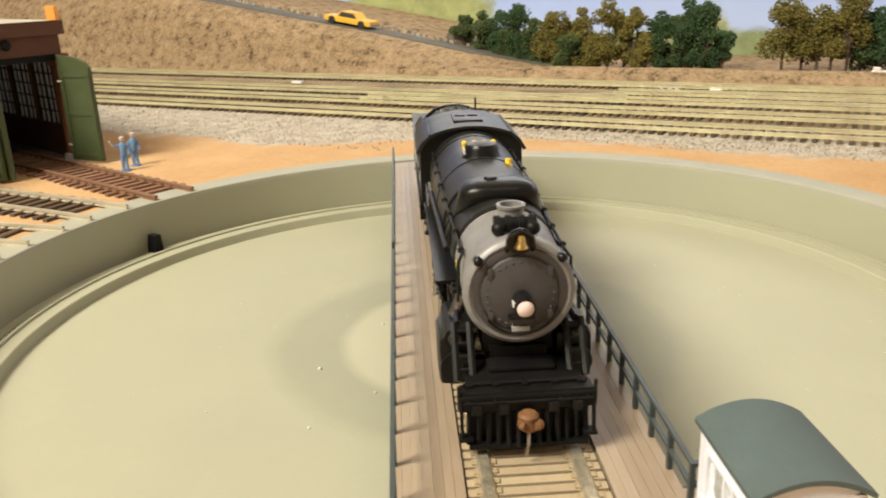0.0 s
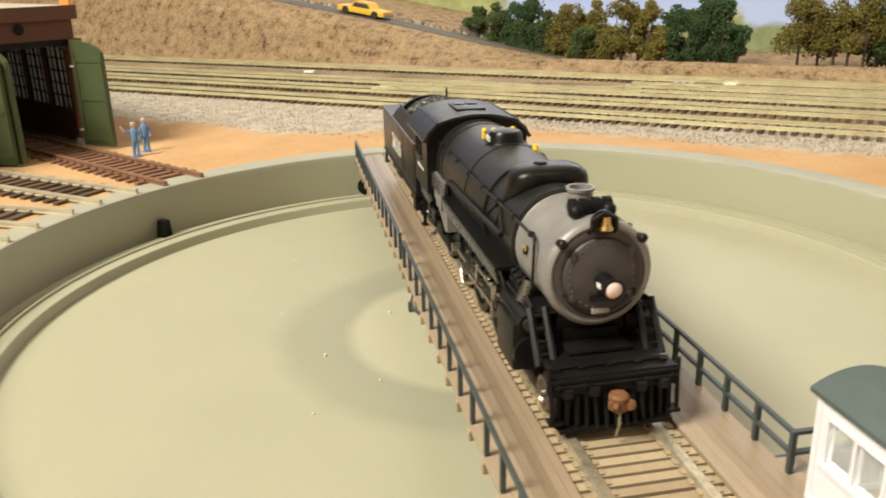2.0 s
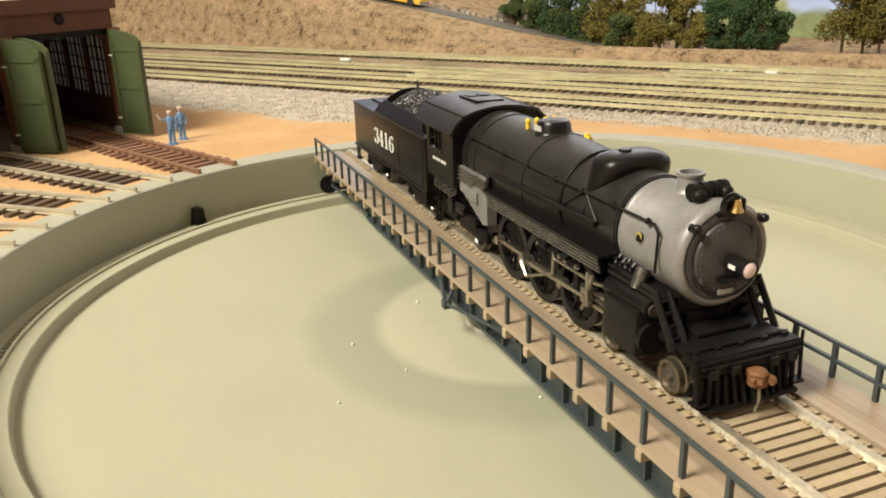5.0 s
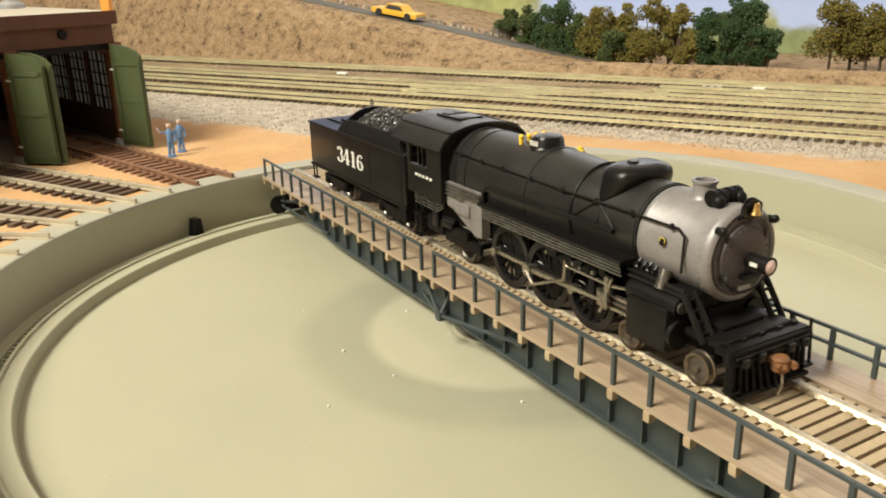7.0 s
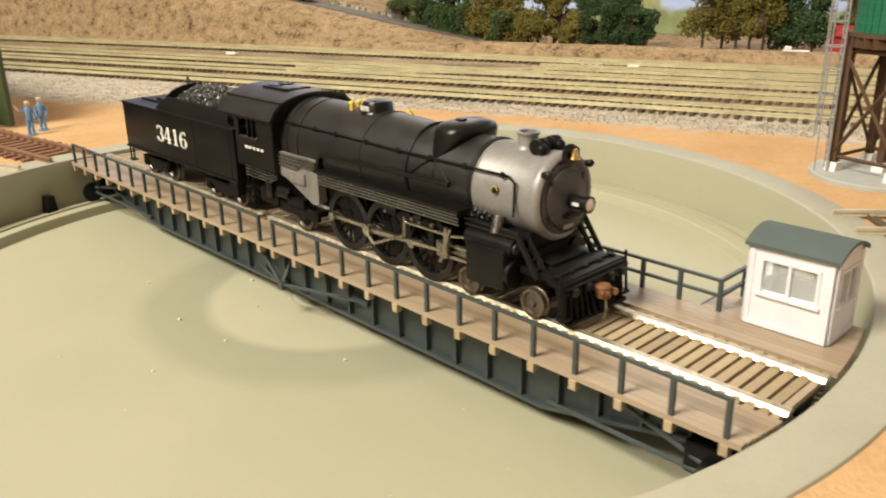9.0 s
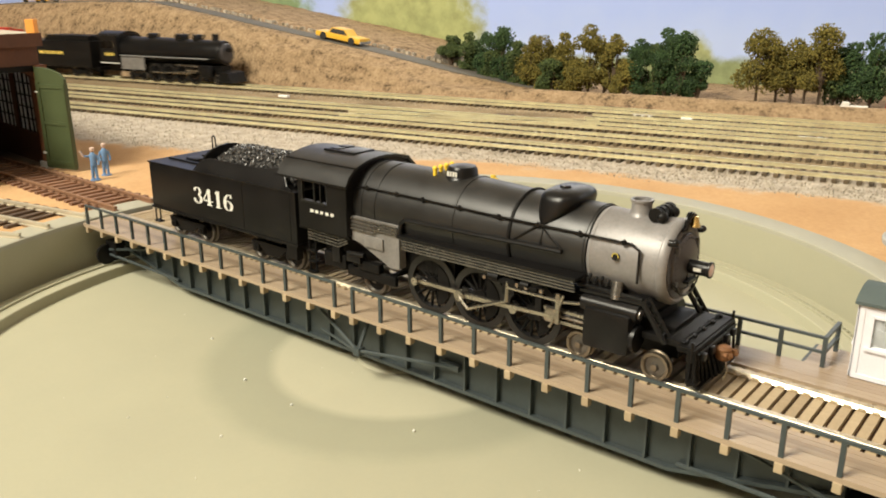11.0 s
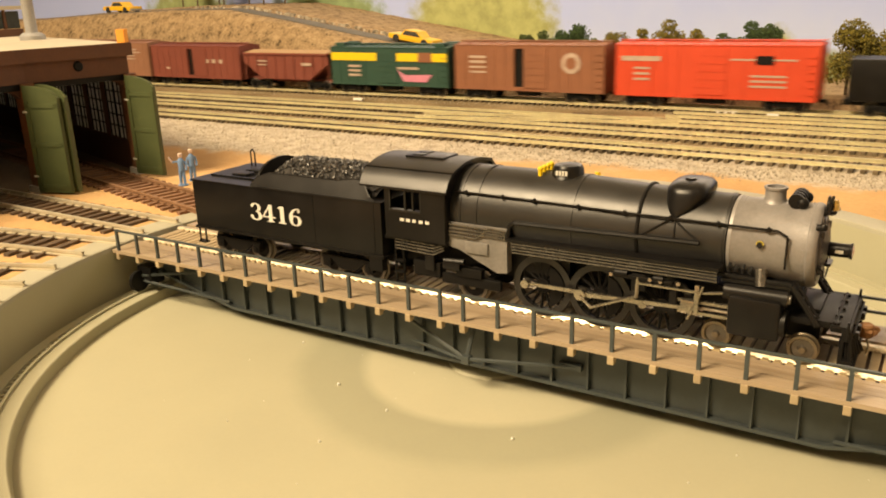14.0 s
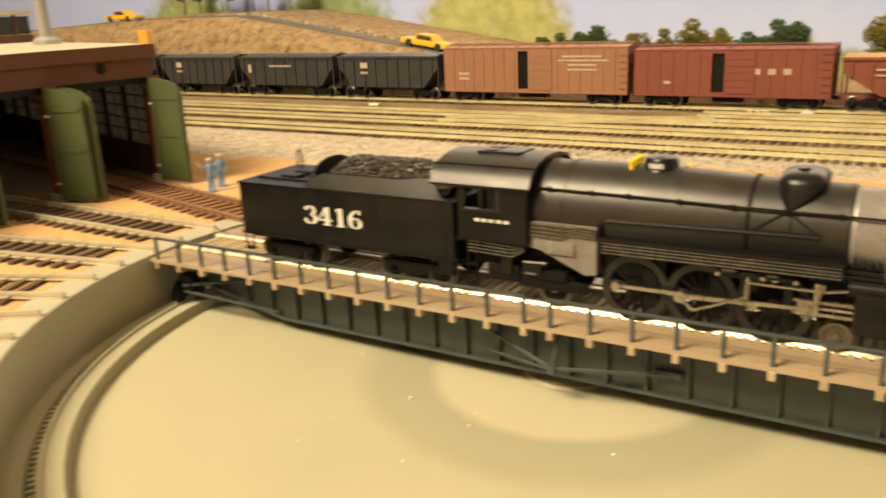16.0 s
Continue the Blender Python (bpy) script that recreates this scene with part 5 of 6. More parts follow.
def tender():
    t = thing("tender", "black locomotive tender heaped with coal, white number", "tender")
    y = 15.5
    body = part("body", box(bmesh.new(), -114.6, -30.6, -y, y, 11.6, 28.9, 0.5), BLACK, t, "black riveted tender tank")
    bm = bmesh.new()
    box(bm, -114.9, -30.4, -y - 0.25, y + 0.25, 28.5, 29.1)
    box(bm, -115.0, -30.2, -y - 0.3, y + 0.3, 10.9, 11.8)
    for s_ in (-1, 1):
        for x in (-58.0, -33.5):
            box(bm, x - 0.12, x + 0.12, min(s_ * y, s_ * (y + 0.12)), max(s_ * y, s_ * (y + 0.12)), 12, 28.5)
    part("seams", bm, BLACK, body, smooth=0)
    part("underframe", box(bmesh.new(), -116, -29, -10, 10, 8.4, 11.2, 0.3), BLACK_DULL, t)
    # coal bunker: sloped side boards with a scooped front
    for s_ in (-1, 1):
        bm = bmesh.new()
        top = [(-86, 29.2), (-84, 32.0), (-79, 33.6), (-50, 33.6), (-43, 34.6), (-39.5, 34.4), (-37.6, 32.4), (-35.6, 30.0), (-33.0, 29.2)]
        skins = []
        for x, z in top:
            k = (z - 29.0) / 5.6
            skins.append([bm.verts.new((x, s_ * yy, zz)) for yy, zz in ((15.2, 28.9), (15.2 - 3.0 * k, z), (14.6 - 3.0 * k, z), (14.4, 28.9))])
        for p, q in zip(skins, skins[1:]):
            for i in range(4):
                j = (i + 1) % 4
                bm.faces.new((p[i], p[j], q[j], q[i]))
        bm.faces.new(skins[0])
        bm.faces.new(skins[-1][::-1])
        part("bunker_side", bm, BLACK, t, smooth=0)
        part("coaming", path_rod(bmesh.new(), [(x, s_ * (14.9 - 3.0 * (z - 29.0) / 5.6), z) for x, z in top], 0.32, 6), BLACK, t)
    pts = []
    for i in range(13):
        a = math.pi * i / 12
        pts.append((12.3 * math.cos(a), 29.0 + 7.8 * math.sin(a)))
    part("bunker_end", prism(bmesh.new(), pts, "x", -86.0, -85.0), BLACK, t)
    r = random.Random(5)
    bm = bmesh.new()
    def heap(x, yy):
        k = max(0.0, 1 - (yy / 12.2) ** 2)
        e = ease(-86, -76, x) * (1 - 0.55 * ease(-52, -36, x))
        return 29.6 + 7.4 * k ** 0.7 * e
    grid = [[bm.verts.new((-85.5 + i * 2.1, -11.8 + j * 1.97, heap(-85.5 + i * 2.1, -11.8 + j * 1.97) - 0.5)) for j in range(13)] for i in range(25)]
    for i in range(24):
        for j in range(12):
            bm.faces.new((grid[i][j], grid[i + 1][j], grid[i + 1][j + 1], grid[i][j + 1]))
    for i in range(1500):
        x, yy = r.uniform(-85, -36), r.uniform(-11.7, 11.7)
        s_ = r.uniform(0.35, 0.85)
        m = Matrix.Translation((x, yy, heap(x, yy) + s_ * 0.1)) @ Euler((r.uniform(0, 6), r.uniform(0, 6), r.uniform(0, 6))).to_matrix().to_4x4() @ Matrix.Diagonal((s_ * 1.2, s_, s_ * 0.8, 1))
        k = [bm.verts.new(m @ Vector(v)) for v in ((1, 0, 0), (-1, 0, 0), (0, 1, 0), (0, -1, 0), (0, 0, 1), (0, 0, -1))]
        for f in ((0, 2, 4), (2, 1, 4), (1, 3, 4), (3, 0, 4), (2, 0, 5), (1, 2, 5), (3, 1, 5), (0, 3, 5)):
            bm.faces.new([k[q] for q in f])
    tagged(part("coal", bm, COAL, t, "heap of shiny black coal lumps", smooth=0), kind="stuff")
    part("water_hatch", box(bmesh.new(), -104, -97, -6, -1, 29.0, 30.2, 0.3), BLACK, t)
    part("water_hatch", box(bmesh.new(), -104, -97, 1, 6, 29.0, 30.2, 0.3), BLACK, t)
    part("deck_rib", box(bmesh.new(), -112, -90, -8.4, -7.6, 29, 29.7), BLACK, t)
    bm = path_rod(bmesh.new(), [(-110.6, 11.0, 29), (-110.6, 11.0, 34.6), (-109.6, 11.0, 35.6), (-108.6, 11.0, 34.6), (-108.6, 11.0, 29)], 0.3)
    part("vent_pipe", bm, BLACK, t)
    bm = bmesh.new()
    for s_ in (-1, 1):
        for x in (-114.0, -111.0):
            rod(bm, (x, s_ * 15.0, 12), (x, s_ * 15.0, 5.5), 0.35, 6)
        box(bm, -114.4, -110.6, min(s_ * 13.8, s_ * 15.8), max(s_ * 13.8, s_ * 15.8), 5.4, 6.0)
        box(bm, -36, -31, min(s_ * 13, s_ * 15.6), max(s_ * 13, s_ * 15.6), 6.4, 11)
    part("step_frame", bm, BLACK_DULL, t)
    wheel = disc_wheel(4.9)
    for x in (-97.5, -47.5):
        bm = bmesh.new()
        for s_ in (-1, 1):
            truck_frame(bm, x, s_ * 11.2, 8.8, 5.2)
        box(bm, x - 3, x + 3, -11, 11, 5, 8.6)
        tr = part("truck", bm, BLACK_DULL, t, "black cast truck")
        for s_ in (-1, 1):
            for dx in (-8.8, 8.8):
                put_mesh("wheel", wheel, tr, mm_pose(x + dx, s_ * 9.2, 5.1, 0, 0, 0 if s_ < 0 else 180))
    for s_ in (-1, 1):
        for i, ch in enumerate("3416"):
            m = mm_pose(-75.2, s_ * 15.55, 20.3, 90, 0, 0 if s_ < 0 else 180) @ mm_pose((i - 1.5) * 5.8 + (0.7 if ch == "1" else 0.4 if ch == "6" else 0), 0, 0)
            digit_me = serif_digit(ch, 6.0, 1.44)
            put_mesh("digit", digit_me, body, m)
    bm = box(bmesh.new(), -119, -115, -1.2, 1.2, 7.4, 9.6, 0.4)
    part("coupler", bm, RUST, t)
    return t


TENDER = tender()


# ---- engine house ----
def engine_house():
    t = thing("engine_house", "brown engine house with open green doors and pale roof", "roundhouse")
    R0, R1 = 275.0, 560.0
    angles = [136.3 + 11.25 * i for i in range(7)]

    def pol(r, a, z=0):
        return (r * math.cos(radians(a)), r * math.sin(radians(a)), z)

    def slab(bm, a0, a1, r0, r1, z0, z1):
        v = [bm.verts.new(pol(r, a, z)) for z in (z0, z1) for r, a in ((r0, a0), (r1, a0), (r1, a1), (r0, a1))]
        for f in ((3, 2, 1, 0), (4, 5, 6, 7), (0, 1, 5, 4), (1, 2, 6, 5), (2, 3, 7, 6), (3, 0, 4, 7)):
            bm.faces.new([v[i] for i in f])
        return bm
    leaf_h = 52.5
    door_bm = bmesh.new()
    arch = [(0, 0), (20.0, 0), (20.0, 47.0), (17, 49.6), (12, 51.4), (6, 52.4), (0, 52.6)]
    prism(door_bm, arch, "y", -0.9, 0.9)
    leaf_me = mesh_of("door", door_bm, DOOR_GREEN, 0)
    trim_bm = bmesh.new()
    for z in (3.0, 24.0, 43.0):
        box(trim_bm, 0.6, 19.4, -1.3, 1.3, z - 1.0, z + 1.0)
    for x in (1.4, 18.6):
        box(trim_bm, x - 1.2, x + 1.2, -1.3, 1.3, 1.0, 45)
    trim_me = mesh_of("door_brace", trim_bm, DOOR_GREEN, 0)
    brace_bm = bmesh.new()
    rod(brace_bm, (2, -1.0, 5), (18, -1.0, 22), 0.6, 4)
    rod(brace_bm, (2, -1.0, 26), (18, -1.0, 41), 0.6, 4)
    brace_me = mesh_of("diagonal_brace", brace_bm, DOOR_GREEN, 0)
    hinge_bm = bmesh.new()
    for z in (8, 40):
        box(hinge_bm, -1.2, 1.4, -1.5, 1.5, z - 0.4, z + 0.4)
    hinge_me = mesh_of("hinge", hinge_bm, LETTER, 0)
    for i, a in enumerate(angles):
        pil = part("pilaster", slab(bmesh.new(), a - 0.62, a + 0.62, R0 - 3.0, R0 + 5, 0, 54), PILASTER, t, "red-brown brick pilaster", smooth=0)
        part("footing", slab(bmesh.new(), a - 0.95, a + 0.95, R0 - 4.5, R0 + 5.5, -0.5, 3.0), CONCRETE, t, smooth=0)
        if i + 1 < len(angles):
            b = angles[i + 1]
            part("front_wall", slab(bmesh.new(), a, b, R0 - 1.5, R0 + 3, 54.0, 67.6), BRICK_BROWN, t, smooth=0)
            mid = (a + b) / 2
            x, y, _ = pol(R0 - 2.4, mid)
            m = Matrix.Translation(Vector((x, y, 60.0))) @ Matrix.Rotation(radians(mid), 4, "Z") @ Matrix.Rotation(radians(-90), 4, "Y")
            part("vent_cap", lathe(bmesh.new(), [(0, 0), (2.6, 0), (2.6, 0.8), (1.9, 1.4), (0, 1.4)], m, 16), BLACK_DULL, t)
            # open door leaves, swung out from both jambs
            for jam, swing in ((a + 0.75, 180 + a + 20.5), (b - 0.75, 180 + b + 9.0)):
                x, y, _ = pol(R0 - 4.2, jam)
                flip = jam > mid
                m = mm_pose(x, y, 0.8, 0, 0, swing)
                leaf = put_mesh("door", leaf_me, t, m, "green boarded door leaf standing open")
                put_mesh("door_brace", trim_me, leaf, Matrix())
                put_mesh("diagonal_brace", brace_me, leaf, mm_pose(0, 0, 0) if flip else mm_pose(0, 1.9, 0))
                put_mesh("hinge", hinge_me, leaf, Matrix())
            half = radians(b - a) / 2 * R0
            for sg in (-1, 1):
                bm = prism(bmesh.new(), [(sg * (half - 2.6), 54.2), (sg * (half - 2.6), 46.5), (sg * (half - 6.0), 49.6), (sg * (half - 11.0), 51.6), (sg * (half - 17.0), 52.6), (sg * 2, 53.0), (sg * 2, 54.2)], "x", -1.2, 2.6)
                part("spandrel", bm, BRICK_BROWN, t, smooth=0, at=pose(0, 0, 0, 0, 0, mid) @ mm_pose(R0 * math.cos(radians(b - a) / 2) + 2.0, 0, 0))
            part("lintel", slab(bmesh.new(), a + 0.6, b - 0.6, R0 - 0.6, R0 + 4, 50.8, 54.0), BLACK_DULL, t, smooth=0)
    a0, a1 = angles[0] - 0.7, angles[-1] + 0.7
    for i in range(len(angles) - 1):
        a, b = angles[i] - (0.55 if i == 0 else 0), angles[i + 1] + (0.9 if i == len(angles) - 2 else 0)
        part("roof", slab(bmesh.new(), a, b, R0 - 3.0, R1 + 5, 67.8, 70.0), ROOF_TAN, t, "pale tan gritty roof panel", smooth=0)
        part("fascia", slab(bmesh.new(), a, b, R0 - 3.3, R0 - 2.8, 63.5, 70.2), BRICK_BROWN, t, smooth=0)
        part("house_floor", slab(bmesh.new(), a, b, R0 + 6, R1, -0.6, 0.35), DARK_FLOOR, t, smooth=0)
        part("rear_wall", slab(bmesh.new(), a, b, R1 - 2, R1 + 2, 0, 67.6), BRICK_BROWN, t, smooth=0)
        # clerestory further back
        part("clerestory_wall", slab(bmesh.new(), a, b, 468, 471, 70, 75), BRICK_BROWN, t, smooth=0)
        for k in range(9):
            c = a + (b - a) * (k + 0.5) / 9
            part("clerestory_window", slab(bmesh.new(), c - (b - a) * 0.042, c + (b - a) * 0.042, 469, 470.4, 75.4, 87), GLASS_DARK, t, smooth=0)
            part("clerestory_mullion", slab(bmesh.new(), c + (b - a) * 0.045, c + (b - a) * 0.064, 468.4, 471, 75, 88), BRICK_BROWN, t, smooth=0)
        part("upper_roof", slab(bmesh.new(), a, b, 464, R1 + 5, 88, 90.5), ROOF_TAN, t, "pale upper roof panel", smooth=0)
    part("side_wall", slab(bmesh.new(), angles[-1] - 0.3, angles[-1] + 0.3, R0 + 5, R1, 0, 67.6), BRICK_BROWN, t, smooth=0)
    # end wall with tall windows, in its own axis along the radius
    m = pose(0, 0, 0, 0, 0, angles[0])
    bays = [(R0 + 12 + i * 30, R0 + 12 + i * 30 + 25) for i in range(9)]
    bm = bmesh.new()
    box(bm, R0 + 5, R1, -1.5, 1.5, 0, 17)
    box(bm, R0 + 5, R1, -1.5, 1.5, 56, 67.6)
    edges = [R0 + 5] + [v for ab in bays for v in ab] + [R1]
    for p, q in zip(edges[::2], edges[1::2]):
        box(bm, p, q, -1.5, 1.5, 17, 56)
    wall = part("end_wall", bm, BRICK_BROWN, t, "brown end wall with tall paned windows", smooth=0, at=m)
    for p, q in bays:
        win = part("window", B(p - 0.6, q + 0.6, -1.9, 1.9, 15.8, 17.0), BRICK_BROWN, t, "tall window with dark metal bars", smooth=0, at=m)
        for k in range(5):
            x = p + (q - p) * k / 4
            w = 0.9 if k in (0, 2, 4) else 0.35
            part("glazing_bar", B(x - w, x + w, -0.7, 0.7, 17, 56), BLACK_DULL, win, smooth=0)
        for k in range(1, 7):
            z = 17 + 39 * k / 6
            part("glazing_bar", B(p, q, -0.5, 0.5, z - 0.4, z + 0.4), BLACK_DULL, win, smooth=0)
        pane = part("pane", B(p, q, -0.12, 0.12, 17, 56), WINDOW_GREY, win, "grey frosted window glass", smooth=0)
        pane.visible_shadow = False
    # roof furniture
    x, y, _ = pol(R0 + 1, angles[0] + 0.0)
    tagged(part("roof_block", box(bmesh.new(), x - 2.3, x + 2.3, y - 2.3, y + 2.3, 70.0, 77.0, 0.4), ORANGE, smooth=0), "small orange block on the roof corner", "chimney block")
    for r, a in ((388, 138.2), (388, 150.2), (388, 161.5)):
        x, y, _ = pol(r, a)
        s = thing("smoke_jack", "grey metal smoke vent on the roof", "smoke vent", "roof smoke vents", mm_pose(x, y, 70))
        part("base", lathe(bmesh.new(), [(0, -0.2), (7.5, -0.2), (7.5, 2.4), (5, 4.4), (0, 4.4)], seg=28), GREY_METAL, s)
        part("pipe", lathe(bmesh.new(), [(3.6, 4.2), (3.4, 30), (5, 33), (0, 36)], seg=28), GREY_METAL, s)
    return t


engine_house()


def water_tower():
    t = thing("water_tower", "brown timber water tower with a green tank and grey ladder", "water tower", "", mm_pose(201.7, 39.9, 0, 0, 0, -15))
    part("base_slab", lathe(bmesh.new(), [(0, -0.5), (24.5, -0.5), (24.5, 1.2), (24.1, 1.6), (0, 1.6)], seg=48), CONCRETE, t, "round grey concrete base")
    corners = [(-16.4, 0.0), (0.0, -16.4), (16.4, 0.0), (0.0, 16.4)]
    for k, (x, y) in enumerate(corners + [(0.0, 0.0)]):
        m = mm_pose(x, y, 0, 0, 0, 45)
        part("footing", prism(bmesh.new(), [(-2.5, 1.4), (2.5, 1.4), (1.8, 5.0), (-1.8, 5.0)], "y", -2.2, 2.2), WHITE_BLOCK, t, "white footing block", smooth=0, at=m)
        part("leg", box(bmesh.new(), -1.35, 1.35, -1.35, 1.35, 4.9, 47.6, 0.15), TIMBER, t, smooth=0, at=m)
        if k < 4:
            x2, y2 = corners[(k + 1) % 4]
            ex, ey = (x + x2) * 0.05, (y + y2) * 0.05
            part("cross_brace", R((x + ex, y + ey, 9), (x2 + ex, y2 + ey, 44), 0.8, 4), TIMBER, t, smooth=0)
            part("cross_brace", R((x2 + ex, y2 + ey, 9), (x + ex, y + ey, 44), 0.8, 4), TIMBER, t, smooth=0)
            part("sill_beam", R((x, y, 7.0), (x2, y2, 7.0), 0.75, 4), TIMBER, t, smooth=0)
            part("head_beam", R((x, y, 46.4), (x2, y2, 46.4), 1.2, 4), TIMBER, t, smooth=0)
    for k in range(11):
        y = -15.5 + 3.1 * k
        e = math.sqrt(max(4, 17.6 ** 2 - y * y))
        part("joist", box(bmesh.new(), -e, e, y - 0.8, y + 0.8, 47.6, 51.4, 0.1), TIMBER, t, smooth=0)
    part("platform", lathe(bmesh.new(), [(0, 51.3), (17.8, 51.3), (17.8, 52.6), (0, 52.6)], seg=40), TIMBER, t)
    tank = part("tank", lathe(bmesh.new(), [(0, 52.6), (15.6, 52.6), (15.2, 104), (0, 104)], seg=48), TANK_GREEN, t, "green wooden tank")
    for k in range(36):
        a = 2 * math.pi * k / 36
        part("stave", B(-0.4, 0.4, -1.2, 1.2, 52.7, 103.9), TANK_GREEN, tank, smooth=0, at=pose(15.5 * math.cos(a) * MM, 15.5 * math.sin(a) * MM, 0, 0, 0, math.degrees(a)))
    for z in (56, 59.5, 63, 70, 78, 90):
        part("hoop", lathe(bmesh.new(), [(15.7, z - 0.25), (16.2, z - 0.25), (16.2, z + 0.25), (15.7, z + 0.25)], seg=48), TANK_GREEN, tank)
    part("tank_roof", lathe(bmesh.new(), [(18, 103), (18, 104.5), (0, 116)], seg=40), SHED_ROOF, t)
    turn = pose(0, 0, 0, 0, 0, 178)
    lad = None
    for y in (-2.6, 2.6):
        lad_rail = part("ladder" if lad is None else "ladder_rail", R((19.0, y, 1.5), (19.0, y, 98), 0.4, 6), GREY_METAL, lad or t, "" if lad else "grey caged ladder", smooth=0, at=Matrix() if lad else turn)
        lad = lad or lad_rail
    for y in (-2.9, 0.0, 2.9):
        part("cage_bar", R((24.6 if y == 0 else 23.4, y, 1.5 if y > 0 else 14), (24.6 if y == 0 else 23.4, y, 98), 0.28, 5), GREY_METAL, lad, smooth=0)
    for k in range(32):
        z = 4 + k * 2.9
        part("rung", R((19.0, -2.6, z), (19.0, 2.6, z), 0.28, 5), GREY_METAL, lad, smooth=0)
        if k % 3 == 0 and k > 3:
            part("cage_hoop", path_rod(bmesh.new(), [(19.0, -2.6, z), (21, -3.4, z), (23.4, -2.9, z), (24.6, 0, z), (23.4, 2.9, z), (21, 3.4, z), (19.0, 2.6, z)], 0.28, 5), GREY_METAL, lad, smooth=0)


water_tower()


# ---- freight train on the far line ----
def freight_truck(t, x, wheel):
    bm = bmesh.new()
    for s_ in (-1, 1):
        truck_frame(bm, x, s_ * 10.6, 9.5, 4.6)
    box(bm, x - 2.5, x + 2.5, -11, 11, 4.4, 8.4)
    tr = part("truck", bm, BLACK_DULL, t)
    for s_ in (-1, 1):
        for dx in (-9.5, 9.5):
            put_mesh("wheel", wheel, tr, mm_pose(x + dx, s_ * 9.0, 4.8, 0, 0, 0 if s_ < 0 else 180))


CAR_WHEEL = disc_wheel(4.8)


def bars(t, mat, y, rows_):
    for x0, x1, z0, z1 in rows_:
        part("lettering_bar", B(x0, x1, y - 0.08, y + 0.08, z0, z1), mat, t, smooth=0)


def boxcar(length, paint, label, top=47.0, door_gap=True, roof_paint=None):
    t = thing("boxcar", label, "freight car", "freight train cars")
    L, h0, y = length, 9.8, 14.8
    dc, dw = L * 0.5, 11.0
    zt = top - 3.4
    if door_gap:
        body = part("body", B(0, dc - dw, -y, y, h0, zt), paint, t, smooth=0)
        part("side_panel", B(dc - dw * 0.2, L, -y, y, h0, zt), paint, body, smooth=0)
        part("far_side", B(dc - dw, dc - dw * 0.2, -y + 2.5, y, h0, zt), paint, body, smooth=0)
        part("door_header", B(dc - dw, dc - dw * 0.2, -y, -y + 2.5, zt - 2.2, zt), paint, body, smooth=0)
        part("door_sill", B(dc - dw, dc - dw * 0.2, -y, -y + 2.5, h0, h0 + 1.4), paint, body, smooth=0)
    else:
        body = part("body", B(0, L, -y, y, h0, zt), paint, t, smooth=0)
    # a black sheet at the back of the gap paints the shade inside
    if door_gap:
        part("doorway_shade", B(dc - dw + 0.3, dc - dw * 0.25, -y + 2.2, -y + 2.5, h0 + 1.4, zt - 2.2), BLACK_DULL, body, "black sheet in place of the shade inside the door gap", smooth=0)
    for x0 in ((dc - dw * 0.15, dc + dw * 1.7) if door_gap else (dc - dw, dc + dw),):
        door = part("door", B(x0[0], x0[1], -y - 0.8, -y, h0 + 1, zt - 1.4), paint, t, smooth=0)
        for k in range(1, 6):
            z = h0 + 1 + (zt - h0 - 2) * k / 6
            part("door_rib", B(x0[0] + 0.6, x0[1] - 0.6, -y - 1.1, -y - 0.8, z - 0.4, z + 0.4), paint, door, smooth=0)
    bm = bmesh.new()
    n = max(6, int(L / 9.4))
    for i in range(n + 1):
        x = L * i / n
        if abs(x - dc - (4 if door_gap else 0)) > dw * 1.5:
            box(bm, x - 0.35, x + 0.35, -y - 0.45, -y, h0, zt)
    for x in (0.0, L):
        box(bm, x - 0.5, x + 0.5, -y - 0.3, y + 0.3, h0 - 1.5, zt)
        for k in range(5):
            z = h0 + 4 + k * 6
            box(bm, x - 1.0, x + 1.0, -y + 1, y - 1, z - 0.6, z + 0.6)
    box(bm, -0.3, L + 0.3, -y - 0.4, y + 0.4, h0 - 1.6, h0)
    part("ribs", bm, paint, body, smooth=0)
    roof = [(-y - 0.5, zt), (-y - 0.5, zt + 0.7), (0, zt + 2.6), (y + 0.5, zt + 0.7), (y + 0.5, zt)]
    bm = prism(bmesh.new(), roof, "x", -0.8, L + 0.8)
    for i in range(1, 12):
        x = L * i / 12
        prism(bm, [(yy, zz + 0.5) for yy, zz in roof[1:4]] + [(0, zt + 2.0)], "x", x - 0.4, x + 0.4)
    part("roof", bm, roof_paint or paint, t, smooth=0)
    part("roof_walk", B(-1.5, L + 1.5, -2.8, 2.8, zt + 3.0, zt + 3.5), roof_paint or paint, t, smooth=0)
    for k in range(6):
        part("rung", R((L - 6, -y - 0.8, h0 + 3 + 5 * k), (L - 0.5, -y - 0.8, h0 + 3 + 5 * k), 0.25, 5), paint, t, smooth=0)
    bm = bmesh.new()
    rod(bm, (L + 1.4, 5, zt - 12), (L + 1.4, 5, zt + 4), 0.3, 6)
    lathe(bm, [(0, -0.3), (2.6, -0.3), (2.6, 0.3), (0, 0.3)], Matrix.Translation((L + 1.6, 5, zt - 4)) @ ALONG_X, 14)
    part("brake_wheel", bm, paint, t, smooth=0)
    bm = box(bmesh.new(), 4, L - 4, -4, 4, 6.6, h0)
    box(bm, L * 0.42, L * 0.58, -11, -5, 4.2, 8.2, 0.5)
    part("underframe", bm, BLACK_DULL, t, smooth=0)
    for x in (20, L - 20):
        freight_truck(t, x, CAR_WHEEL)
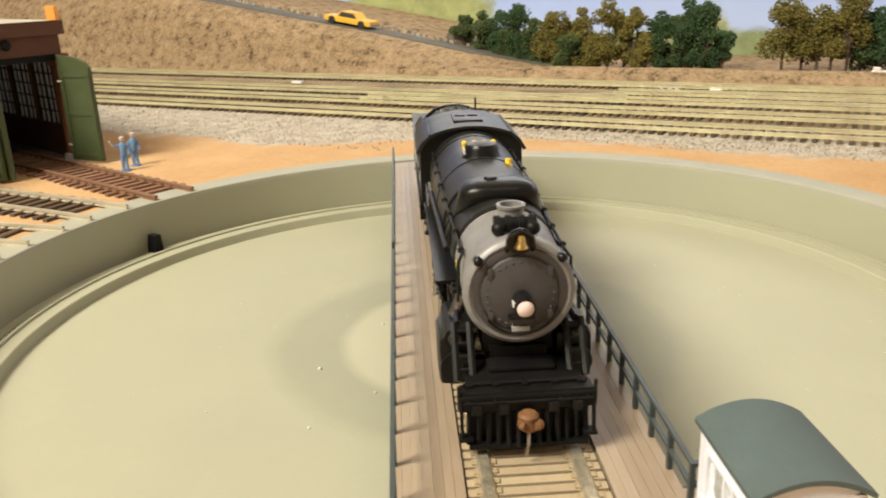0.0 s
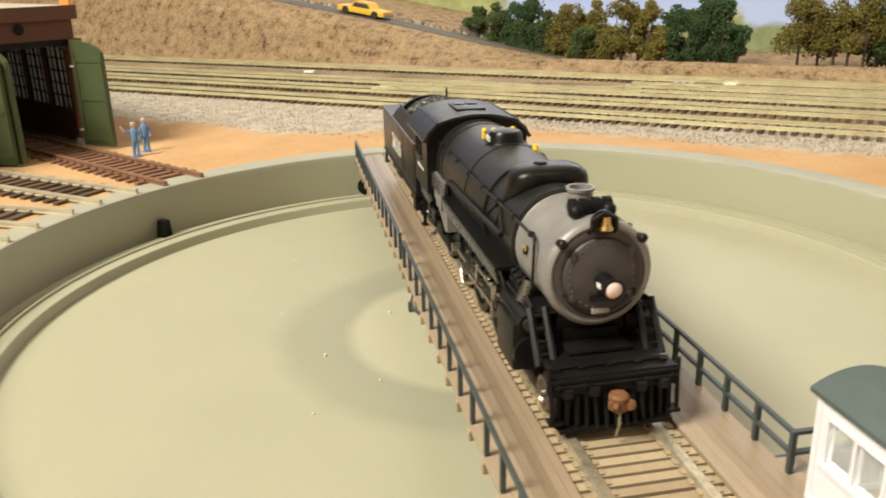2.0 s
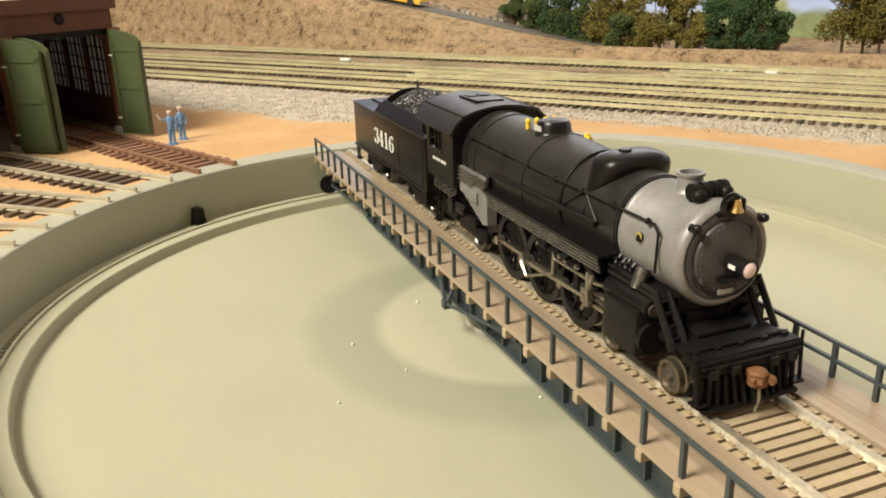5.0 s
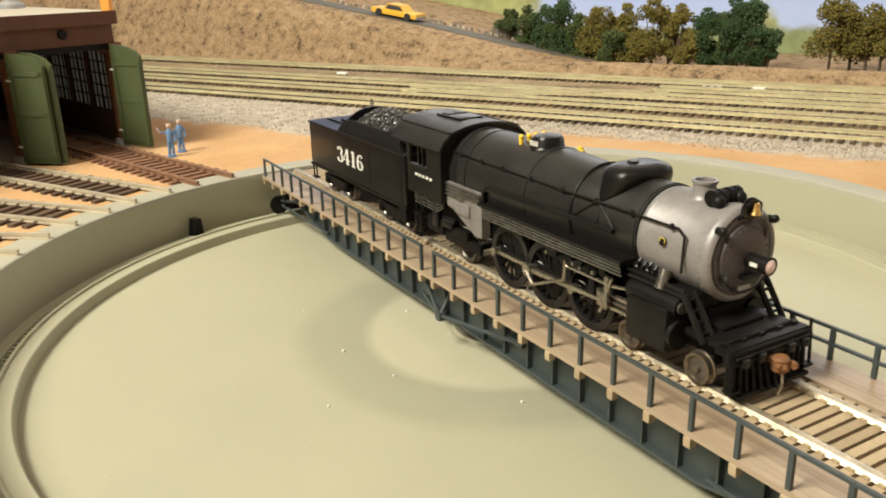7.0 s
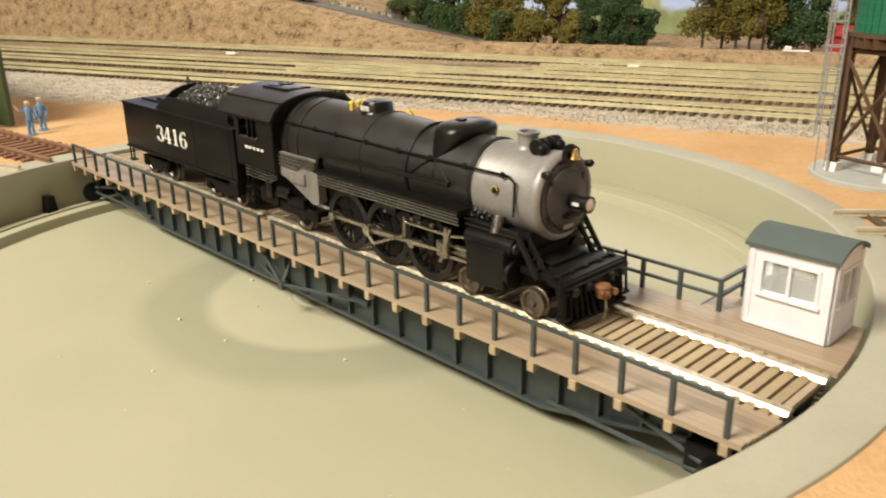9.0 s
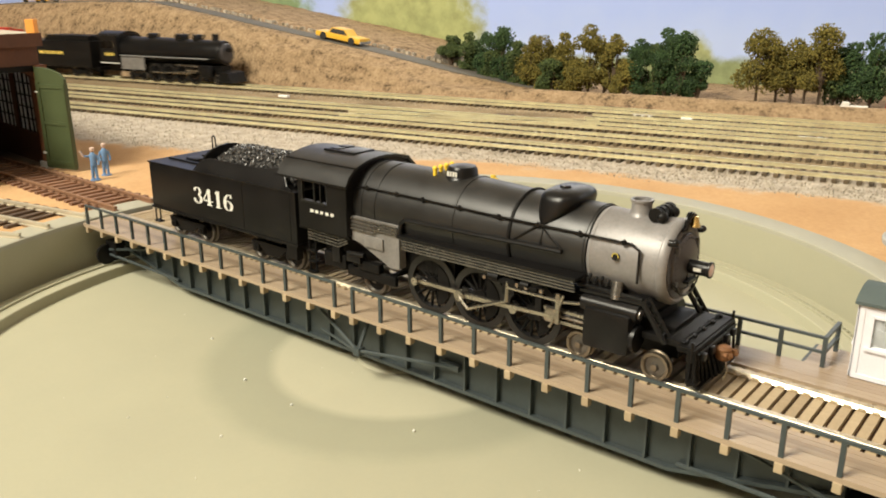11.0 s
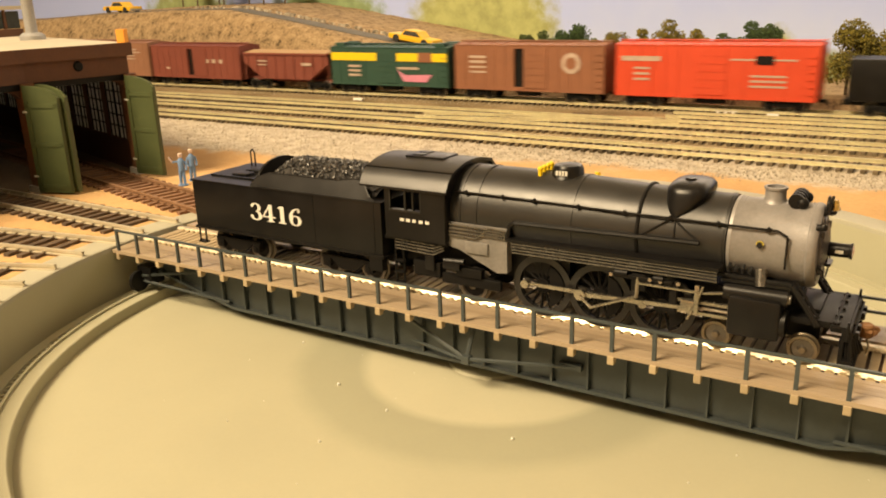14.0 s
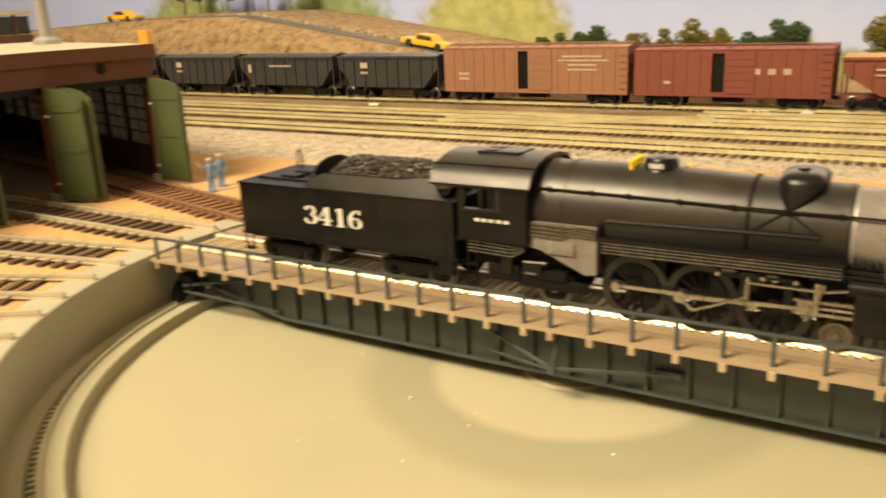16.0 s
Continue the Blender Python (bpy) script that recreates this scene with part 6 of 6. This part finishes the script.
    part("coupler", box(B(-5.5, 0, -1.2, 1.2, 6.6, 9.0), L, L + 5.5, -1.2, 1.2, 6.6, 9.0), BLACK_DULL, t, smooth=0)
    return t


def hopper(length, paint, label, top=36.0, loaded=None, rake=15.0):
    t = thing("hopper_car", label, "freight car", "freight train cars")
    L, y = length, 14.6
    side = [(0, top), (L, top), (L, top - 9), (L - rake, 10.5), (rake, 10.5), (0, top - 9)]
    body = part("body", prism(bmesh.new(), side, "y", -y, y), paint, t, smooth=0)
    bm = bmesh.new()
    for i in range(9):
        x = 6 + (L - 12) * i / 8
        zb = lerp_table(x, [(0, top - 8), (rake, 10.5), (L - rake, 10.5), (L, top - 8)])
        box(bm, x - 0.6, x + 0.6, -y - 1.1, -y, zb, top)
        box(bm, x - 0.6, x + 0.6, y, y + 1.1, zb, top)
    box(bm, -0.4, L + 0.4, -y - 1.3, -y, top - 1.4, top + 0.5)
    box(bm, -0.4, L + 0.4, y, y + 1.3, top - 1.4, top + 0.5)
    box(bm, -0.4, 0.8, -y, y, top - 1.4, top + 0.5)
    box(bm, L - 0.8, L + 0.4, -y, y, top - 1.4, top + 0.5)
    for x in (0.6, L - 0.6):
        for yy in (-y + 1, y - 1):
            rod(bm, (x, yy, top - 9), (x, yy, 9), 0.6, 6)
    box(bm, 0, L, -3.5, 3.5, 7.2, 10.5)
    part("ribs", bm, paint, body, smooth=0)
    r = random.Random(int(L * 10))
    bm = bmesh.new()
    nx = int(L / 4)
    g = [[bm.verts.new((1 + (L - 2) * i / nx, -y + 0.4 + (2 * y - 0.8) * j / 8, top + 0.2 + (2.2 * (1 - (j / 4 - 1) ** 2)) * (0.7 + 0.5 * r.random()))) for j in range(9)] for i in range(nx + 1)]
    for i in range(nx):
        for j in range(8):
            bm.faces.new((g[i][j], g[i + 1][j], g[i + 1][j + 1], g[i][j + 1]))
    part("load", bm, loaded or COAL, t, "heaped load level with the rim", smooth=0)
    for x in (17, L - 17):
        freight_truck(t, x, CAR_WHEEL)
    part("coupler", box(B(-5, 0, -1.2, 1.2, 6.6, 9.0), L, L + 5, -1.2, 1.2, 6.6, 9.0), BLACK_DULL, t, smooth=0)
    return t


LOAD_TAN = island("pale_load", (0.36, 0.22, 0.12), (0.50, 0.34, 0.2))


def road_engine():
    """The engine that pulls the freight train, without its tender."""
    t = thing("freight_engine", "black freight steam engine with yellow cab lettering", "locomotive")
    at = Matrix.Translation((0, 0, 30)) @ ALONG_X
    part("boiler", lathe(bmesh.new(), [(0, 24), (13.2, 24), (13.2, 80), (12.0, 120), (11.8, 158), (11.2, 160), (0, 161)], at, 40), BLACK, t, "black boiler")
    part("smokebox_door", lathe(bmesh.new(), [(9.5, 160.5), (8, 162), (0, 162.8)], at, 32), FACE_GREY, t)
    for x, w in ((60, 9), (98, 11), (122, 6)):
        bm = box(bmesh.new(), x, x + w, -5, 5, 40, 47.0, 1.6)
        part("dome", bm, BLACK, t)
    part("chimney", lathe(bmesh.new(), [(4, 40), (3.2, 42), (3.4, 47.5), (2.5, 47.5), (0, 43)], Matrix.Translation((148, 0, 0)), 24), BLACK, t)
    cab = part("cab", B(27, 28, -15, 15, 17, 44), BLACK, t, smooth=0)
    for s_ in (-1, 1):
        for x0, x1 in ((2, 4), (12, 14), (22, 26.9)):
            part("cab_post", B(x0, x1, s_ * 15 - 0.5, s_ * 15 + 0.5, 31, 39), BLACK, cab, smooth=0)
        part("cab_side", B(2, 26.9, s_ * 15 - 0.5, s_ * 15 + 0.5, 17, 31), BLACK, cab, smooth=0)
        part("cab_header", B(2, 26.9, s_ * 15 - 0.5, s_ * 15 + 0.5, 39, 44), BLACK, cab, smooth=0)
    pts = [(16.4 * math.cos(radians(20 + 14 * i)), 39 + 9.5 * math.sin(radians(20 + 14 * i))) for i in range(11)]
    part("cab_roof", prism(bmesh.new(), pts, "x", -3, 30), BLACK, cab)
    bars(cab, GOLD_LETTER, -15.7, [(9, 11, 24, 27), (12.5, 14.5, 24, 27), (16, 18, 24, 27), (19.5, 21.5, 24, 27)])
    part("cab_line", B(1, 29, -15.8, -15.4, 16.2, 17.2), LETTER, cab, smooth=0)
    for s_ in (-1, 1):
        a, b = min(s_ * 10.5, s_ * 14.8), max(s_ * 10.5, s_ * 14.8)
        part("running_board", B(28, 156, a, b, 24.4, 25.2), BLACK, t, smooth=0)
        part("board_edge", B(30, 150, s_ * 14.9 - 0.1, s_ * 14.9 + 0.1, 24.4, 25.3), GREY_METAL, t, "pale running board edge", smooth=0)
        part("firebox_side", B(29, 62, s_ * 12.9 - 0.6, s_ * 12.9 + 0.6, 11, 25), FIREBOX, t, smooth=0)
        part("cylinder", box(bmesh.new(), 136, 152, a, b, 6.5, 19, 2.0), BLACK, t)
        bm = bmesh.new()
        rod(bm, (70, s_ * 12.5, 9.6), (124, s_ * 12.5, 9.6), 0.8, 8)
        rod(bm, (88, s_ * 13.4, 9.6), (132, s_ * 13.2, 11.5), 0.8, 8)
        box(bm, 118, 137, s_ * 13 - 0.6, s_ * 13 + 0.6, 12.5, 13.6)
        path_rod(bm, [(106, s_ * 13.6, 18), (138, s_ * 13, 17)], 0.6)
        part("rods", bm, STEEL, t)
    tyre, hub, spoke = spoked_wheel(8.8)
    for s_ in (-1, 1):
        for x in (73, 91, 109, 127):
            w = put_mesh("driving_wheel", hub, t, mm_pose(x, s_ * 9.2, 9.0, 0, 0, 0 if s_ < 0 else 180))
            add_spokes(w, spoke, 14)
            put_mesh("tyre", tyre, w, Matrix())
        for x in (40, 56, 156):
            put_mesh("wheel", CAR_WHEEL, t, mm_pose(x, s_ * 9.2, 4.9, 0, 0, 0 if s_ < 0 else 180))
    bm = box(bmesh.new(), 2, 160, -6, 6, 8, 18)
    for s_ in (-1, 1):
        truck_frame(bm, 48, s_ * 10.6, 8, 4.8)
    part("frame", bm, BLACK_DULL, t, smooth=0)
    part("pilot", prism(bmesh.new(), [(158, 3), (174, 2.5), (171, 12), (160, 13)], "y", -12, 12), BLACK_DULL, t, smooth=0)
    part("headlight", rod(bmesh.new(), (160, 0, 33), (166, 0, 33), 2.3, 20), BLACK, t)
    return t


def road_tender():
    t = thing("freight_tender", "black tender with yellow lettering behind the freight engine", "tender")
    L, y = 128.0, 15.2
    body = part("body", box(bmesh.new(), 0, L, -y, y, 10, 37.5, 0.8), BLACK, t)
    part("coal_bunker", prism(bmesh.new(), [(52, 37), (124, 37), (124, 43), (58, 43)], "y", -12, 12), BLACK_DULL, t, smooth=0)
    for i, w in enumerate((4.2, 3.0, 3.6, 3.0, 3.4, 2.6, 3.6, 3.0)):
        part("lettering_bar", B(46 + i * 5.0, 46 + i * 5.0 + w, -y - 0.1, -y + 0.1, 23.0, 26.2), GOLD_LETTER, body, smooth=0)
    part("underframe", B(-3, L + 3, -9, 9, 7, 10.4), BLACK_DULL, t, smooth=0)
    for x in (24, L - 24):
        freight_truck(t, x, CAR_WHEEL)
    return t


def freight_train():
    """Each car with its distance behind the red car's rear end."""
    train = []
    red = boxcar(141, CAR_RED, "bright red boxcar with white lettering bars", 48.5, False)
    bars(red, FADED, -15.2, [(4, 34, 34, 37.5), (14, 26, 28, 29.6), (14, 26, 24, 25.6), (14, 26, 20, 21.6), (84, 128, 35.2, 36.4), (98, 122, 24, 25.4), (98, 122, 20.5, 22), (98, 122, 17, 18.4)])
    part("emblem", B(101, 113, -15.4, -15.1, 32.6, 38.6), BLACK_DULL, red, "dark square emblem", smooth=0)
    train.append((red, 0))
    brown = boxcar(133, CAR_BROWN, "brown boxcar with an open door and round white emblem", 47.5)
    bars(brown, FADED, -15.2, [(14, 30, 34, 36), (14, 30, 30, 32), (14, 30, 26, 27.5), (14, 30, 22, 23.5)])
    part("emblem", rod(bmesh.new(), (106, -15.4, 31), (106, -15.0, 31), 8.0, 36), FADED, brown, "round white emblem")
    part("emblem_core", rod(bmesh.new(), (106, -15.6, 31), (106, -15.2, 31), 4.6, 30), CAR_BROWN, brown, "brown emblem centre")
    train.append((brown, -143))
    green = boxcar(128, CAR_GREEN, "dark green refrigerator car with a yellow stripe", 44.5, False)
    part("stripe", B(0.6, 127.4, -15.5, -15.2, 30.0, 37.0), YELLOW, green, "broad yellow stripe", smooth=0)
    part("emblem", B(98, 112, -15.8, -15.4, 29.5, 37.6), CAR_BROWN, green, "brown shield on the stripe", smooth=0)
    bars(green, FADED, -15.3, [(20, 34, 24, 26), (20, 34, 20, 22), (20, 34, 16, 18), (74, 98, 23, 25)])
    part("picture_panel", prism(bmesh.new(), [(76, 22), (84, 18), (112, 19), (106, 12.5), (82, 12.5)], "y", -15.5, -15.2), PINK, green, "pink and blue painted panel", smooth=0)
    for x in (9, 119):
        for y in (-9, 9):
            part("ice_hatch", box(bmesh.new(), x - 5, x + 5, y - 4, y + 4, 42.0, 45.6, 0.5), CAR_GREEN, green)
    train.append((green, -279))
    hop = hopper(110, CAR_OXIDE, "oxide red hopper car with white marks", 35.0, LOAD_TAN, 24.0)
    bars(hop, FADED, -15.9, [(20, 32, 27, 28.4), (20, 32, 23.5, 24.6), (78, 90, 24, 26.5)])
    train.append((hop, -394))
    ox = boxcar(134, CAR_OXIDE, "oxide red boxcar with a half open door", 44.0)
    bars(ox, FADED, -15.2, [(84, 89, 24, 28), (94, 99, 24, 28), (104, 109, 24, 28), (22, 27, 17, 19)])
    train.append((ox, -534))
    tan = boxcar(160, CAR_TAN, "long faded brown boxcar with an open door", 46.5)
    bars(tan, FADED, -15.2, [(14, 24, 22, 24), (14, 24, 18, 20), (108, 140, 36, 37.5), (104, 146, 33, 34.4), (112, 136, 29.5, 31), (112, 136, 26, 27.4)])
    train.append((tan, -700))
    for k, (L, off) in enumerate(((108, -815), (118, -940), (110, -1058), (110, -1176))):
        h = hopper(L, CAR_BLACK, "black hopper car loaded with coal", 37.0)
        bars(h, FADED, -15.9, [(26, 34, 27, 32), (26, 34, 22, 24)] if k % 2 == 0 else [(12, 16, 22, 30), (40, 68, 28, 29.4)])
        train.append((h, off))
    train.append((road_tender(), 160))
    train.append((road_engine(), 302))
    return train


TRAIN = freight_train()


# ---- trees ----
def tree(u, d, base, height, spread_, mat, label, seed, bare=0.25):
    r = random.Random(seed)
    t = thing("tree", label, "tree", "trees along the backdrop", YARD @ mm_pose(u, d, base - 0.6))
    bm = bmesh.new()
    rod(bm, (0, 0, 0), (r.uniform(-1, 1), 0, height * 0.45), 1.2, 7, 0.8)
    top = Vector((0, 0, height * bare))
    lobes = []
    for i in range(15):
        a = r.uniform(0, 6.28)
        z = height * r.uniform(bare + 0.08, 0.86)
        w = spread_ * (0.95 if z < height * 0.6 else 0.62) * r.uniform(0.3, 0.95)
        c = Vector((w * math.cos(a), w * math.sin(a) * 0.8, z))
        rod(bm, top + Vector((0, 0, r.uniform(-2, 6))), c, 0.6, 5, 0.25)
        lobes.append((c, spread_ * r.uniform(0.42, 0.62)))
    lobes.append((Vector((r.uniform(-1, 1), 0, height * 0.88)), spread_ * 0.42))
    part("trunk", bm, BARK, t)
    verts, faces = [], []
    octa = ((1, 0, 0), (-1, 0, 0), (0, 1, 0), (0, -1, 0), (0, 0, 1), (0, 0, -1))
    tri = ((0, 2, 4), (2, 1, 4), (1, 3, 4), (3, 0, 4), (2, 0, 5), (1, 2, 5), (3, 1, 5), (0, 3, 5))
    for c, rad in lobes:
        for i in range(190):
            v = Vector((r.gauss(0, 1), r.gauss(0, 1), r.gauss(0, 1)))
            v = v.normalized() * rad * r.uniform(0.55, 1.08)
            v.z *= 0.85
            p = c + v
            if p.z > height:
                p.z = height - r.random() * 2
            s_ = r.uniform(0.5, 1.25)
            m = Euler((r.uniform(0, 6), r.uniform(0, 6), r.uniform(0, 6))).to_matrix()
            k = len(verts)
            for o in octa:
                q = p + m @ (Vector(o) * s_ * r.uniform(0.6, 1.2))
                verts.append(q * MM)
            faces += [[k + j for j in f] for f in tri]
    me = bpy.data.meshes.new("crown")
    me.from_pydata(verts, [], faces)
    me.materials.append(mat)
    ob = new("crown", me)
    ob.parent = t


TREES = [(-212, 536, 8, 30, 11, 2), (-178, 530, 6, 24, 9, 1), (-154, 528, 6, 34, 12, 1), (-124, 518, 6, 24, 10, 1), (-99, 528, 6, 36, 9, 1), (-77, 516, 6, 26, 9, 1), (-56, 530, 6, 36, 12, 2), (-14, 524, 6, 26, 9, 0),
         (48, 536, 6, 36, 14, 1), (70, 536, 6, 34, 12, 1), (92, 538, 6, 36, 14, 2),
         (-268, 548, 22, 24, 9, 2), (-246, 545, 16, 32, 11, 2), (-224, 540, 10, 38, 11, 0), (-203, 532, 7, 45, 13, 0), (-186, 528, 6, 36, 10, 2), (-165, 522, 6, 41, 12, 1), (-146, 514, 6, 24, 10, 2),
         (-137, 526, 6, 44, 10, 1), (-112, 522, 6, 50, 13, 1), (-88, 520, 6, 44, 10, 1), (-66, 522, 6, 40, 11, 0), (-44, 524, 6, 48, 12, 0), (-29, 520, 6, 46, 12, 0),
         (34, 522, 6, 47, 16, 1), (60, 530, 6, 42, 13, 1), (82, 520, 6, 52, 15, 1), (103, 536, 6, 40, 13, 0), (119, 526, 6, 47, 14, 0), (150, 540, 6, 45, 15, 1), (180, 530, 6, 50, 15, 0), (212, 540, 6, 44, 15, 1)]
LEAVES = [(LEAF_DARK, "dark green model tree"), (LEAF_OLIVE, "olive brown autumn model tree"), (LEAF_MID, "mid green bushy model tree")]
for i_, (u_, d_, b_, h_, w_, k_) in enumerate(TREES):
    k2_ = (d_ - 38 + 215) / (d_ + 215)
    tree(114 + (u_ - 114) * k2_, d_ - 38, min(b_, 40) - 2.5, h_ * 1.25, w_ * 1.16, LEAVES[k_][0], LEAVES[k_][1], 20 + i_, 0.22 if k_ == 1 and u_ > 0 else 0.05)
for i_, (u_, d_) in enumerate(((-760, 565), (-735, 580), (-705, 560), (-672, 572), (-640, 565), (-618, 580), (-800, 575))):
    tree(u_, d_, 80, 62, 15, LEAF_DARK, "tall dark green model tree on the hill", 70 + i_, 0.3)


# ---- small things ----
def toy_car(u, d, heading, m_up, label):
    t = thing("toy_car", label, "model car", "model cars", YARD @ mm_pose(u, d, m_up) @ heading)
    bm = box(bmesh.new(), -27, 27, -9.5, 9.5, 2.6, 8.0, 1.6)
    part("body", bm, CAR_YELLOW, t)
    cabin_ = prism(bmesh.new(), [(-13, 7.6), (-8, 13.4), (7, 13.4), (13, 7.6)], "y", -7.8, 7.8)
    part("cabin", cabin_, CAR_YELLOW, t, smooth=0)
    for y in (-7.9, 7.9):
        part("side_window", prism(bmesh.new(), [(-10.6, 8.3), (-7.2, 12.6), (6.2, 12.6), (10.6, 8.3)], "y", y - 0.15, y + 0.15), GLASS_DARK, t, smooth=0)
    for x in (-27.3, 27.3):
        part("bumper", B(x - 0.7, x + 0.7, -9, 9, 3, 5), GREY_METAL, t, smooth=0)
    wheel = mesh_of("wheel", lathe(bmesh.new(), [(0, -1.4), (2.0, -1.4), (3.8, -1.2), (3.8, 1.2), (0, 1.4)], Matrix.Rotation(radians(90), 4, "X"), 20), TYRE, 35)
    for x in (-17, 17):
        for y in (-8.6, 8.6):
            put_mesh("wheel", wheel, t, mm_pose(x, y, 3.8))


toy_car(-362, 489, pose(0, 0, 0, 0, 8.8, 0), lerp_table(-362, ROAD_TABLE) + 0.3, "yellow model sedan on the hill road")
toy_car(-815, 489, pose(0, 0, 0, 0, 1.0, 0), lerp_table(-815, ROAD_TABLE) + 0.3, "yellow model sedan on the hill top")


def figurine(x, y, turn, wave):
    bm = bmesh.new()
    lathe(bm, [(0, 0), (3.0, 0), (3.0, 0.5), (0, 0.5)], seg=20)
    for s_ in (-1, 1):
        rod(bm, (0.2 * s_, 1.2 * s_, 0.4), (0, 0.8 * s_, 9.2), 0.85, 8, 1.1)
        box(bm, -0.7, 1.6, 1.2 * s_ - 0.7, 1.2 * s_ + 0.7, 0.4, 1.5, 0.3)
    lathe(bm, [(0, 8.6), (1.9, 8.8), (1.7, 11), (2.2, 14.6), (1.2, 16), (0.8, 16.6), (0, 16.6)], Matrix.Diagonal((0.75, 1, 1, 1)), 14)
    bmesh.ops.create_icosphere(bm, subdivisions=2, radius=1.35, matrix=Matrix.Translation((0, 0, 17.9)))
    lathe(bm, [(1.5, 18.4), (1.3, 19.2), (0, 19.6)], seg=14)
    path_rod(bm, [(0, 2.2, 14.6), (0.4, 2.9, 11.6), (1.2, 2.6, 9.0)], 0.65, 7)
    path_rod(bm, [(0, -2.0, 14.4), (0.8, -4.8, 14.4), (1.0, -6.6, 17.6)] if wave else [(0, -2.2, 14.6), (0.4, -2.9, 11.6), (1.2, -2.4, 9.0)], 0.6, 7)
    me = mesh_of("figurine", bm, BLUE_DOLL, 50)
    me.materials.append(SKIN_PAINT)
    for p in me.polygons:
        c = p.center / MM
        p.material_index = 1 if c.z > 16.4 or math.hypot(c.x, c.y) > 5.6 else 0
    ob = new("figurine", me)
    ob.matrix_basis = (mm_pose(x, y, -0.2, 0, 0, turn) @ Matrix.Diagonal((0.86, 0.86, 0.86, 1)))
    tagged(ob, "small blue painted figurine with one arm raised" if wave else "small blue painted figurine standing", "figurine", "figurines")


figurine(-162.0, 156.5, -68, True)
figurine(-161.0, 168.0, -60, False)


def far_right_things():
    t = thing("red_shed", "small red model shed behind the tracks", "shed", "", YARD @ mm_pose(152, 492, 3.0))
    part("wall", box(bmesh.new(), -22, 22, -10, 10, 0, 16), RED_DEEP, t, smooth=0)
    part("roof", prism(bmesh.new(), [(-12, 15.5), (0, 22), (12, 15.5), (12, 14.6), (0, 21), (-12, 14.6)], "x", -23, 23), RED_DEEP, t, smooth=0)
    part("door", B(-5, 5, -10.5, -9.9, 0, 11), BLACK_DULL, t, smooth=0)
    bm = box(bmesh.new(), -7, 11, -2, 2, 0, 1.8, 0.5)
    box(bm, -6, -1, -2, 2, 1.6, 4.2, 0.7)
    tagged(part("white_block", bm, WHITE_BLOCK, at=YARD @ mm_pose(108, 446, 9.0)), "small white lump beside the track", "block")
    for u, d, w in ((-303, 322, 9), (-28, 398, 8), (-342, 368, 5), (5, 392, 4), (92, 345, 9)):
        bm = box(bmesh.new(), -w, w, -2.2, 2.2, 0, 2.0, 0.5)
        tagged(part("switch_cover", bm, WHITE_BLOCK, at=YARD @ mm_pose(u, d, 0.2)), "pale plastic switch cover beside a rail", "switch cover", "switch covers")
    for u, d in ((-118, 345), (-62, 346)):
        bm = box(bmesh.new(), -7, 7, -3, 3, 0, 2.6, 0.4)
        tagged(part("switch_motor", bm, TIMBER, at=YARD @ mm_pose(u, d, 0.2)), "dark brown switch motor between tracks", "switch motor", "switch motors")


far_right_things()


# ---- movement ----
BRIDGE_ROWS = [(0.0, -87.61), (0.5, -85.46), (1.0, -83.16), (1.5, -81.02), (2.0, -78.9), (2.5, -76.52), (3.0, -74.35), (3.5, -72.22), (4.0, -70.13), (6.5, -58.95), (7.0, -56.9), (7.5, -54.88), (8.0, -52.73), (8.5, -50.65), (9.0, -48.41), (9.5, -46.06), (12.0, -34.83), (12.5, -32.75), (13.0, -30.63), (13.5, -28.12), (13.8, -27.25), (14.0, -27.2), (14.5, -27.15), (15.0, -27.1), (16.0, -27.1)]


def motions():
    for ob in (BRIDGE, CABIN, LOCO, TENDER):
        walk(ob, [(t, pose(0, 0, 0, 0, 0, a)) for t, a in BRIDGE_ROWS])
    for ob, off in TRAIN:
        rows_ = []
        for t in (0.0, 8.4, 8.6, 9.0, 10.0, 11.0, 12.0, 13.0, 14.0, 15.0, 16.0):
            u = -506 + 264 * (max(t, 8.6) - 12.5)
            rows_.append((t, YARD @ mm_pose(u + off, TRACK_D, 3.0)))
        walk(ob, rows_)


motions()
